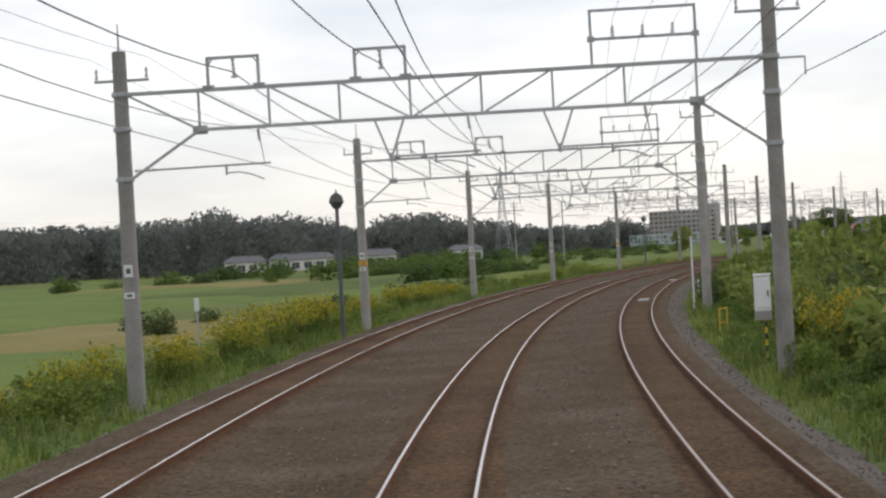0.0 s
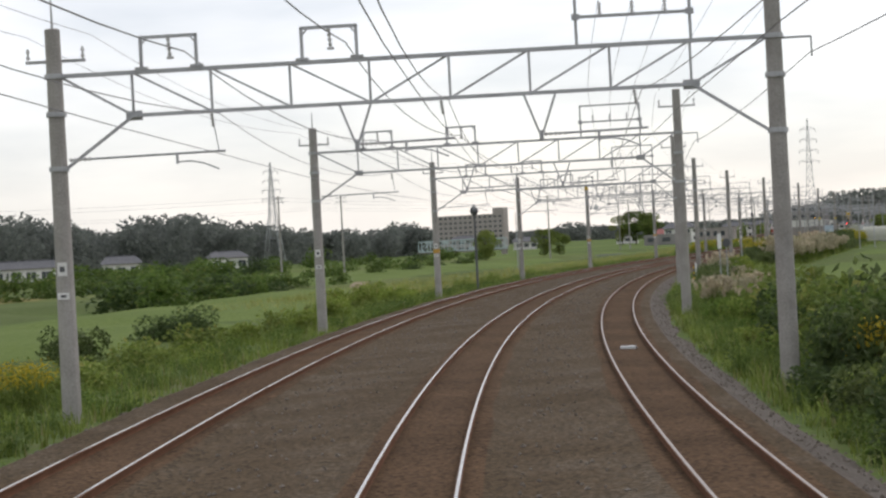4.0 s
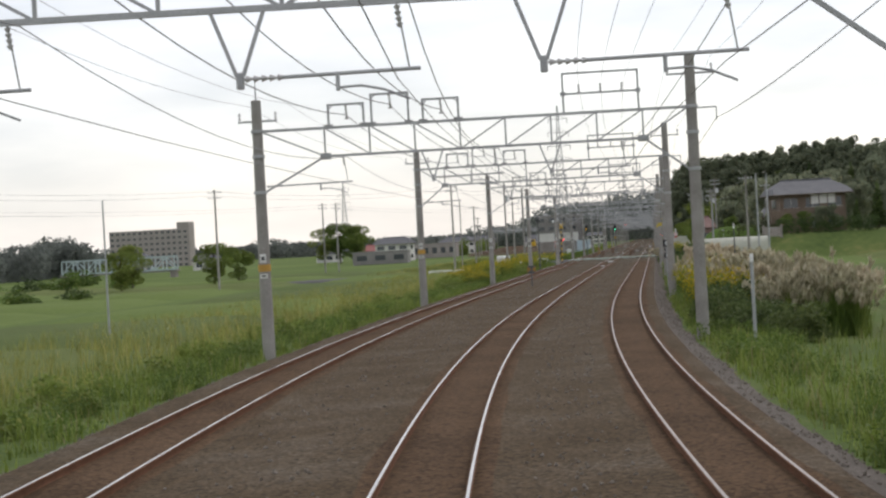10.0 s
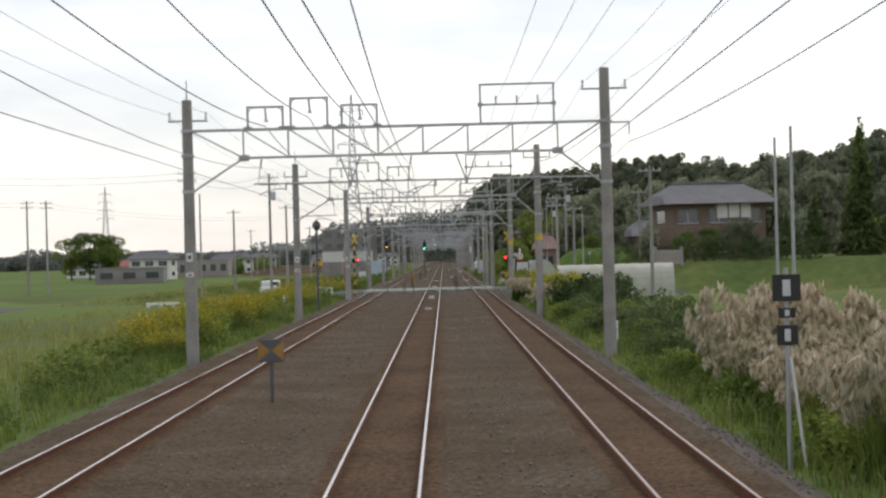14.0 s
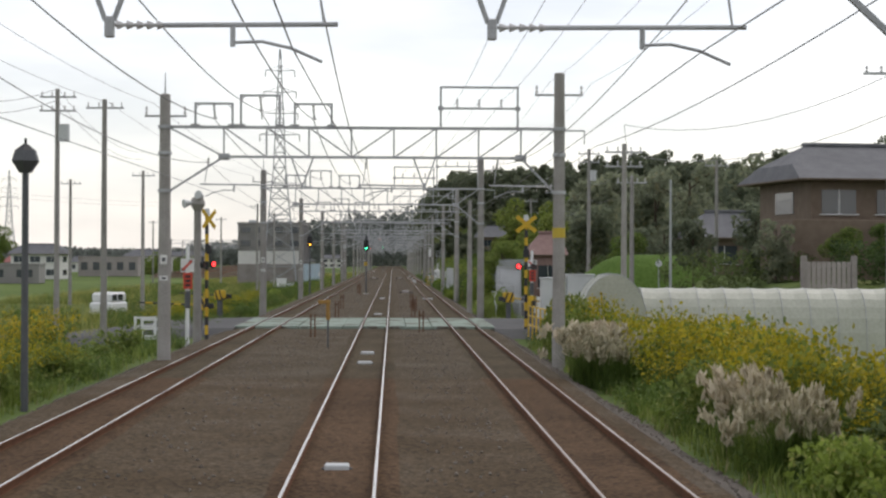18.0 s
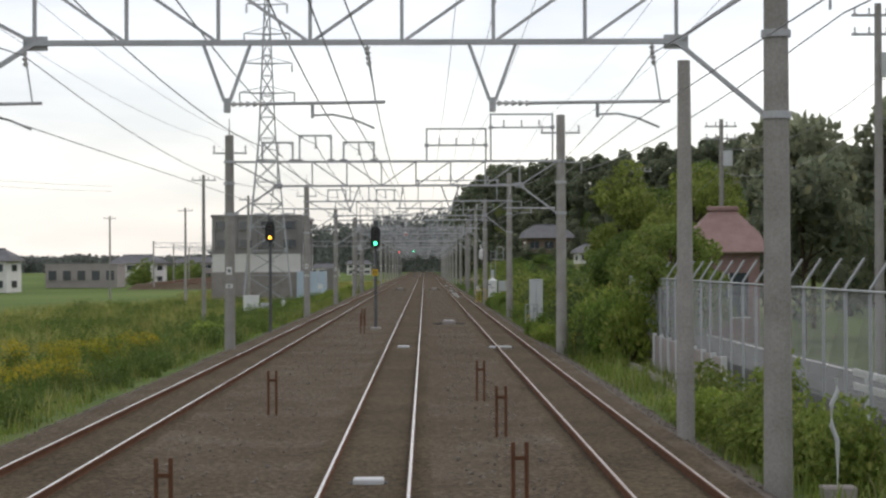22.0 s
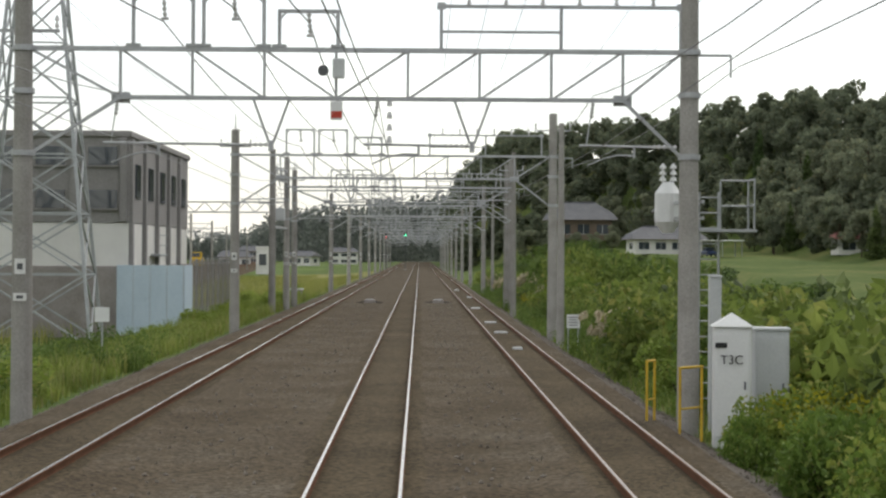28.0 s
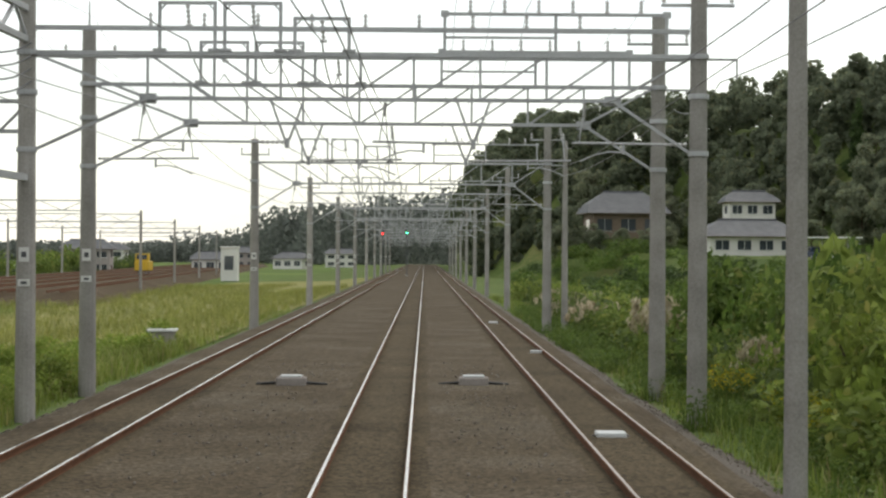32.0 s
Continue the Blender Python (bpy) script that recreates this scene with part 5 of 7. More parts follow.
M_BEIGE = mat("beige_block_wall", (0.30, 0.27, 0.25), (0.38, 0.35, 0.33), 0.9, 0, 0.4, 10, 0.1)
M_GREYWALL = mat("brown_grey_cladding", (0.21, 0.20, 0.195), (0.28, 0.27, 0.26), 0.85, 0, 0.4, 10, 0.1)
M_PALEBLUE = mat("pale_blue_hoarding", (0.42, 0.52, 0.60), (0.50, 0.60, 0.67), 0.6, 0, 0.8, 10, 0.05)
M_FILM = mat("milky_greenhouse_film", (0.33, 0.34, 0.275), (0.43, 0.44, 0.365), 0.45, 0, 1.2, 10, 0.1)
M_BRIDGE = mat("pale_blue_green_bridge_paint", (0.36, 0.45, 0.46), (0.44, 0.53, 0.54), 0.7, 0, 0.3, 5, 0)
M_GLASS = glass("dark_window_glass")
LAMP_GREEN = lit("green_signal_lamp", (0.05, 1.0, 0.45), 5.0)
LAMP_YELLOW = lit("amber_signal_lamp", (1.0, 0.45, 0.04), 5.0)
LAMP_RED = lit("red_signal_lamp", (1.0, 0.03, 0.03), 5.0)
LAMP_DARK = mat("unlit_lamp_glass", (0.05, 0.03, 0.03), (0.07, 0.04, 0.04), 0.2, 0, 3, 10, 0)


def disc(c, r, depth, sides=20, axis=(0, -1, 0)):
    bm = bmesh.new()
    c = Vector(c)
    rod(bm, c, c + Vector(axis) * depth, r, None, sides)
    return bm


def signal(s, lat, lamp, lamp_z, head_lo, head_hi, base, plate=False, lens=0.075):
    t = thing("railway_signal", "colour-light railway signal on a slim mast beside the track", "railway signal", stand(s, lat), "railway signals")
    part("mast", rodded((0, 0, base - 0.4), (0, 0, head_hi), 0.075, 0.065, 10), M_DARKSTEEL, t)
    bm = bmesh.new()
    w = 0.23
    for z0, z1 in ((head_lo + w, head_hi - w),):
        box(bm, (0, -0.16, (z0 + z1) / 2), (2 * w, 0.12, z1 - z0))
    rod(bm, (0, -0.22, head_lo + w), (0, -0.10, head_lo + w), w, None, 18)
    rod(bm, (0, -0.22, head_hi - w), (0, -0.10, head_hi - w), w, None, 18)
    head = part("head", bm, M_BLACK, t)
    n = 4
    for i in range(n):
        z = head_lo + 0.24 + (head_hi - head_lo - 0.48) * i / (n - 1)
        on = abs(z - lamp_z) < 0.5 * (head_hi - head_lo - 0.48) / (n - 1) + 0.001
        part("lamp", disc((0, -0.225, z), lens if on else 0.07, 0.02), lamp if on else LAMP_DARK, head, "lit signal lamp" if on else "")
        bm = bmesh.new()
        for k in range(9):
            a0, a1 = math.pi * k / 9, math.pi * (k + 1) / 9
            p = [Vector((0.095 * math.cos(a), y, z + 0.095 * math.sin(a))) for a in (a0, a1) for y in (-0.23, -0.38)]
            vs = [bm.verts.new(q) for q in p]
            bm.faces.new((vs[0], vs[1], vs[3], vs[2]))
        bmesh.ops.solidify(bm, geom=bm.faces[:], thickness=0.006)
        part("hood", bm, M_BLACK, head)
    part("relay_box", boxed((0.02, -0.05, head_hi + 0.14), (0.24, 0.2, 0.26), 0.015), M_DARKSTEEL, t)
    for z in (head_lo - 0.3, head_lo - 0.9, head_lo - 1.5, head_lo - 2.1):
        part("rung", barred((-0.2, 0.06, z), (0.2, 0.06, z), 0.03), M_DARKSTEEL, t)
    if plate:
        p = part("number_plate", boxed((-0.03, -0.11, 2.55), (0.30, 0.015, 0.30), 0.006), M_YELLOW, t, "yellow plate with dark bars")
        for x in (-0.08, 0.03):
            part("bar", boxed((x, -0.122, 2.55), (0.045, 0.008, 0.17)), M_BLACK, p)
    part("foot", boxed((0, 0, base - 0.1), (0.5, 0.5, 0.3), 0.03), M_CONCRETE, t)
    return t


signal(541.9, -1.55, LAMP_GREEN, 3.94, 3.68, 4.74, -0.1, True)
signal(541.6, -5.42 - 1.1, LAMP_YELLOW, 4.24, 3.98, 4.98, -0.4)
signal(950, -5.85, LAMP_RED, 6.5, 6.26, 7.3, -0.4, False, 0.15)
signal(950, -2.05, LAMP_GREEN, 6.65, 6.41, 7.45, -0.1, False, 0.15)


def horn_post(s, lat, top):
    t = thing("warning_horn_post", "tall slim post with a dark six-sided housing on top", "post", stand(s, lat), "warning posts")
    part("pole", rodded((0, 0, -1.2), (0, 0, top - 0.28), 0.085, 0.07, 10), M_DARKSTEEL, t)
    bm = bmesh.new()
    rod(bm, (0, 0, top - 0.30), (0, 0, top - 0.05), 0.14, 0.31, 6)
    rod(bm, (0, 0, top - 0.05), (0, 0, top + 0.18), 0.31, 0.24, 6)
    part("housing", bm, M_DARKSTEEL, t)
    part("cap", rodded((0, 0, top + 0.18), (0, 0, top + 0.32), 0.24, 0.05, 6), M_BLACK, t)
    part("finial", rodded((0, 0, top + 0.3), (0, 0, top + 0.44), 0.03, None, 6), M_BLACK, t)


for q in ((73, -7.3, 4.9), (206.4, -7.3, 4.88), (413, -7.1, 5.0)):
    horn_post(*q)


def cabinet(s, lat, size, z, material, label, turn=0, doors=1, roof="flat", legs=False):
    """A trackside equipment cabinet: body, doors with handles, a lid."""
    w, d, h = size
    t = thing("equipment_cabinet", label, "cabinet", stand(s, lat, z, turn), "equipment cabinets")
    part("body", boxed((0, 0, h / 2), (w, d, h), 0.015), material, t)
    for i in range(doors):
        x = (i + 0.5) / doors * w - w / 2
        dr = part("door", boxed((x, -d / 2 - 0.012, h * 0.52), (w / doors * 0.86, 0.02, h * 0.84), 0.006), material, t)
        part("handle", boxed((x + w / doors * 0.32, -d / 2 - 0.035, h * 0.52), (0.03, 0.03, 0.14), 0.006), M_DARKSTEEL, dr)
    if roof == "gable":
        bm = bmesh.new()
        vs = [bm.verts.new(q) for q in ((-w * 0.56, -d * 0.58, h), (w * 0.56, -d * 0.58, h), (w * 0.56, d * 0.58, h), (-w * 0.56, d * 0.58, h), (0, -d * 0.2, h * 1.11), (0, d * 0.2, h * 1.11))]
        for f in ((0, 1, 4), (1, 2, 5, 4), (2, 3, 5), (3, 0, 4, 5), (3, 2, 1, 0)):
            bm.faces.new([vs[i] for i in f])
        part("lid", bm, material, t)
    else:
        part("lid", boxed((0, 0, h + 0.03), (w * 1.08, d * 1.12, 0.06), 0.015), material, t)
    part("plinth", boxed((0, 0, -0.1), (w * 1.04, d * 1.04, 0.2), 0.01), M_CONCRETE, t)
    return t


def lettering(parent, text, x, y, z, size, material):
    cu = bpy.data.curves.new("lettering", "FONT")
    cu.body, cu.size, cu.extrude, cu.align_x = text, size, 0.004, "CENTER"
    ob = new("lettering", cu)
    ob.matrix_basis = pose(x, y, z, 90, 0, 0)
    bpy.context.view_layer.update()
    me = bpy.data.meshes.new_from_object(ob.evaluated_get(bpy.context.evaluated_depsgraph_get()))
    m = ob.matrix_basis.copy()
    bpy.data.objects.remove(ob)
    me.materials.clear()
    me.materials.append(material)
    o2 = new("lettering", me)
    o2.matrix_basis = m
    o2.parent = parent
    return o2


t3 = cabinet(604.3, 6.2, (0.65, 0.6, 2.1), -0.45, M_CABWHITE, "white steel cabinet with a low peaked lid and black lettering", -6, 1, "gable")
lettering(t3, "T3C", -0.02, -0.365, 1.46, 0.22, M_BLACK)
part("bar", boxed((-0.2, -0.33, 1.78), (0.2, 0.012, 0.09)), M_BLACK, t3, "faded dark mark")
cabinet(605.0, 7.0, (0.6, 0.5, 2.05), -0.5, M_CABINET, "plain pale grey cabinet in tall grass", -4, 1)
cabinet(606.9, 6.3, (0.22, 0.2, 2.9), -0.45, M_CABINET, "slim grey box on a post beside the white cabinet", 0, 1)
cabinet(535.6, 5.7, (0.58, 0.55, 2.62), -0.45, M_CABINET, "tall pale grey trackside cabinet with an overhanging lid", -4, 2)
cabinet(453.0, 7.55, (0.95, 0.7, 1.8), 0.30, M_CABINET, "grey crossing control cabinet beside the road", 0, 1)
cabinet(453.2, 8.75, (1.15, 0.8, 1.95), 0.30, M_CABINET, "wide grey crossing control cabinet with two doors", 0, 2)
cabinet(433.5, 6.75, (0.45, 0.35, 0.8), -0.15, M_CABWHITE, "small white box beside a line post", 0, 1)
cabinet(590, -11.8, (1.1, 0.8, 1.55), -0.85, M_CABWHITE, "white relay cabinet in the weeds", 3, 2)
cabinet(590.6, -10.8, (0.75, 0.6, 1.0), -0.85, M_CABINET, "low grey relay cabinet in the weeds", 3, 1)
cabinet(592, -9.6, (0.25, 0.25, 1.1), -0.8, M_CABWHITE, "slim white connection box", 3, 1)
cabinet(42.3, 6.22, (0.34, 0.22, 0.75), 1.12, M_CABWHITE, "white box fixed to a line post", 0, 1)
cabinet(356, 6.6, (0.32, 0.3, 0.55), -0.1, M_CABWHITE, "small white box at the foot of a line post", 0, 1)


cl_ = thing("cable_pit", "low pale concrete cable pit in the dry grass", "cable pit", stand(712, -8.2, -0.5))
part("rim", boxed((0, 0, 0.3), (0.8, 0.9, 0.9), 0.03), M_WALLCON, cl_)
part("lid", boxed((0, 0, 0.79), (0.95, 1.05, 0.09), 0.015), M_CABWHITE, cl_, "white concrete lid")
nb = thing("notice_board", "white notice board with faded dark bars in the weeds", "sign", stand(636.1, 6.0, -0.35, 4))
for x in (-0.17, 0.17):
    part("leg", rodded((x, 0.03, -0.2), (x, 0.03, 1.0), 0.022, None, 8), M_GALV, nb)
nb_b = part("board", boxed((0, 0, 0.98), (0.46, 0.025, 0.46), 0.004), M_CABWHITE, nb)
for k in range(4):
    part("bar", boxed((0, -0.016, 1.12 - 0.09 * k), (0.34 - 0.05 * (k % 2), 0.006, 0.03)), M_DARKSTEEL, nb_b)


def loop_rail(s, lat, h=0.95, w=0.75, turn=30):
    t = thing("yellow_handrail", "bent yellow tube handrail on the bank", "handrail", stand(s, lat, -0.45, turn), "yellow handrails")
    for x in (-w / 2, w / 2):
        part("post", rodded((x, 0, -0.2), (x, 0, h), 0.024, None, 8), M_YELLOW, t)
    part("rail", rodded((-w / 2 - 0.02, 0, h), (w / 2 + 0.02, 0, h), 0.024, None, 8), M_YELLOW, t)
    part("rail", rodded((-w / 2, 0, h * 0.5), (w / 2, 0, h * 0.5), 0.018, None, 8), M_YELLOW, t)


for q in ((62.3, 6.65, 0.9, 0.4, 50), (543, 5.85, 0.9, 0.35, 50), (540.3, 6.0, 0.9, 0.45, 40), (606.0, 5.0, 1.4, 0.35, 60), (604.0, 5.45, 1.4, 0.7, 50), (520, 6.3, 0.8, 0.5, 50)):
    loop_rail(*q)
gr = thing("steel_railing", "galvanised steel railing before a white cabinet", "railing", stand(534.2, 5.42, 0.0, -5))
for x in (-0.25, -0.08, 0.08, 0.25):
    part("post", rodded((x, 0, -0.6), (x, 0, 1.15), 0.024, None, 8), M_GALV, gr)
for z in (1.15, 0.85, 0.55):
    part("rail", rodded((-0.27, 0, z), (0.27, 0, z), 0.022, None, 8), M_GALV, gr)

# ---- level crossing ----
ROAD_S = [450.6, 453.5, 457.0, 461.0, 465.0, 468.6, 471.5]


def flank(s):
    return -1.25 if s < 452 or s > 470 else 0.0


road = strip("crossing_road", ROAD_S, lambda s: [(-60, FIELD_Z + 0.03 + flank(s)), (-16, -0.85 + flank(s)), (-9.5, -0.12 + flank(s)), (-6.6, -0.045 + flank(s)), (-5.95, -0.045 + flank(s))], [M_ASPHALT], [0] * 4, "narrow grey asphalt lane up to the level crossing", "road")
road2 = strip("lane", ROAD_S, lambda s: [(5.15, -0.045 + flank(s)), (7.0, -0.045 + flank(s)), (12, flank(s)), (17, 0.1 + flank(s)), (23, -0.9 + flank(s))], [M_ASPHALT], [0] * 4, "narrow grey asphalt lane up to the level crossing", "road")
strip("side_road", np.arange(468.7, 531, 6.0), lambda s: [(9.0, -1.1), (9.7, 0.0), (12.3, 0.04), (13.4, -1.2)], [M_ASPHALT], [0] * 3,
      "grey side road behind a trackside fence", "road")
strip("road_line", np.arange(468.7, 531, 6.0), lambda s: [(11.95, 0.046), (12.1, 0.048)], [M_WHITE], [0], "white edge line on the side road", "road marking")
crossing = thing("level_crossing", "level crossing of worn green-grey slabs between the rails", "level crossing", kind="structure")
deck = mesh_of("crossing_bed", [at(s, l, -0.03) for s in (454.5, 468) for l in (-5.97, 5.17)], [(0, 1, 3, 2)], M_ASPHALT)
slab_bm = bmesh.new()
box(slab_bm, (0, 0, 0), (1, 1, 1), None, 0.02)
slab_me = bpy.data.meshes.new("slab")
slab_bm.to_mesh(slab_me)
slab_bm.free()
slab_me.materials.append(M_PANEL)
for mid in (-SPAN_L, 0.0, SPAN_R):
    for l0, l1 in ((-1.35, -0.66), (-0.49, 0.49), (0.66, 1.35)):
        for k in range(6):
            s0 = 455.2 + 2.05 * k
            o = new("slab", slab_me)
            o.parent = crossing
            o.matrix_basis = stand(s0 + 1.0, mid + (l0 + l1) / 2, -0.075 + 0.006 * rnd.random()) @ Matrix.Diagonal((l1 - l0, 2.0, 0.12, 1))
for l0, l1 in ((-3.3, -1.38), (1.38, 2.52), (-5.95, -6.0 + 0.35)):
    for k in range(3):
        o = new("slab", slab_me)
        o.parent = crossing
        o.matrix_basis = stand(457.3 + 4.1 * k, (l0 + l1) / 2, -0.085) @ Matrix.Diagonal((l1 - l0, 4.05, 0.12, 1))


def band_pole(t, x, y, z0, z1, r=0.07, step=0.33):
    n = int((z1 - z0) / step)
    for i in range(n):
        a, b = z0 + (z1 - z0) * i / n, z0 + (z1 - z0) * (i + 1) / n
        part("band", rodded((x, y, a), (x, y, b), r, None, 12), M_YELLOW if i % 2 else M_BLACK, t)


def crossing_warning(s, lat, turn=0, red_z=2.62, top=4.55, lamp_side=-0.32):
    t = thing("crossing_warning_post", "banded level crossing post with a yellow cross and red lamps", "crossing signal", stand(s, lat, 0, turn), "crossing signals")
    band_pole(t, 0, 0, -0.3, top)
    for a in (38, -38):
        bm = boxed((0, -0.1, 0), (1.05, 0.02, 0.17), 0.004)
        bmesh.ops.transform(bm, matrix=Matrix.Translation((0, 0, top - 0.12)) @ Matrix.Rotation(radians(a), 4, "Y"), verts=bm.verts)
        bmesh.ops.translate(bm, vec=(0, 0.012 if a > 0 else -0.012, 0), verts=bm.verts)
        part("cross_arm", bm, M_YELLOW, t, "yellow cross arm")
    part("bell", rodded((0, 0, top + 0.02), (0, 0, top + 0.28), 0.13, 0.08, 12), M_CABINET, t)
    for z, x in ((red_z, lamp_side), (red_z - 0.02, -lamp_side)):
        hd = part("lamp_head", disc((x, -0.02, z), 0.15, 0.08, 20), M_BLACK, t)
        part("lamp", disc((x, -0.103, z), 0.085, 0.02, 20), LAMP_RED if x == lamp_side else LAMP_DARK, hd, "red warning lamp")
        part("bracket", barred((0, 0, z), (x, 0.02, z), 0.035), M_BLACK, t)
    part("direction_box", boxed((0, -0.09, red_z + 0.55), (0.26, 0.1, 0.34), 0.01), M_BLACK, t)
    return t


crossing_warning(453.6, 6.49)
crossing_warning(444.0, -6.2, turn=60, red_z=2.69, top=4.5, lamp_side=0.3)
sp = thing("speaker_post", "stout grey post with a round grey loudspeaker housing on top", "post", stand(446.0, -6.75))
part("pole", rodded((0, 0, -1.0), (0, 0, 4.95), 0.17, 0.14, 12), M_CONCRETE, sp)
part("housing", rodded((0, 0, 4.75), (0, 0, 5.0), 0.16, 0.30, 14), M_CONCRETE, sp)
part("housing", rodded((0, 0, 5.0), (0, 0, 5.25), 0.30, 0.22, 14), M_CONCRETE, sp)
part("horn", rodded((-0.2, -0.1, 5.05), (-0.5, -0.3, 5.0), 0.06, 0.17, 12), M_CABINET, sp)
part("horn", rodded((0.2, -0.1, 5.3), (0.05, -0.4, 5.35), 0.06, 0.17, 12), M_CABINET, sp)


def no_entry_sign(s, lat, z, flip=1):
    t = thing("crossing_sign", "white crossing sign with a red stroke above a red notice", "sign", stand(s, lat), "crossing signs")
    part("post", rodded((0, 0, -0.4), (0, 0, z + 0.75), 0.075, None, 12), M_CABWHITE, t)
    b = part("board", boxed((0, -0.1, z), (0.50, 0.02, 0.50), 0.006), M_WHITE, t, "white sign board")
    bm = boxed((0, -0.115, 0), (0.50, 0.008, 0.09))
    bmesh.ops.transform(bm, matrix=Matrix.Translation((0, 0, z)) @ Matrix.Rotation(radians(45 * flip), 4, "Y"), verts=bm.verts)
    part("stroke", bm, M_RED, b, "red stroke")
    for x, zz in ((0.13, 0.15), (-0.15, -0.16)):
        part("bar", boxed((x, -0.113, z + zz), (0.14, 0.006, 0.10)), M_BLACK, b)
    n = part("notice", boxed((0.02, -0.1, z - 0.58), (0.34, 0.02, 0.60), 0.006), M_RED, t, "red notice with dark bars")
    for k in range(3):
        part("bar", boxed((0.02, -0.114, z - 0.42 - 0.16 * k), (0.18, 0.006, 0.09)), M_BLACK, n)
    part("sleeve", rodded((0, 0, z - 1.6), (0, 0, z - 0.95), 0.11, None, 12), M_DARKSTEEL, t)


no_entry_sign(473, 8.15, 2.66)
no_entry_sign(443.4, -6.85, 2.64, -1)


def barrier(s, lat, turn, arm_len, up=4):
    t = thing("barrier_machine", "yellow and black level crossing barrier machine with a lowered pole", "barrier", stand(s, lat, 0, turn), "barrier machines")
    part("stand", boxed((0, 0, 0.25), (0.22, 0.22, 1.0), 0.02), M_DARKSTEEL, t)
    part("body", boxed((0, 0, 0.98), (0.55, 0.36, 0.50), 0.04), M_YELLOW, t)
    for x in (-0.16, 0.12):
        bm = boxed((0, 0, 0), (0.09, 0.372, 0.52))
        bmesh.ops.transform(bm, matrix=Matrix.Translation((x, 0, 0.98)) @ Matrix.Rotation(radians(20), 4, "Y"), verts=bm.verts)
        part("stripe", bm, M_BLACK, t)
    n = 8
    for i in range(n):
        a, b = arm_len * i / n, arm_len * (i + 1) / n
        part("arm", rodded((0.2 + a, -0.22, 0.95 + up * 0.01 * a), (0.2 + b, -0.22, 0.95 + up * 0.01 * b), 0.035, None, 8), M_YELLOW if i % 2 == 0 else M_BLACK, t)
    part("counterweight", boxed((-0.42, -0.22, 0.9), (0.3, 0.14, 0.22), 0.02), M_BLACK, t)


barrier(470.3, 6.75, 10, 3.2, -12)
barrier(461.5, 7.3, 70, 0.7)
barrier(452.5, -7.3, 180, 2.4)
barrier(474.2, -8.4, 150, 2.6)
hf_ = thing("white_guard_frame", "leaning white steel guard frame at the crossing", "guard frame", stand(471.6, 8.15, -0.2, 20))
for x in (-0.22, 0.25):
    part("post", barred((x - 0.06, 0, -0.2), (x + 0.1, 0, 1.15), 0.11), M_CABWHITE, hf_)
part("crossbar", barred((-0.2, 0, 1.05), (0.42, 0, 1.1), 0.11), M_CABWHITE, hf_)
part("crossbar", barred((-0.22, 0, 0.4), (0.32, 0, 0.4), 0.08), M_CABWHITE, hf_)

for s_, l_ in ((447.0, -8.6), (449.5, -9.2)):
    wg = thing("white_guard_frame", "white steel guard frame beside the crossing lane", "guard frame", stand(s_, l_, -0.6, 15))
    for x in (-0.4, 0.4):
        part("post", barred((x, 0, -0.3), (x, 0, 1.15), 0.1), M_CABWHITE, wg)
    for z in (0.35, 0.75, 1.1):
        part("crossbar", barred((-0.45, 0, z), (0.45, 0, z), 0.08), M_CABWHITE, wg)
fp_ = thing("field_path", "pale dirt path between the paddies", "path", kind="structure")
v, f = [], []
for k, (s_, l_) in enumerate(((235, -10.5), (235, -15), (235.5, -19), (243, -23), (250, -26), (262, -29.5), (275, -33))):
    for w_ in (-0.9, 0.9):
        v.append(at(s_ + (w_ if k < 3 else w_ * 0.6), l_ + (0 if k < 3 else w_ * 0.8), -0.62 if l_ > -12 else -0.66))
    if k:
        f.append((2 * k - 2, 2 * k - 1, 2 * k + 1, 2 * k))
o = new("surface", mesh_of("surface", v, f, mat("pale_dirt", (0.20, 0.16, 0.10), (0.28, 0.235, 0.155), 0.95, 0, 0.6, 9, 0.3)))
o.parent = fp_

yf = thing("yellow_fence", "yellow steel tube fence along the crossing approach", "fence", stand(445.8, 6.85, -0.35, 0))
pts_f = [(-0.3 * i / 5, 7.0 * i / 5) for i in range(6)]
for x, y in pts_f:
    part("post", rodded((x, y, -0.2), (x, y, 1.3), 0.035, None, 8), M_YELLOW, yf)
for z in (1.3, 0.9, 0.5):
    part("rail", rodded((0, 0, z), (-0.3, 7.0, z), 0.03, None, 8), M_YELLOW, yf)


bp_ = thing("bent_pipe", "pale bent steel pipe standing in a concrete foot", "pipe", stand(477.3, 6.5, -0.35))
v, f = tube([Vector(q) for q in ((0, 0, 0), (0, 0, 0.75), (-0.08, 0, 0.95), (-0.08, 0, 1.25), (0, 0, 1.42), (-0.01, 0, 1.62))], 0.035, 8)
o = new("pipe", mesh_of("pipe", v, f, M_CABINET))
o.parent = bp_
part("foot", boxed((0, 0, 0.0), (0.5, 0.3, 0.25), 0.03), M_WALLCON, bp_)


def twin_post(s, lat, h=0.95, material=None, label="pair of short rusty posts between the tracks"):
    t = thing("detector_post", label, "post", stand(s, lat, -0.2), "crossing detector posts")
    for x in (-0.08, 0.08):
        part("post", rodded((x, 0, -0.2), (x, 0.0, h), 0.026, None, 8), material or M_RAILSIDE, t)
    part("brace", boxed((0, 0, h * 0.8), (0.16, 0.04, 0.05), 0.006), material or M_RAILSIDE, t)


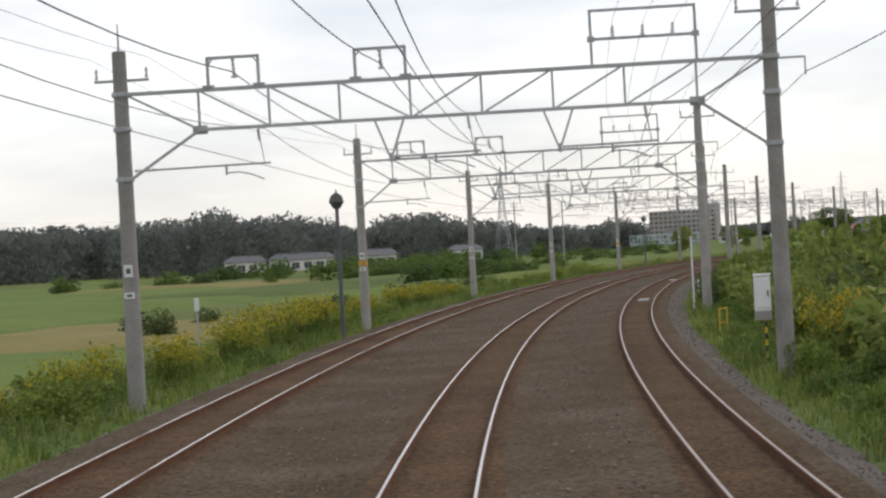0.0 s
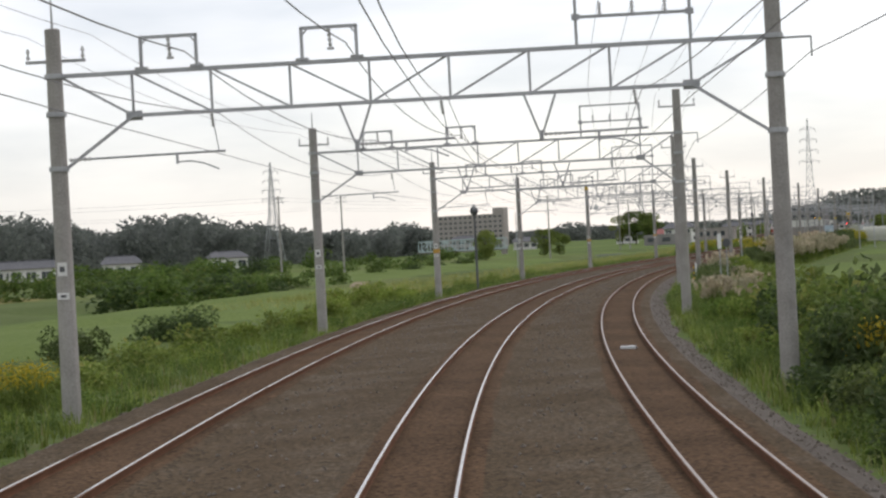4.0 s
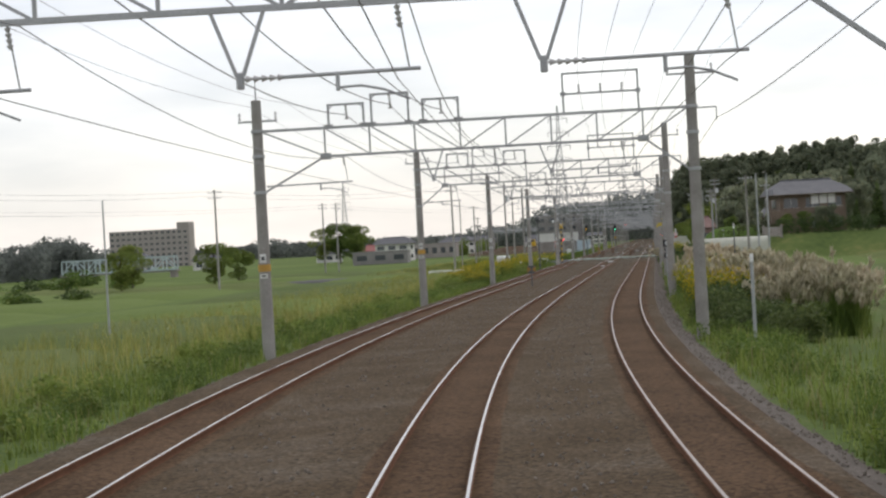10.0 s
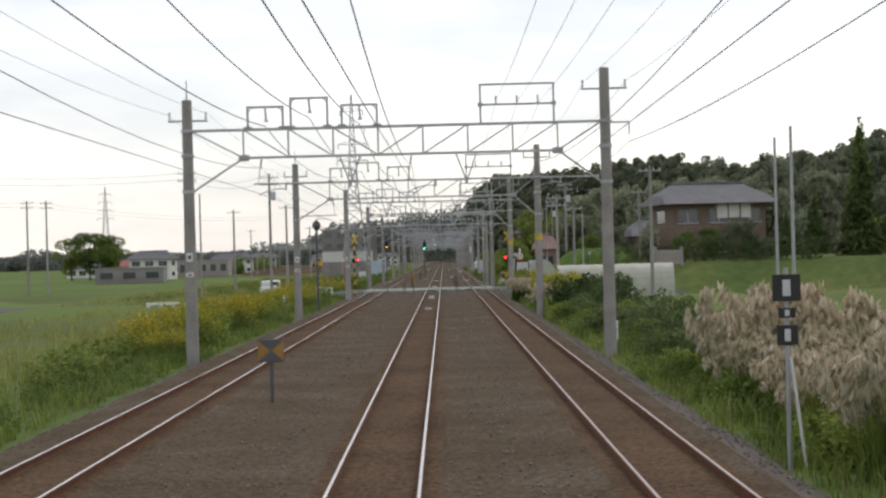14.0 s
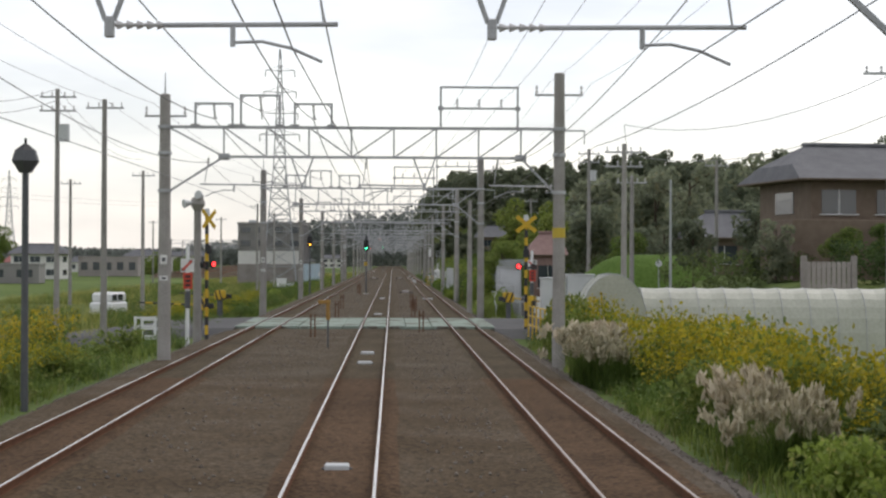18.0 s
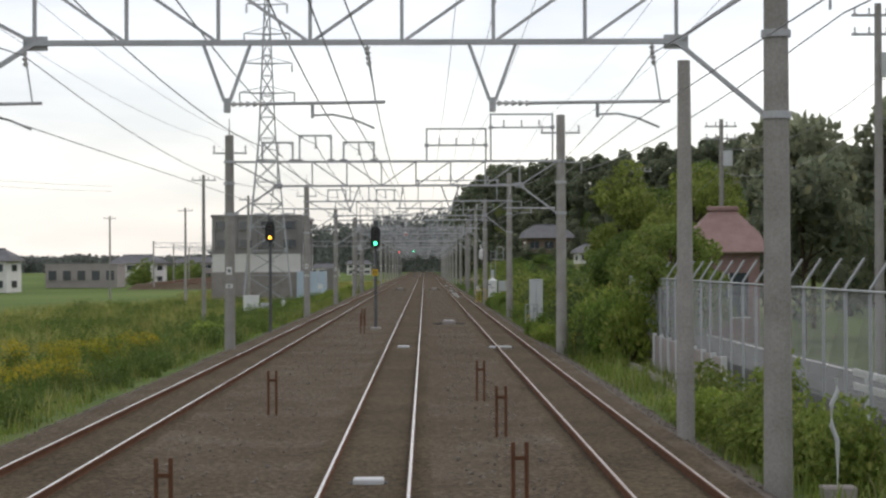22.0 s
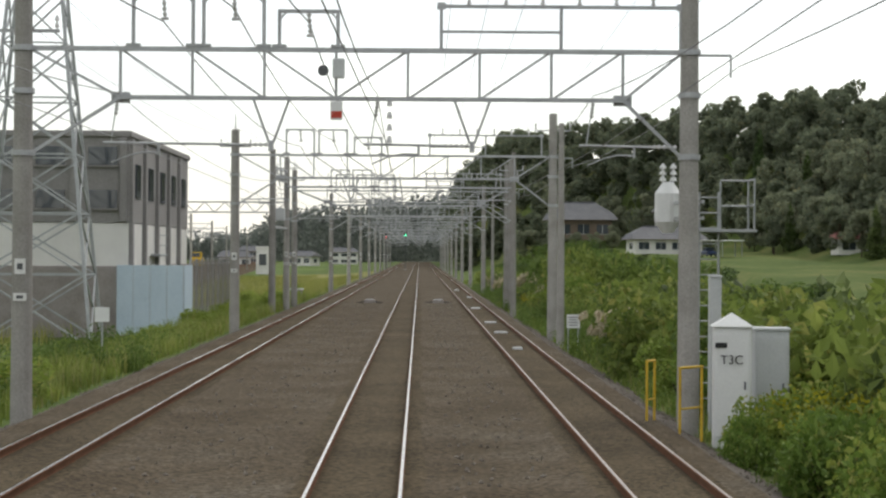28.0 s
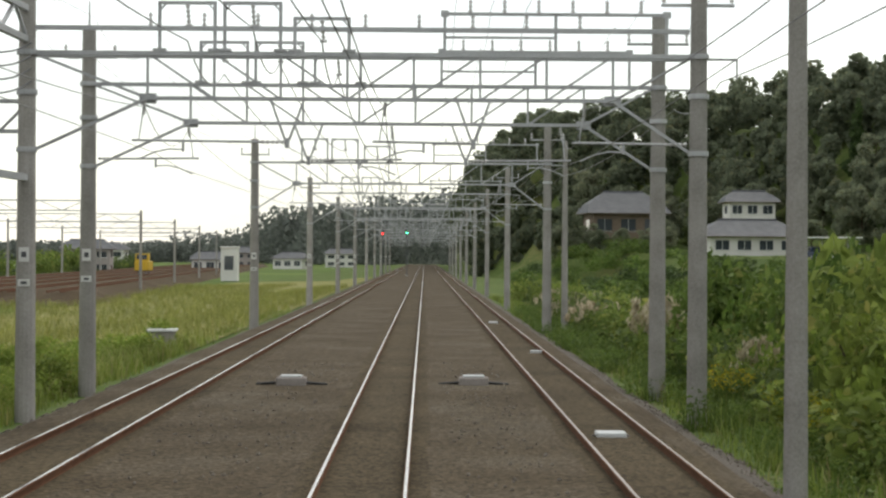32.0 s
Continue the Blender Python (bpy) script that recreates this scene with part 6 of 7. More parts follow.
for s, lat in ((452.3, 2.0), (446.3, -2.3), (471.8, -2.1), (473.5, 1.9), (484.1, 2.1), (489.4, -2.3), (493, 2.0), (536, -2.0), (547, -2.3)):
    twin_post(s, lat)
M_ORANGE = mat("rusty_orange_paint", (0.36, 0.21, 0.045), (0.26, 0.14, 0.035), 0.75, 0, 6, 40, 0.15)
for lat_, w_ in ((7.55, 1.1), (8.75, 1.3)):
    pz_ = thing("cabinet_plinth", "stained concrete plinth under a crossing cabinet", "plinth", stand(453.1, lat_, -0.1), "cabinet plinths")
    part("block", boxed((0, 0, 0.03), (w_, 0.95, 0.72), 0.02), M_WALLCON, pz_)
    part("cap", boxed((0, 0, 0.37), (w_ + 0.04, 0.99, 0.05), 0.01), M_WALLCON, pz_)
ob_ = thing("orange_post", "rusty orange trackside post with a cross plate", "post", stand(437.5, -1.42, -0.2))
part("post", rodded((0, 0, -0.2), (0, 0, 1.05), 0.03, None, 8), M_DARKSTEEL, ob_)
part("sleeve", rodded((0, 0, 1.0), (0, 0, 1.7), 0.07, None, 10), M_ORANGE, ob_)
part("plate", boxed((-0.13, -0.08, 1.62), (0.42, 0.03, 0.12), 0.01), M_ORANGE, ob_)
ob_ = thing("marker_post", "dark marker post with an orange and black square plate", "post", stand(331.5, -2.75, -0.2))
part("post", rodded((0, 0, -0.3), (0, 0, 1.0), 0.05, 0.04, 10), M_DARKSTEEL, ob_)
pl_ = part("plate", boxed((0, -0.06, 1.15), (0.56, 0.03, 0.48), 0.01), M_DARKSTEEL, ob_, "faded dark square plate")
for sg in (-1, 1):
    bm = bmesh.new()
    fr_ = [bm.verts.new((sg * x, -0.079, 1.15 + z)) for x, z in ((0.27, 0.22), (0.27, -0.22), (0.02, 0.0))]
    bk_ = [bm.verts.new((q.co.x, -0.072, q.co.z)) for q in fr_]
    bm.faces.new(fr_)
    for k in range(3):
        bm.faces.new((fr_[k], bk_[k], bk_[(k + 1) % 3], fr_[(k + 1) % 3]))
    part("orange_mark", bm, M_ORANGE, pl_, "faded orange triangle")

# ---- fence and wall beside the side road ----
fence = thing("mesh_fence", "tall galvanised mesh fence with out-turned post tops", "fence")
mesh_bm = bmesh.new()
for i in range(-14, 15):
    for sg in (-1, 1):
        y0, y1 = i * 0.14, i * 0.14 + sg * 1.95
        lo, hi = max(0.0, min(y0, y1)), min(1.95, max(y0, y1))
        if hi - lo < 0.1:
            continue
        z_at = lambda y: (y - y0) * sg
        bar(mesh_bm, (0, lo, z_at(lo)), (0, hi, z_at(hi)), 0.006)
fence_me = bpy.data.meshes.new("mesh_panel")
mesh_bm.to_mesh(fence_me)
mesh_bm.free()
fence_me.materials.append(M_GALV)


def fence_lat(s):
    return float(np.interp(s, [475, 505, 545], [7.7, 8.35, 8.7]))


s = 475.0
while s < 523:
    lat = fence_lat(s)
    z0 = 0.45
    t_ = stand(s, lat, z0)
    q = part("fence_post", rodded((0, 0, -1.1), (0, 0, 2.0), 0.032, None, 8), M_GALV, fence)
    q.matrix_basis = t_
    part("top_arm", rodded((0, 0, 2.0), (0.33, 0.0, 2.5), 0.028, None, 8), M_GALV, q)
    part("rail", rodded((0, 0, 1.96), (0, 2.0, 1.96), 0.02, None, 6), M_GALV, q)
    p_ = new("mesh_panel", fence_me)
    p_.parent = fence
    p_.matrix_basis = t_ @ pose(0, 0.02, 0.02)
    s += 2.0
wall = thing("concrete_wall", "low stained concrete panel wall with pale posts under the fence", "wall", kind="structure")
for k in range(14):
    s = 497 + 2.0 * k
    lat = fence_lat(s) - 0.12
    for nm, bm, mt in (("panel", boxed((0, 1.0, 0), (0.08, 1.9, 1.15), 0.01), M_WALLCON), ("wall_post", boxed((-0.06, 0, 0.03), (0.13, 0.12, 1.25), 0.012), M_CABINET)):
        q = part(nm, bm, mt, wall)
        q.matrix_basis = stand(s, lat, -0.02)
strip("ditch_kerb", np.arange(495, 527, 4.0), lambda s: [(fence_lat(s) - 0.95, -0.52), (fence_lat(s) - 0.9, -0.38), (fence_lat(s) - 0.7, -0.38), (fence_lat(s) - 0.65, -0.55), (fence_lat(s) - 0.16, -0.58)],
      [M_WALLCON], [0, 0, 0, 0], "concrete gutter along the foot of the wall", "gutter")
grd = thing("guard_rail", "white road guard rail on short posts", "guard rail", stand(474, 9.25))
for i in range(8):
    part("post", rodded((0.02 * i, 2.0 * i, -0.3), (0.02 * i, 2.0 * i, 0.75), 0.055, None, 10), M_CABWHITE, grd)
for z in (0.72, 0.45):
    part("rail", boxed((0.0, 7.0, z), (0.05, 15.0, 0.14), 0.01), M_CABWHITE, grd)


for s, lat, h, mt_ in ((83.3, 6.25, 3.2, M_CABWHITE), (318.4, 9.9, 3.6, M_DARKSTEEL)):
    sk_ = thing("marker_stake", "tall thin marker stake in the bank weeds", "stake", stand(s, lat, -0.7), "marker stakes")
    part("shaft", rodded((0, 0, -0.2), (0, 0, h), 0.04, 0.035, 8), mt_, sk_)
    part("tip", rodded((0, 0, h), (0, 0, h + 0.3), 0.045, 0.04, 8), M_CABWHITE, sk_, "white painted tip")
    part("foot", boxed((0, 0, 0.0), (0.22, 0.22, 0.5), 0.02), M_WALLCON, sk_)


# ---- poles ----
def utility_pole(s, lat, top, arms=1, base=None, r=0.15, transformer=False, material=None, slim=False):
    t = thing("utility_pole", "grey concrete utility pole with crossarms" if not slim else "slim grey steel pole", "pole", stand(s, lat), "utility poles")
    b = -1.3 if base is None else base
    part("pole", rodded((0, 0, b), (0, 0, top), r, r * 0.65, 12), material or M_CONCRETE, t)
    for i in range(arms):
        z = top - 0.35 - 0.6 * i
        a = part("crossarm", barred((-0.8, 0.12, z), (0.8, 0.12, z), 0.075), M_STEEL, t)
        for x in (-0.7, -0.25, 0.3, 0.7):
            bm = bmesh.new()
            insulator(bm, (x, 0.12, z + 0.03), (x, 0.12, z + 0.24), 0.05, 2)
            part("insulator", bm, M_PORCELAIN, a)
    if transformer:
        part("transformer", rodded((0.3, -0.05, top - 2.3), (0.3, -0.05, top - 1.55), 0.24, None, 14), M_CABINET, t)


for q in ((452.1, 10.5, 7.8, 2), (471.1, 13.2, 7.3, 1), (510.6, 11.0 + 4.0, 11.0, 2, None, 0.17, True), (430, 16, 9.0, 1), (545, 15.4, 10.0, 2, None, 0.15, True), (590, 16.5, 10.0, 1), (497, 22, 9.5, 1),
          (451, -20.3, 10.6, 2), (456, -13.9, 10.3, 2, None, 0.14, True), (453, -11.4, 9.6, 1), (531, -51, 11.1, 2), (533, -49, 11.1, 2), (420, -44, 10.5, 2), (330, -62, 10.5, 2), (345, -58, 10.5, 2),
          (505, -16.5, 9.0, 1), (520, -24, 9.0, 1), (575, -13.5, 8.8, 1), (612, -14.0, 8.8, 1), (650, -24, 9.0, 1), (700, -40, 9.5, 1), (640, 5.85, 7.6, 0), (671, 5.65, 8.2, 0, None, 0.17), (727, 6.7, 7.8, 0), (484.0, 5.3, 6.4, 0, None, 0.17)):
    utility_pole(*q)
for q in ((454.4, 12.8, 6.4, 0, None, 0.07, False, M_GALV, True), (520, 13.3, 9.5, 0, None, 0.07, False, M_GALV, True), (360, 13.5, 7.2, 0, None, 0.08, False, M_GALV, True), (300, -22, 6.0, 0, None, 0.06, False, M_GALV, True),
          (372, 15, 7.5, 0, None, 0.08, False, M_GALV, True), (452, -19.4, 8.6, 0, None, 0.09, False, M_CONCRETE, True), (690, -20, 8, 0, None, 0.1, False, M_GALV, True)):
    utility_pole(*q)


def pole_line(name, stops, z, r=0.012, sag=0.8):
    pts = []
    for i in range(len(stops) - 1):
        a, b = at(stops[i][0], stops[i][1], z), at(stops[i + 1][0], stops[i + 1][1], z)
        for k in range(9 if i == len(stops) - 2 else 8):
            u = k / 8
            p = a.lerp(b, u)
            p.z -= sag * 4 * u * (1 - u)
            pts.append(p)
    v, f = tube(pts, r, 4)
    tagged(new(name, mesh_of(name, v, f, M_WIRE)), "thin sagging wires between utility poles", "wire", group="pole wires")


for dz in (10.3, 9.8):
    pole_line("pole_wire", [(250, -120), (330, -62), (420, -44), (451, -20.3), (456, -13.9), (505, -16.5)], dz)
    pole_line("pole_wire", [(345, -160), (420, -90), (532, -50), (640, -30)], dz + 0.5)
for dz in (7.4, 8.6):
    pole_line("pole_wire", [(430, 16), (452.1, 10.5), (471.1, 13.2), (510.6, 15.0), (545, 15.4), (590, 16.5)], dz)


def marker(s, lat, h, plates, label, slim=0.03):
    """A slim post with small boards: (z, width, height, material)."""
    t = thing("trackside_marker", label, "marker", stand(s, lat), "trackside markers")
    part("post", rodded((0, 0, -0.7), (0, 0, h), slim, None, 8), M_GALV, t)
    for z, w, hh, m, rnd_ in plates:
        part("board", disc((0, -0.03, z), w / 2, 0.02, 20) if rnd_ else boxed((0, -0.045, z), (w, 0.02, hh), 0.004), m, t)


mk = thing("speed_marker", "trackside post with three black boards and small pale bars", "marker", stand(319.5, 6.0))
part("post", rodded((0, 0, -0.7), (0, 0, 2.55), 0.035, None, 8), M_GALV, mk)
for z, w, hh in ((2.25, 0.42, 0.40), (1.88, 0.25, 0.15), (1.55, 0.32, 0.30)):
    b_ = part("board", boxed((0, -0.05, z), (w, 0.02, hh), 0.004), M_BLACK, mk, "black board")
    part("bar", boxed((0, -0.063, z), (w * 0.28, 0.006, hh * 0.6)), M_CABINET, b_)
part("strut", rodded((0.05, 0, 1.2), (0.28, 0.1, -0.6), 0.025, None, 8), M_CABWHITE, mk)
marker(179.3, 8.6, 2.55, [(2.25, 0.20, 0.75, M_CABWHITE, False)], "grey post with a tall white board")
marker(179.6, 8.95, 2.3, [(2.15, 0.42, 0, M_DARKSTEEL, True)], "grey post with a round dark disc")
marker(262, 7.4, 2.1, [(2.0, 0.10, 0.25, M_CABWHITE, False)], "dark slim post with a white tip", 0.05)
marker(58, -9.5, 1.75, [(1.55, 0.14, 0.4, M_CABWHITE, False)], "slim post with a small white board")
marker(207.7, 6.9, 0.75, [(0.35, 0.10, 0.8, M_CABWHITE, False)], "short white distance post")
marker(630.5, -9.0, 1.2, [(0.95, 0.45, 0.45, M_CABWHITE, False)], "low post with a square white board")
marker(101, 6.5, 0.6, [(0.3, 0.1, 0.5, M_CABWHITE, False)], "short white distance post")
marker(405, -8.6, 0.8, [(0.5, 0.12, 0.5, M_CABWHITE, False)], "short white distance post")
marker(471, 14.6, 3.0, [(2.75, 0.34, 0, M_CABINET, True)], "road sign seen from behind on a slim post")
for s, lat in ((195.3, 7.1), (49, 6.9)):
    zb = thing("banded_stake", "short yellow and black banded stake", "stake", stand(s, lat, -0.5))
    band_pole(zb, 0, 0, 0, 1.25, 0.035, 0.14)

# pads and boxes in the ballast
for s, lat, w, d in ((432.7, 0, 0.42, 0.3), (426.9, 0, 0.42, 0.3), (477, 0, 0.42, 0.3), (520.7, 0, 0.42, 0.35), (520, 3.5, 0.8, 0.3), (399, 0, 0.35, 0.3), (678, SPAN_R, 0.5, 0.5), (92.2, SPAN_R, 0.5, 0.5),
                     (131, SPAN_R, 0.4, 0.3), (632, SPAN_R, 0.3, 0.3), (644.5, SPAN_R, 0.5, 0.3), (655.3, SPAN_R, 0.5, 0.3), (706, SPAN_R + 0.4, 0.4, 0.3), (733, SPAN_R, 0.4, 0.3)):
    pad = thing("transponder_pad", "small pale transponder pad fixed between the rails", "transponder", stand(s, lat, -0.10), "transponder pads")
    part("pad", boxed((0, 0, 0.0), (w, d, 0.10), 0.02), M_CABINET, pad)
    part("bracket", boxed((0, 0, -0.03), (w * 1.25, 0.08, 0.05), 0.006), M_DARKSTEEL, pad)
for s, lat in ((691, 1.95), (690.7, -2.3), (549, 2.0)):
    jb = thing("track_junction_box", "low grey junction box in the ballast with cables", "junction box", stand(s, lat, -0.12), "track junction boxes")
    part("body", boxed((0, 0, 0.05), (0.7, 0.5, 0.22), 0.03), M_WALLCON, jb)
    part("lid", boxed((0, 0, 0.18), (0.5, 0.38, 0.05), 0.015), M_CABINET, jb)
    for x in (-0.55, 0.55):
        part("cable", rodded((x * 0.6, 0, 0.03), (x * 1.5, 0.1, -0.02), 0.035, None, 8), M_BLACK, jb)

# fittings on the portal at the equipment cabinets
tk = thing("arrester_tank", "white oval tank with pale insulators on a line post", "tank", stand(607.2, 5.45, 3.25))
bm = bmesh.new()
rod(bm, (0, 0, 0.25), (0, 0, 0.78), 0.25, None, 18)
rod(bm, (0, 0, 0.78), (0, 0, 1.0), 0.25, 0.10, 18)
rod(bm, (0, 0, 0.04), (0, 0, 0.25), 0.10, 0.25, 18)
part("shell", bm, M_CABWHITE, tk)
for x in (-0.1, 0.1):
    bm = bmesh.new()
    insulator(bm, (x, 0, 1.0), (x, 0, 1.35), 0.07, 3)
    part("insulator", bm, M_CABWHITE, tk)
part("hanger", barred((0.1, -0.2, 0.6), (0.48, -1.25, 0.6), 0.06), M_STEEL, tk)
part("hanger", barred((0.1, -0.2, 0.3), (0.48, -1.25, 0.3), 0.06), M_STEEL, tk)
lad = thing("pole_ladder", "steel ladder with a small caged platform at a line post", "ladder", stand(608.3, 6.2, 0))
for x in (0, 0.38):
    part("stile", rodded((x, 0, -0.5), (x, 0, 4.1), 0.025, None, 8), M_GALV, lad)
for k in range(14):
    part("rung", rodded((0, 0, 0.1 + 0.3 * k), (0.38, 0, 0.1 + 0.3 * k), 0.014, None, 6), M_GALV, lad)
part("platform", boxed((0.55, 0.2, 3.35), (1.1, 0.8, 0.06), 0.01), M_GALV, lad)
for x, y in ((1.05, -0.15), (1.05, 0.55), (0.5, 0.55)):
    part("rail_post", rodded((x, y, 3.35), (x, y, 4.35), 0.02, None, 6), M_GALV, lad)
for z in (3.85, 4.35):
    part("rail", rodded((1.05, -0.15, z), (1.05, 0.55, z), 0.02, None, 6), M_GALV, lad)
    part("rail", rodded((1.05, 0.55, z), (0.5, 0.55, z), 0.02, None, 6), M_GALV, lad)
brd = thing("hanging_board", "red and white board hung from an overhead portal", "sign", stand(605.9, -0.74, 0))
part("hanger", rodded((0, 0, 5.9), (0, 0, 5.55), 0.02, None, 6), M_STEEL, brd)
part("board", boxed((0, -0.03, 5.45), (0.22, 0.03, 0.34), 0.004), M_CABWHITE, brd)
part("band", boxed((0, -0.05, 5.38), (0.2, 0.012, 0.12)), M_RED, brd)
bx = thing("overhead_switch_box", "grey switch box on an overhead portal", "switch box", stand(605.9, -0.7, 6.05))
part("body", boxed((0, -0.12, 0.16), (0.22, 0.16, 0.36), 0.02), M_CABINET, bx)
dsc = thing("overhead_disc", "round grey disc on an overhead portal", "sign", stand(605.9, -0.98, 6.17))
part("disc", disc((0, -0.1, 0), 0.1, 0.02, 20), M_DARKSTEEL, dsc)
for k in range(4):
    wt = thing("insulator_weight", "small round insulator on a hanging wire", "insulator", stand(605.9, 0.22, 5.6 - 0.22 * k), "hanging insulators")
    part("body", rodded((0, 0, -0.06), (0, 0, 0.06), 0.06, 0.03, 10), M_PORCELAIN, wt)
bl = thing("hanging_disc", "white round disc hung under an overhead portal", "sign", stand(156.1 + 36.8, 1.72, 0))
part("hanger", rodded((0, 0, 5.0), (0, 0, 4.6), 0.012, None, 6), M_STEEL, bl)
part("disc", disc((0, 0, 4.47), 0.14, 0.03, 20), M_CABINET, bl)
bl = thing("triangle_board", "small yellow triangle board under an overhead portal", "sign", stand(192.9, 1.2, 0))
part("board", rodded((0, 0.01, 5.62), (0, -0.01, 5.62), 0.17, None, 3), M_YELLOW, bl)


# ---- greenhouse tunnels ----
def tunnel(s, lat, width, height, length, turn):
    t = thing("greenhouse_tunnel", "low plastic-film greenhouse tunnel over hoops", "greenhouse", stand(s, lat, -0.7, turn), "greenhouse tunnels")
    h = height + 0.7
    n = 14
    prof = []
    for k in range(n + 1):
        a = math.pi * k / n
        prof.append((-math.cos(a) * width / 2, h * (math.sin(a) ** 0.62)))
    m = max(2, int(length / 0.5))
    vs, fs = [], []
    for i in range(m + 1):
        y = length * i / m
        k2 = 1.0 - 0.012 * (i % 2)
        for x, z in prof:
            vs.append((x * k2, y, z * k2))
    for i in range(m):
        for k in range(n):
            a = i * (n + 1) + k
            fs.append((a, a + 1, a + n + 2, a + n + 1))
    fs.append(tuple(range(n + 1)))
    o = new("film", mesh_of("film", vs, fs, M_FILM, None, False))
    o.parent = t
    for i in range(0, m + 1, 2):
        v, f = tube([Vector((x * 1.006, length * i / m, z * 1.006 + 0.005)) for x, z in prof], 0.014, 5)
        o = new("hoop", mesh_of("hoop", v, f, M_GALV))
        o.parent = t


tunnel(438, 8.45, 2.5, 2.4, 2.8, 0)
tunnel(441.5, 9.8, 3.0, 1.9, 9.0, -90)


# ---- houses ----
def house(name, label, m, w, d, wall_h, roof_h, wall, roof, over=0.7, storeys=1, hip=0.35, windows=3):
    """A house with eaves, a hipped gable roof of tile rows, doors and windows."""
    t = thing(name, label, "house", m, "houses")
    part("wall", boxed((0, 0, wall_h / 2), (w, d, wall_h), 0.02), wall, t)
    ew, ed = w / 2 + over, d / 2 + over
    rw = w / 2 * (1 - hip)
    bm = bmesh.new()
    z0, z1 = wall_h - 0.15, wall_h + roof_h
    lo = [bm.verts.new(q) for q in ((-ew, -ed, z0), (ew, -ed, z0), (ew, ed, z0), (-ew, ed, z0))]
    mid_ = [bm.verts.new((q.co.x * 0.8 + math.copysign(rw, q.co.x) * 0.2 - math.copysign(0.0, q.co.x), q.co.y * 0.55, z0 + (z1 - z0) * 0.42)) for q in lo]
    a_, b_ = bm.verts.new((-rw, 0, z1)), bm.verts.new((rw, 0, z1))
    for k in range(4):
        bm.faces.new((lo[k], lo[(k + 1) % 4], mid_[(k + 1) % 4], mid_[k]))
    bm.faces.new((mid_[0], mid_[1], b_, a_))
    bm.faces.new((mid_[2], mid_[3], a_, b_))
    bm.faces.new((mid_[1], mid_[2], b_))
    bm.faces.new((mid_[3], mid_[0], a_))
    bm.faces.new(lo[::-1])
    r = part("roof", bm, roof, t)
    part("eave", boxed((0, 0, z0 - 0.04), (2 * ew, 2 * ed, 0.10), 0.02), M_TIMBER, r)
    part("ridge", boxed((0, 0, wall_h + roof_h + 0.05), (2 * rw + 0.3, 0.3, 0.22), 0.05), roof, r)
    for st in range(storeys):
        zc = wall_h / storeys * (st + 0.52)
        for k in range(windows):
            x = w * ((k + 0.5) / windows - 0.5)
            wd = part("window", boxed((x, -d / 2 - 0.02, zc), (w / windows * 0.62, 0.05, wall_h / storeys * 0.45), 0.005), M_GLASS, t)
            part("frame", boxed((x, -d / 2 - 0.05, zc), (0.05, 0.04, wall_h / storeys * 0.45)), M_CABWHITE, wd)
            part("sill", boxed((x, -d / 2 - 0.06, zc - wall_h / storeys * 0.24), (w / windows * 0.7, 0.12, 0.05)), M_CABWHITE, wd)
        for sg in (-1, 1):
            wd = part("window", boxed((sg * (w / 2 + 0.02), 0, zc), (0.05, d * 0.35, wall_h / storeys * 0.42), 0.005), M_GLASS, t)
    return t


M_ROOFFADED = mat("faded_red_sheet_roof", (0.22, 0.135, 0.12), (0.30, 0.20, 0.18), 0.85, 0, 2.5, 25, 0.15)
ha = house("farmhouse", "old farmhouse of timber and white plaster with a grey tiled roof", stand(474.5, 26.2, 1.8, 8), 9.0, 8.0, 5.5, 1.8, M_TIMBER, M_TILE, 1.0, 2, 0.25, 3)
part("gable_panel", boxed((1.4, -4.1, 4.6), (3.6, 0.06, 1.3), 0.01), M_PLASTER, ha, "white plaster panel with timber bars")
for x in (-0.3, 0.85, 2.0, 3.1):
    part("timber_bar", boxed((x, -4.15, 4.6), (0.12, 0.06, 1.3)), M_TIMBER, ha)
part("lean_to", boxed((-3.5, -5.0, 1.6), (5.5, 2.4, 3.2), 0.03), M_TIMBER, ha)
house("farmhouse", "small low timber house with a grey tiled roof behind a hedge", stand(508, 25.2, 1.9, 6), 6.0, 5.0, 2.8, 1.7, M_TIMBER, M_TILE, 0.7, 1, 0.3, 2)
house("shed", "small shed with a faded red sheet roof", stand(535, 13.9, -0.6, 0), 2.7, 3.0, 4.15, 1.7, M_ROOFFADED, M_ROOFFADED, 0.35, 1, 0.6, 1)
house("house", "white single-storey house with a grey tiled roof below the wood", stand(879, 40.0, 3.2, 6), 10.8, 7.0, 2.5, 1.9, M_PLASTER, M_TILE, 0.8, 1, 0.35, 4)
house("house", "white two-storey house with a small grey roof", stand(925, 47.9, 6.0, 0), 6.6, 6.5, 5.2, 1.5, M_PLASTER, M_TILE, 0.7, 2, 0.3, 3)
house("house", "large old house with a broad grey hipped roof under the wood", stand(958, 33.0, 6.0, 5), 11.5, 9.0, 4.2, 3.4, M_TIMBER, M_TILE, 1.1, 1, 0.45, 3)
house("house", "low house with a red roof at the field edge", stand(840, 62.0, 3.2, 0), 6.0, 5.0, 2.4, 1.2, M_PLASTER, M_ROOFRED, 0.4, 1, 0.2, 2)
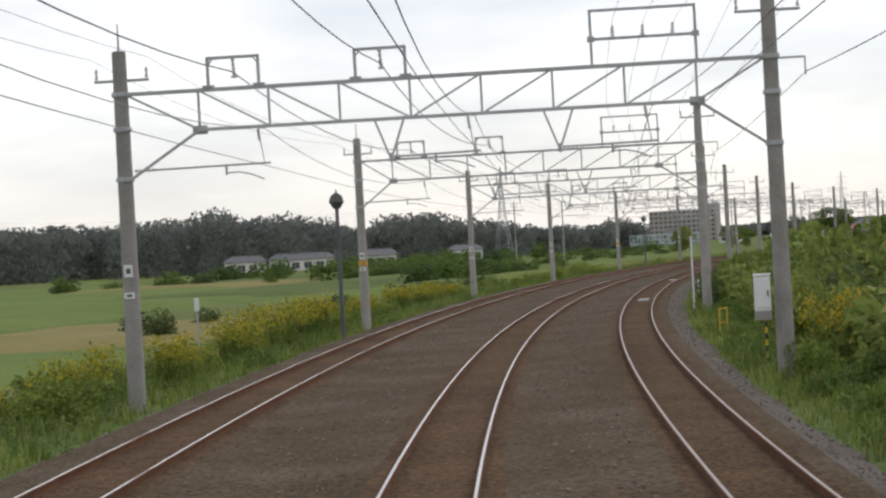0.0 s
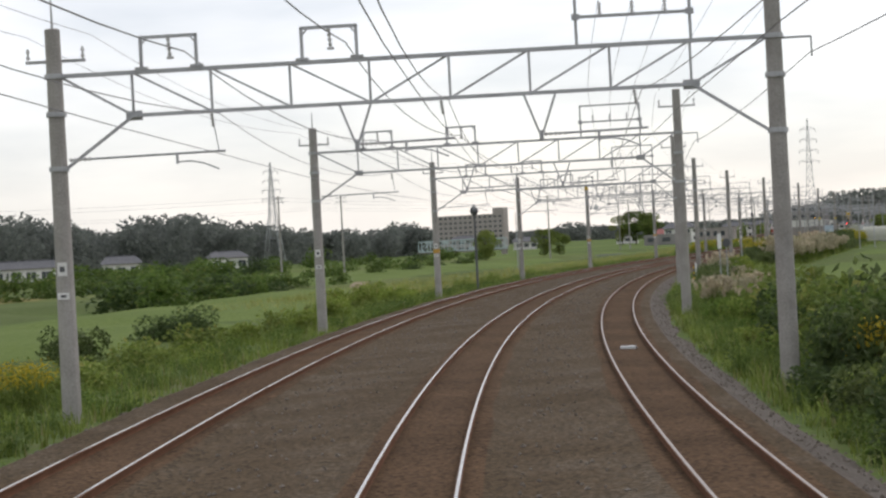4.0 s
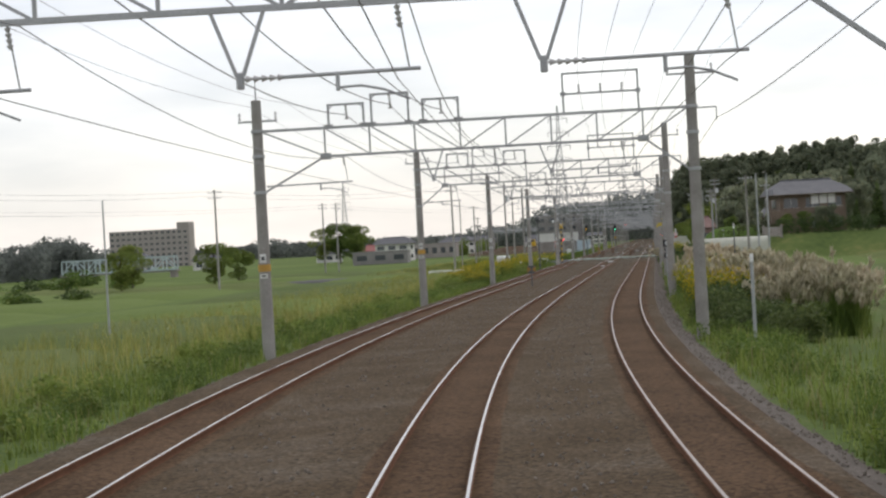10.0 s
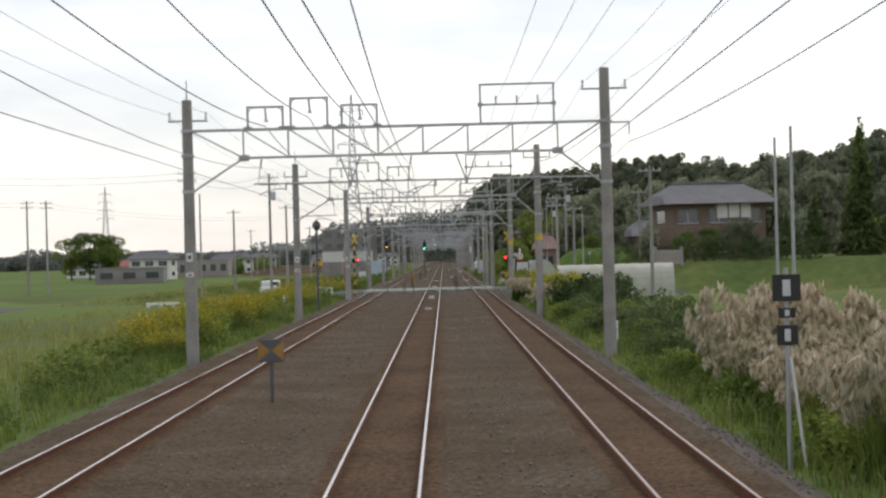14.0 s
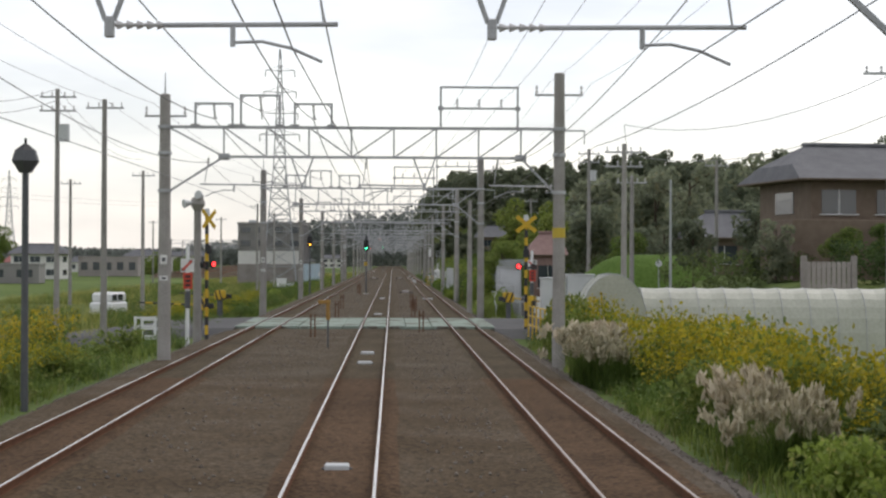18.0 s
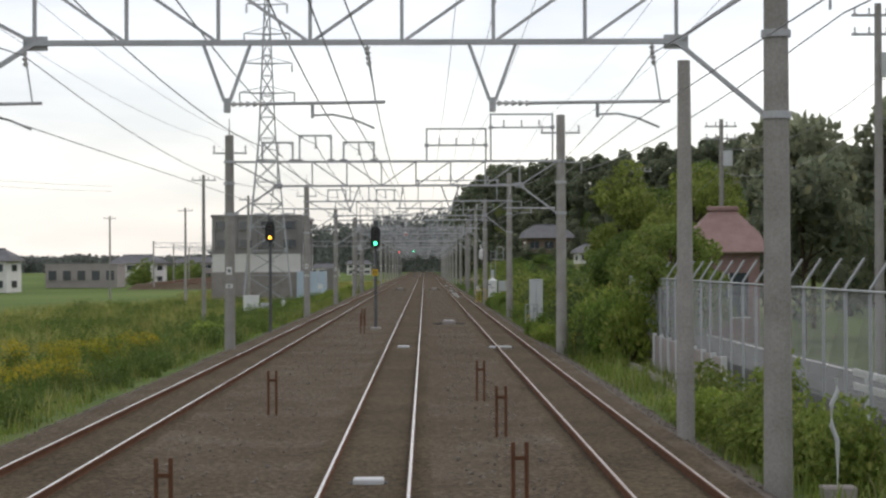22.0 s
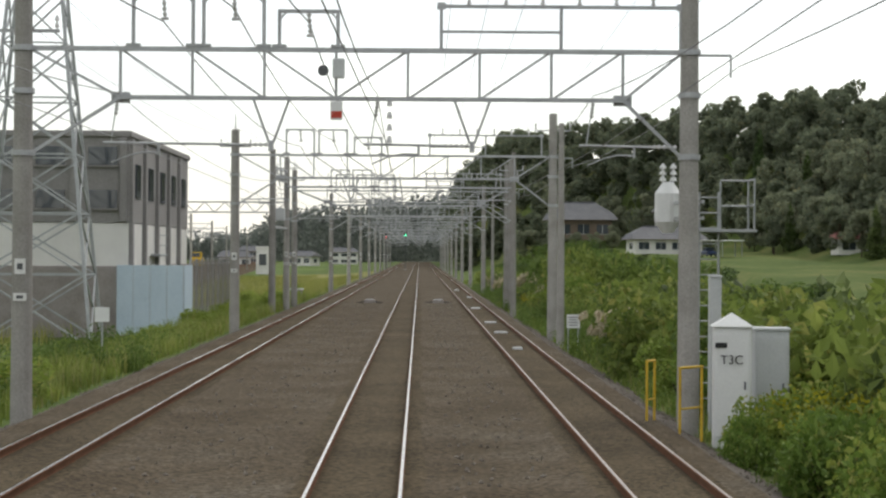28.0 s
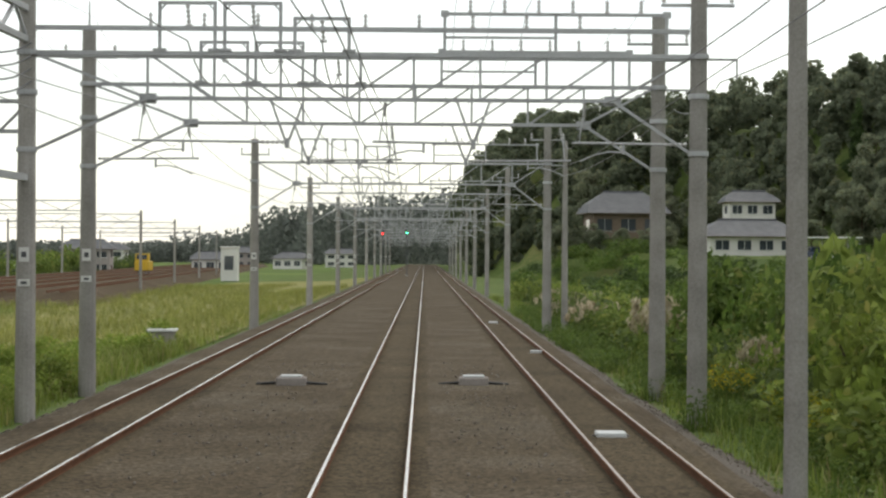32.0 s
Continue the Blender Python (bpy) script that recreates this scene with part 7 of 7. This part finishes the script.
for i, (s, lat, w, h, wm, rm) in enumerate(((880, -110, 9, 3.0, M_PLASTER, M_TILE), (760, -70, 10, 5.2, M_PLASTER, M_TILE), (820, -84, 9, 3.4, M_BEIGE, M_ROOFRED), (900, -66, 11, 5.0, M_PLASTER, M_TILE), (980, -96, 9, 3.2, M_PLASTER, M_TILE),
                                            (1050, -70, 10, 5.4, M_BEIGE, M_TILE), (1120, -52, 9, 3.2, M_PLASTER, M_TILE), (1180, -88, 12, 5.6, M_PLASTER, M_TILE), (1240, -40, 10, 3.4, M_PLASTER, M_TILE), (1300, -62, 12, 5.2, M_BEIGE, M_TILE),
                                            (820, -140, 9, 3.2, M_PLASTER, M_TILE), (860, -175, 10, 5.0, M_BEIGE, M_TILE), (780, -190, 9, 3.0, M_PLASTER, M_TILE), (1350, -30, 11, 5.0, M_PLASTER, M_TILE))):
    house("house", "distant house with pale walls beyond the fields", stand(s, lat, FIELD_Z, rnd.uniform(-25, 25)), w, 7.0, h, 1.8, wm, rm, 0.6, 2 if h > 4 else 1, 0.3, 3)


for x_, y_, w_ in ((-54, 487, 9), (-44, 492, 7), (-37, 488, 10), (-20, 495, 8), (2, 560, 9)):
    house("house", "small pale house at the foot of a wooded ridge", pose(x_, y_, FIELD_Z, 0, 0, rnd.uniform(-20, 20)), w_, 6.0, 3.4, 1.5, M_PLASTER, M_TILE, 0.4, 1, 0.25, 3)


def block(name, label, m, w, d, h, floors, bays, wall, low=None, low_h=0):
    """A flat-roofed building with rows of windows."""
    t = thing(name, label, "building", m)
    part("wall", boxed((0, 0, (h + low_h) / 2), (w, d, h - low_h), 0.03), wall, t)
    if low:
        part("base_wall", boxed((0, 0, low_h / 2), (w * 0.995, d * 0.995, low_h), 0.02), low, t)
    part("parapet", boxed((0, 0, h + 0.12), (w + 0.25, d + 0.25, 0.3), 0.04), wall, t)
    for f in range(floors):
        z = low_h + (h - low_h) * (f + 0.55) / floors
        for k in range(bays):
            x = w * ((k + 0.5) / bays - 0.5)
            p = part("window", boxed((x, -d / 2 - 0.02, z), (w / bays * 0.55, 0.08, (h - low_h) / floors * 0.42)), M_GLASS, t)
            part("sill", boxed((x, -d / 2 - 0.08, z - (h - low_h) / floors * 0.24), (w / bays * 0.62, 0.16, 0.08)), wall, p)
    return t


apt = block("apartment_building", "long pinkish-grey apartment block far across the fields", stand(1285, -282, -2, 0), 46, 14, 22, 7, 14, M_BEIGE)
part("stair_tower", boxed((20, 0, 13.0), (7, 13, 26), 0.05), M_BEIGE, apt)
yb = block("yard_building", "boxy grey railway yard building with a white lower wall", stand(671.5, -17.55, FIELD_Z, 0), 9.7, 22.5, 9.4, 2, 4, M_GREYWALL, M_PLASTER, 5.4)
part("dado", boxed((0, -0.02, 1.7), (9.78, 22.6, 3.4), 0.02), M_WALLCON, yb, "grey concrete lower wall")
for k in range(5):
    part("window", boxed((4.88, -8.6 + 4.4 * k, 7.4), (0.08, 1.5, 1.6)), M_GLASS, yb)
    part("pilaster", boxed((4.92, -10.9 + 4.4 * k, 4.7), (0.2, 0.45, 9.2), 0.02), M_GREYWALL, yb)
    part("pilaster", boxed((-4.6 + 2.3 * k, -11.32, 7.4), (0.3, 0.2, 3.9), 0.02), M_GREYWALL, yb)
part("side_stair", boxed((5.15, -3.0, 3.9), (0.5, 2.6, 0.12), 0.02), M_GALV, yb)
for z in (4.4, 4.9):
    part("stair_rail", barred((5.38, -4.3, z), (5.38, -1.7, z), 0.05), M_GALV, yb)
for k in range(3):
    part("roof_unit", boxed((-3.0 + 2.6 * k, -6.0 + 4 * k, 9.75), (1.2, 1.0, 0.7), 0.04), M_CABINET, yb)
block("warehouse", "long low pale warehouse beyond the field", stand(690, -64, FIELD_Z, 3), 14, 8, 3.0, 1, 3, M_GREYWALL)
block("warehouse", "pale yard shed beside the sidings", stand(830, -66, FIELD_Z, 0), 14, 10, 4.4, 1, 5, M_BEIGE)
hd_ = thing("blue_hoarding", "pale blue panel hoarding beside the yard building", "hoarding", stand(659.5, -11.6, -0.9, 0))
for k in range(4):
    part("panel", boxed((-1.15 + 0.77 * k, 0, 1.6), (0.75, 0.05, 3.2), 0.01), M_PALEBLUE, hd_)
part("panel", boxed((1.58, 1.5, 1.6), (0.05, 3.0, 3.2), 0.01), M_PALEBLUE, hd_)
yfn = thing("yard_fence", "tall grey slatted steel fence along the yard", "fence", stand(664.0, -10.3, -0.85))
for k in range(9):
    part("post", boxed((0, 2.6 * k, 1.7), (0.1, 0.1, 3.5), 0.01), M_GALV, yfn)
for z in (0.6, 3.2):
    part("rail", boxed((0.04, 10.4, z), (0.04, 20.8, 0.07), 0.005), M_GALV, yfn)
bm = bmesh.new()
for k in range(60):
    box(bm, (0.07, 0.15 + 0.345 * k, 1.85), (0.02, 0.06, 3.1))
tagged(part("slats", bm, M_CONCRETE, yfn), kind="stuff")
ap_ = thing("yard_mast", "stout concrete mast with a steel beam to the next portal", "mast", stand(676.5, -7.3))
part("post", rodded((0, 0, -1.2), (0, 0, 8.6), 0.2, 0.16, 14), M_CONCRETE, ap_)
for dz in (7.05, 7.65):
    part("beam", barred((0, 0, dz), (0.3, 7.0, dz), 0.12), M_STEEL, ap_)
bm = bmesh.new()
for k in range(7):
    bar(bm, (0.3 * k / 7, k, 7.05 if k % 2 else 7.65), (0.3 * (k + 1) / 7, k + 1, 7.65 if k % 2 else 7.05), 0.06)
tagged(part("lacing", bm, M_STEEL, ap_), kind="stuff")
part("switch_box", boxed((0.35, 1.0, 5.05), (0.55, 0.45, 0.7), 0.03), M_CABINET, ap_)
part("rail", barred((0, 0, 4.35), (0.3, 7.0, 4.35), 0.13), M_STEEL, ap_)
for k in range(4):
    v, f = tube([Vector((0.04 * j, 0.7 * j, 7.0 - 0.25 * k - 0.5 * (1 - (j / 5 - 1) ** 2))) for j in range(11)], 0.018, 5)
    o = new("cable", mesh_of("cable", v, f, M_DARKSTEEL))
    o.parent = ap_

# pale truss bridge far across the fields
br = thing("truss_bridge", "pale blue-green steel truss bridge far across the fields", "bridge", stand(640, -118, 0, 5))
for z in (0.6, 3.6):
    for y in (-2.5, 2.5):
        part("chord", barred((-13, y, z), (13, y, z), 0.35), M_BRIDGE, br)
for k in range(11):
    x = -13 + 2.6 * k
    for y in (-2.5, 2.5):
        part("vertical", barred((x, y, 0.6), (x, y, 3.6), 0.25), M_BRIDGE, br)
        if k < 10:
            part("diagonal", barred((x, y, 3.6 if k % 2 else 0.6), (x + 2.6, y, 0.6 if k % 2 else 3.6), 0.2), M_BRIDGE, br)
part("deck", boxed((0, 0, 0.3), (27, 5, 0.4), 0.03), M_WALLCON, br)
for x in (-12.5, 12.5):
    part("pier", boxed((x, 0, -1.0), (1.2, 4.5, 2.6), 0.05), M_WALLCON, br)


# ---- lattice towers ----
def pylon(s, lat, height, base_w, label, waist=0.55, arms=4):
    t = thing("pylon", label, "pylon", stand(s, lat, FIELD_Z, 4), "pylons")
    def half(z):
        u = z / height
        return base_w / 2 * ((1 - u / waist) * 0.72 + 0.28 if u < waist else 0.28 * (1 - (u - waist) / (1 - waist)) + 0.035)
    levels = [height * (i / 15) ** 0.9 for i in range(16)]
    for sx in (-1, 1):
        for sy in (-1, 1):
            v, f = tube([Vector((sx * half(z), sy * half(z), z)) for z in levels], 0.1, 4)
            lg_ = new("leg", mesh_of("leg", v, f, M_GALV))
            lg_.parent = t
    for ax in range(4):
        bm = bmesh.new()
        for z0, z1 in zip(levels, levels[1:]):
            a, b = half(z0), half(z1)
            c = [((-a, -a, z0), (a, -a, z0), (b, -b, z1), (-b, -b, z1)), ((a, -a, z0), (a, a, z0), (b, b, z1), (b, -b, z1)), ((a, a, z0), (-a, a, z0), (-b, b, z1), (b, b, z1)), ((-a, a, z0), (-a, -a, z0), (-b, -b, z1), (-b, b, z1))][ax]
            bar(bm, c[0], c[2], 0.075)
            bar(bm, c[1], c[3], 0.075)
            bar(bm, c[2], c[3], 0.07)
        tagged(part("bracing", bm, M_GALV, t), kind="stuff")
    for k in range(arms):
        z = height * (0.64 + 0.09 * k)
        for sx in (-1, 1):
            L = 2.9 - 0.25 * k
            bm = bmesh.new()
            bar(bm, (0, -half(z), z), (sx * L, 0, z + 0.1), 0.09)
            bar(bm, (0, half(z), z), (sx * L, 0, z + 0.1), 0.09)
            bar(bm, (0, 0, z + 0.8), (sx * L, 0, z + 0.1), 0.07)
            a = part("arm", bm, M_GALV, t)
            bm = bmesh.new()
            insulator(bm, (sx * L, 0, z + 0.1), (sx * L, 0, z - 0.9), 0.13, 6)
            part("insulator", bm, M_PORCELAIN, a)
    return t


pylon(655, -15.9, 35.0, 5.2, "tall grey lattice pylon with short arms beside the line")
pylon(605, -165, 30, 5.5, "distant grey lattice pylon across the fields")
pylon(980, -120, 32, 5.5, "distant grey lattice pylon across the fields")

# ---- the yard and its fittings ----
def siding_lat(near, s):
    """The sidings bear off to the left of the main line."""
    return near - 0.058 * (s - 870)


def yard(s):
    w = [wobble(s * 1.3, 60 + k) for k in range(3)]
    e, low = siding_lat(-31, s), -1.2 if s < 800 else 0.0
    return [(e - 26, FIELD_Z - 0.1), (e - 25 + w[1], low - 0.2), (e - 12, low - 0.15), (e - 0.8, low - 0.15), (e + 1.6 + 0.4 * w[0], FIELD_Z - 0.05)]


strip("yard_ballast", np.arange(795, 1400, 9.0), yard, [M_BALLAST], [0] * 4, "brown ballast of the sidings beside the main line", "ballast")
for lat in (-33.0, -37.2, -41.5, -46.0, -51.0):
    tr_ = thing("siding_track", "dark siding track in the yard", "railway track", kind="structure", group="sidings")
    for sg in (-0.53, 0.53):
        st_ = np.arange(800, 1390, 20.0)
        vs = [at(s, siding_lat(lat, s) + sg + dx, z) for s in st_ for dx, z in ((-0.035, -0.2), (-0.035, -0.01), (0.035, -0.01), (0.035, -0.2))]
        fs = [(4 * i + k, 4 * i + k + 4, 4 * i + k + 5, 4 * i + k + 1) for i in range(len(st_) - 1) for k in range(3)]
        o = new("rail", mesh_of("rail", vs, fs, M_RAILSIDE))
        o.parent = tr_
for s in (800, 850, 900, 955, 1010):
    yp = thing("yard_gantry", "grey steel gantry over the sidings", "gantry", stand(s, siding_lat(-41.5, s)), "yard gantries")
    for x in (-11, 11):
        part("post", rodded((x, 0, -1.2), (x, 0, 7.6), 0.17, 0.14, 10), M_CONCRETE, yp)
    for z in (6.4, 7.2):
        part("chord", barred((-11, 0, z), (11, 0, z), 0.10), M_STEEL, yp)
    for k in range(12):
        x = -11 + 22 * k / 12
        part("web", barred((x, 0, 6.4 if k % 2 else 7.2), (x + 22 / 12, 0, 7.2 if k % 2 else 6.4), 0.06), M_STEEL, yp)

yg = thing("yard_gantry", "long lattice beam from a line post over the yard", "gantry", stand(684.2, -7.1))
for z in (5.3, 5.9):
    part("chord", barred((0, 0, z), (-14.5, 1.5, z), 0.08), M_STEEL, yg)
for k in range(24):
    x0, x1 = -14.5 * k / 24, -14.5 * (k + 1) / 24
    part("web", barred((x0, -x0 * 0.1034, 5.3 if k % 2 else 5.9), (x1, -x1 * 0.1034, 5.9 if k % 2 else 5.3), 0.05), M_STEEL, yg)
part("post", rodded((-14.5, 1.5, -1.3), (-14.5, 1.5, 8.0), 0.18, 0.15, 12), M_CONCRETE, yg)
block("lineside_hut", "small white flat-roofed hut beside the sidings", stand(950, -30.0, FIELD_Z, 0), 2.6, 3.0, 5.2, 1, 1, M_PLASTER)
dg = thing("yard_machine", "yellow rail-mounted maintenance machine in the sidings", "machine", stand(930, siding_lat(-37.2, 930)))
part("body", boxed((0, 0, 1.3), (2.0, 5.0, 1.4), 0.08), M_YELLOW, dg)
part("cab", boxed((0, -1.2, 2.5), (1.9, 1.9, 1.2), 0.08), M_YELLOW, dg)
part("window", boxed((0, -2.17, 2.6), (1.5, 0.04, 0.7), 0.01), M_GLASS, dg)
for y in (-1.6, 1.6):
    for x in (-0.55, 0.55):
        part("wheel", rodded((x - 0.06, y, 0.35), (x + 0.06, y, 0.35), 0.36, None, 14), M_DARKSTEEL, dg)
for _ in range(70):
    s_, k_ = rnd.uniform(880, 1150), rnd.uniform(1.6, 3.4)
    lat_ = siding_lat(rnd.choice((-59, -64, -72)), s_) + rnd.gauss(0, 3)
    JOINED.setdefault("yard_thicket", []).append((rnd.choice(SMALLS), stand(s_, lat_, FIELD_Z - 0.1, rnd.uniform(0, 360)) @ Matrix.Diagonal((k_ * 1.2, k_ * 1.2, k_ * rnd.uniform(0.7, 1.3), 1))))
join_plants("yard_thicket", "green bushes and small trees behind the sidings", "thicket")

# ---- hedge, mound, paddies, van ----
rngh = np.random.default_rng(9)
# raised ground under the old farmhouse
gv, gf = [], []
g_s, g_l = np.arange(450, 531, 4.0), np.arange(14.0, 66.0, 2.6)
for s in g_s:
    for lat in g_l:
        u = min(1.0, max(0.0, (s - 452) / 7)) * min(1.0, max(0.0, (528 - s) / 8)) * min(1.0, max(0.0, (lat - 15) / 5))
        gv.append(at(s, lat, FIELD_Z - 0.12 + 3.2 * u * u * (3 - 2 * u) + 0.08 * wobble(s, lat)))
nl = len(g_l)
for i in range(len(g_s) - 1):
    for k in range(nl - 1):
        q = i * nl + k
        gf.append((q, q + 1, q + nl + 1, q + nl))
tagged(new("garden_bank", mesh_of("garden_bank", gv, gf, M_HILL, None, True)), "raised grassy bank under an old farmhouse garden", "bank", kind="structure")
for s, l0, l1, h0, h1 in ((500, 14.0, 25.0, -0.8, 3.2), (459.5, 21.0, 34.0, 1.4, 3.8), (467.0, 16.2, 21.8, 0.0, 3.3), (463.5, 13.6, 16.6, -0.9, 3.2)):
    n = int((l1 - l0) * 620)
    p = np.stack([rngh.uniform(0, l1 - l0, n), rngh.normal(0, 0.42, n), rngh.uniform(h0, h1, n)], 1)
    v, f = leaf_cloud(rngh, [((x, y, z), (0.22, 0.22, 0.2)) for x, y, z in p[::8]], n, 0.15)
    hg = new("hedge", mesh_of("hedge", v, f, LEAF_DARK))
    hg.matrix_basis = stand(s, l0)
    tagged(hg, "trimmed dark green garden hedge", "hedge")
gg = thing("garden_gate", "beige boarded garden gate between two posts", "gate", stand(457.5, 20.4, 1.55, 3))
for x in (-1.15, 1.15):
    part("post", boxed((x, 0, 0.75), (0.25, 0.25, 1.7), 0.02), M_WALLCON, gg)
for k in range(9):
    part("slat", boxed((-0.92 + 0.23 * k, 0, 0.7), (0.19, 0.05, 1.25), 0.008), M_BEIGE, gg)
for z in (0.25, 1.15):
    part("rail", boxed((0, 0.04, z), (2.1, 0.05, 0.1), 0.008), M_BEIGE, gg)
for s, lat, sc, tl, kind in ((466.5, 19.8, 0.33, 1.0, 2), (464, 22.5, 0.34, 1.0, 1), (465, 25, 0.38, 0.9, 1), (466, 27.2, 0.36, 1.0, 2), (466, 29, 0.42, 0.9, 2), (465, 32, 0.4, 1.0, 3), (467, 35, 0.6, 1.0, 3), (470, 40, 0.9, 1.2, 3), (478, 17.5, 0.35, 1.0, 2), (484, 34, 0.7, 1.0, 2), (490, 30, 0.8, 1.0, 2), (494, 24, 0.5, 1.0, 2)):
    tree(rnd.choice((GREENS, VERGE_TREES, TREES, CONIFERS)[kind]), "trimmed dark garden tree beside an old farmhouse", stand(s, lat, 1.7, rnd.uniform(0, 360)), sc, tl, "garden trees")
for s, lat, sc in ((436, -60, 0.6), (452, -52, 0.66), (470, -68, 0.72), (480, -55, 0.66), (790, -86, 1.3), (796, -92, 1.4), (802, -98, 1.25), (808, -90, 1.3)):
    tree(rnd.choice(VERGE_TREES), "lone leafy tree standing in the fields", stand(s, lat, FIELD_Z - 0.15, rnd.uniform(0, 360)), sc * 1.25, 0.8, "field trees")
mv, mf = [], []
for i in range(13):
    for k in range(13):
        x, y = -5 + 10 * i / 12, -6 + 12 * k / 12
        r = min(1.0, math.hypot(x / 5, y / 6))
        mv.append((x, y, -0.5 + 3.6 * (1 - r ** 3.5) + 0.1 * noise.noise(Vector((x, y, 3)))))
for i in range(12):
    for k in range(12):
        a = i * 13 + k
        mf.append((a, a + 13, a + 14, a + 1))
mound = new("grass_mound", mesh_of("grass_mound", mv, mf, mat("mown_bright_grass", (0.070, 0.125, 0.024), (0.11, 0.175, 0.042), 0.95, 0, 0.5, 5, 1.0, 0.55, bump_d=0.15), None, True))
mound.matrix_basis = stand(490, 16.6, -0.6) @ Matrix.Diagonal((1.15, 0.9, 1.25, 1))
tagged(mound, "smooth bright green grass mound beside the lane", "mound")

PADDY = [mat("ripening_rice_%s" % k, a, b, 0.95, 0, 0.08, 3.0, 0.5, 0.5, bump_d=0.15) for k, a, b in (("green", (0.095, 0.138, 0.034), (0.142, 0.190, 0.056)), ("deep", (0.074, 0.104, 0.032), (0.110, 0.142, 0.048)),
                                                                                               ("straw", (0.16, 0.145, 0.050), (0.23, 0.20, 0.085)), ("olive", (0.092, 0.120, 0.036), (0.135, 0.162, 0.055)))]
rp = random.Random(4)
for side, s_list, l_list in ((-1, np.arange(20, 500, 34), ((15, 38), (39, 70), (71, 120), (121, 200), (201, 330))), (1, np.arange(150, 430, 38), ((13.5, 27), (28, 55), (56, 100)))):
    for s0 in s_list:
        for a, b in l_list:
            if side > 0 and (b > 60 and s0 > 330):
                continue
            m_ = rp.choices(PADDY, (5, 3, 0.7, 2) if side < 0 else (7, 2, 0.2, 1))[0]
            vs, fs = [], []
            ns, nl = 6, 5
            for i in range(ns + 1):
                for k in range(nl + 1):
                    s, l = s0 + 0.8 + (32.4 if side < 0 else 36.4) * i / ns, side * (a + (b - a) * k / nl)
                    edge = i in (0, ns) or k in (0, nl)
                    vs.append(at(s, l, -1.4 if edge else FIELD_Z + 0.42 + 0.05 * rp.random()))
            for i in range(ns):
                for k in range(nl):
                    q = i * (nl + 1) + k
                    fs.append((q, q + 1, q + nl + 2, q + nl + 1) if side > 0 else (q, q + nl + 1, q + nl + 2, q + 1))
            o = new("rice_paddy", mesh_of("rice_paddy", vs, fs, m_, None, True))
            tagged(o, "flat paddy of ripening rice between low bunds", "rice paddy", group="rice paddies", kind="structure")

van = thing("van", "small white van parked on a field lane", "van", stand(498, -17.8, -1.05, 78))
part("body", boxed((0, 0, 0.75), (3.3, 1.45, 0.75), 0.12), M_CABWHITE, van)
part("cabin", boxed((0.1, 0, 1.42), (2.9, 1.35, 0.65), 0.14), M_CABWHITE, van)
for x in (-0.75, 0.35):
    part("window", boxed((x, -0.69, 1.42), (0.9, 0.03, 0.4), 0.01), M_GLASS, van)
    part("window", boxed((x, 0.69, 1.42), (0.9, 0.03, 0.4), 0.01), M_GLASS, van)
part("windscreen", boxed((1.56, 0, 1.42), (0.03, 1.15, 0.42), 0.01), M_GLASS, van)
for x in (-1.1, 1.1):
    for y in (-0.68, 0.68):
        w_ = part("wheel", rodded((x, y - 0.08, 0.28), (x, y + 0.08, 0.28), 0.28, None, 16), M_BLACK, van)
        part("rim", rodded((x, y - 0.09, 0.28), (x, y + 0.09, 0.28), 0.15, None, 12), M_CABINET, w_)
lg = thing("white_parapet", "low white concrete parapet of a field lane", "parapet", stand(446, -21.0, FIELD_Z, 4))
for k in range(5):
    part("post", boxed((-2.0 + k, 0, 0.4), (0.22, 0.24, 0.86), 0.02), M_CABWHITE, lg)
part("rail", boxed((0, 0, 0.72), (4.3, 0.18, 0.22), 0.02), M_CABWHITE, lg)
part("kerb", boxed((0, 0, 0.1), (4.3, 0.3, 0.24), 0.02), M_WALLCON, lg)

# carport with a car before the white house
cp = thing("carport", "flat white-roofed carport on thin posts", "carport", stand(862, 46, hill_z(862, 46) - 0.05, 4))
part("roof", boxed((0, 0, 2.45), (7.0, 5.0, 0.16), 0.03), M_CABWHITE, cp)
for x in (-3.2, 0.2, 3.2):
    for y in (-2.2, 2.2):
        part("post", boxed((x, y, 1.2), (0.12, 0.12, 2.5), 0.01), M_GALV, cp)
car = thing("car", "small dark blue car parked under a carport", "car", stand(861, 44.5, hill_z(861, 44.5), 10))
M_BLUE = mat("dark_blue_car_paint", (0.03, 0.05, 0.12), (0.025, 0.04, 0.10), 0.3, 0.1, 2, 20, 0.0)
part("body", boxed((0, 0, 0.58), (1.5, 3.3, 0.6), 0.12), M_BLUE, car)
part("cabin", boxed((0, 0.2, 1.12), (1.35, 1.9, 0.55), 0.16), M_BLUE, car)
part("rear_window", boxed((0, -0.77, 1.14), (1.1, 0.03, 0.34), 0.01), M_GLASS, car)
for sx in (-0.69, 0.69):
    part("window", boxed((sx, 0.2, 1.16), (0.03, 1.4, 0.32), 0.01), M_GLASS, car)
    for y in (-1.05, 1.05):
        w_ = part("wheel", rodded((sx - 0.08, y, 0.3), (sx + 0.08, y, 0.3), 0.29, None, 14), M_BLACK, car)
        part("rim", rodded((sx - 0.09, y, 0.3), (sx + 0.09, y, 0.3), 0.16, None, 10), M_CABINET, w_)
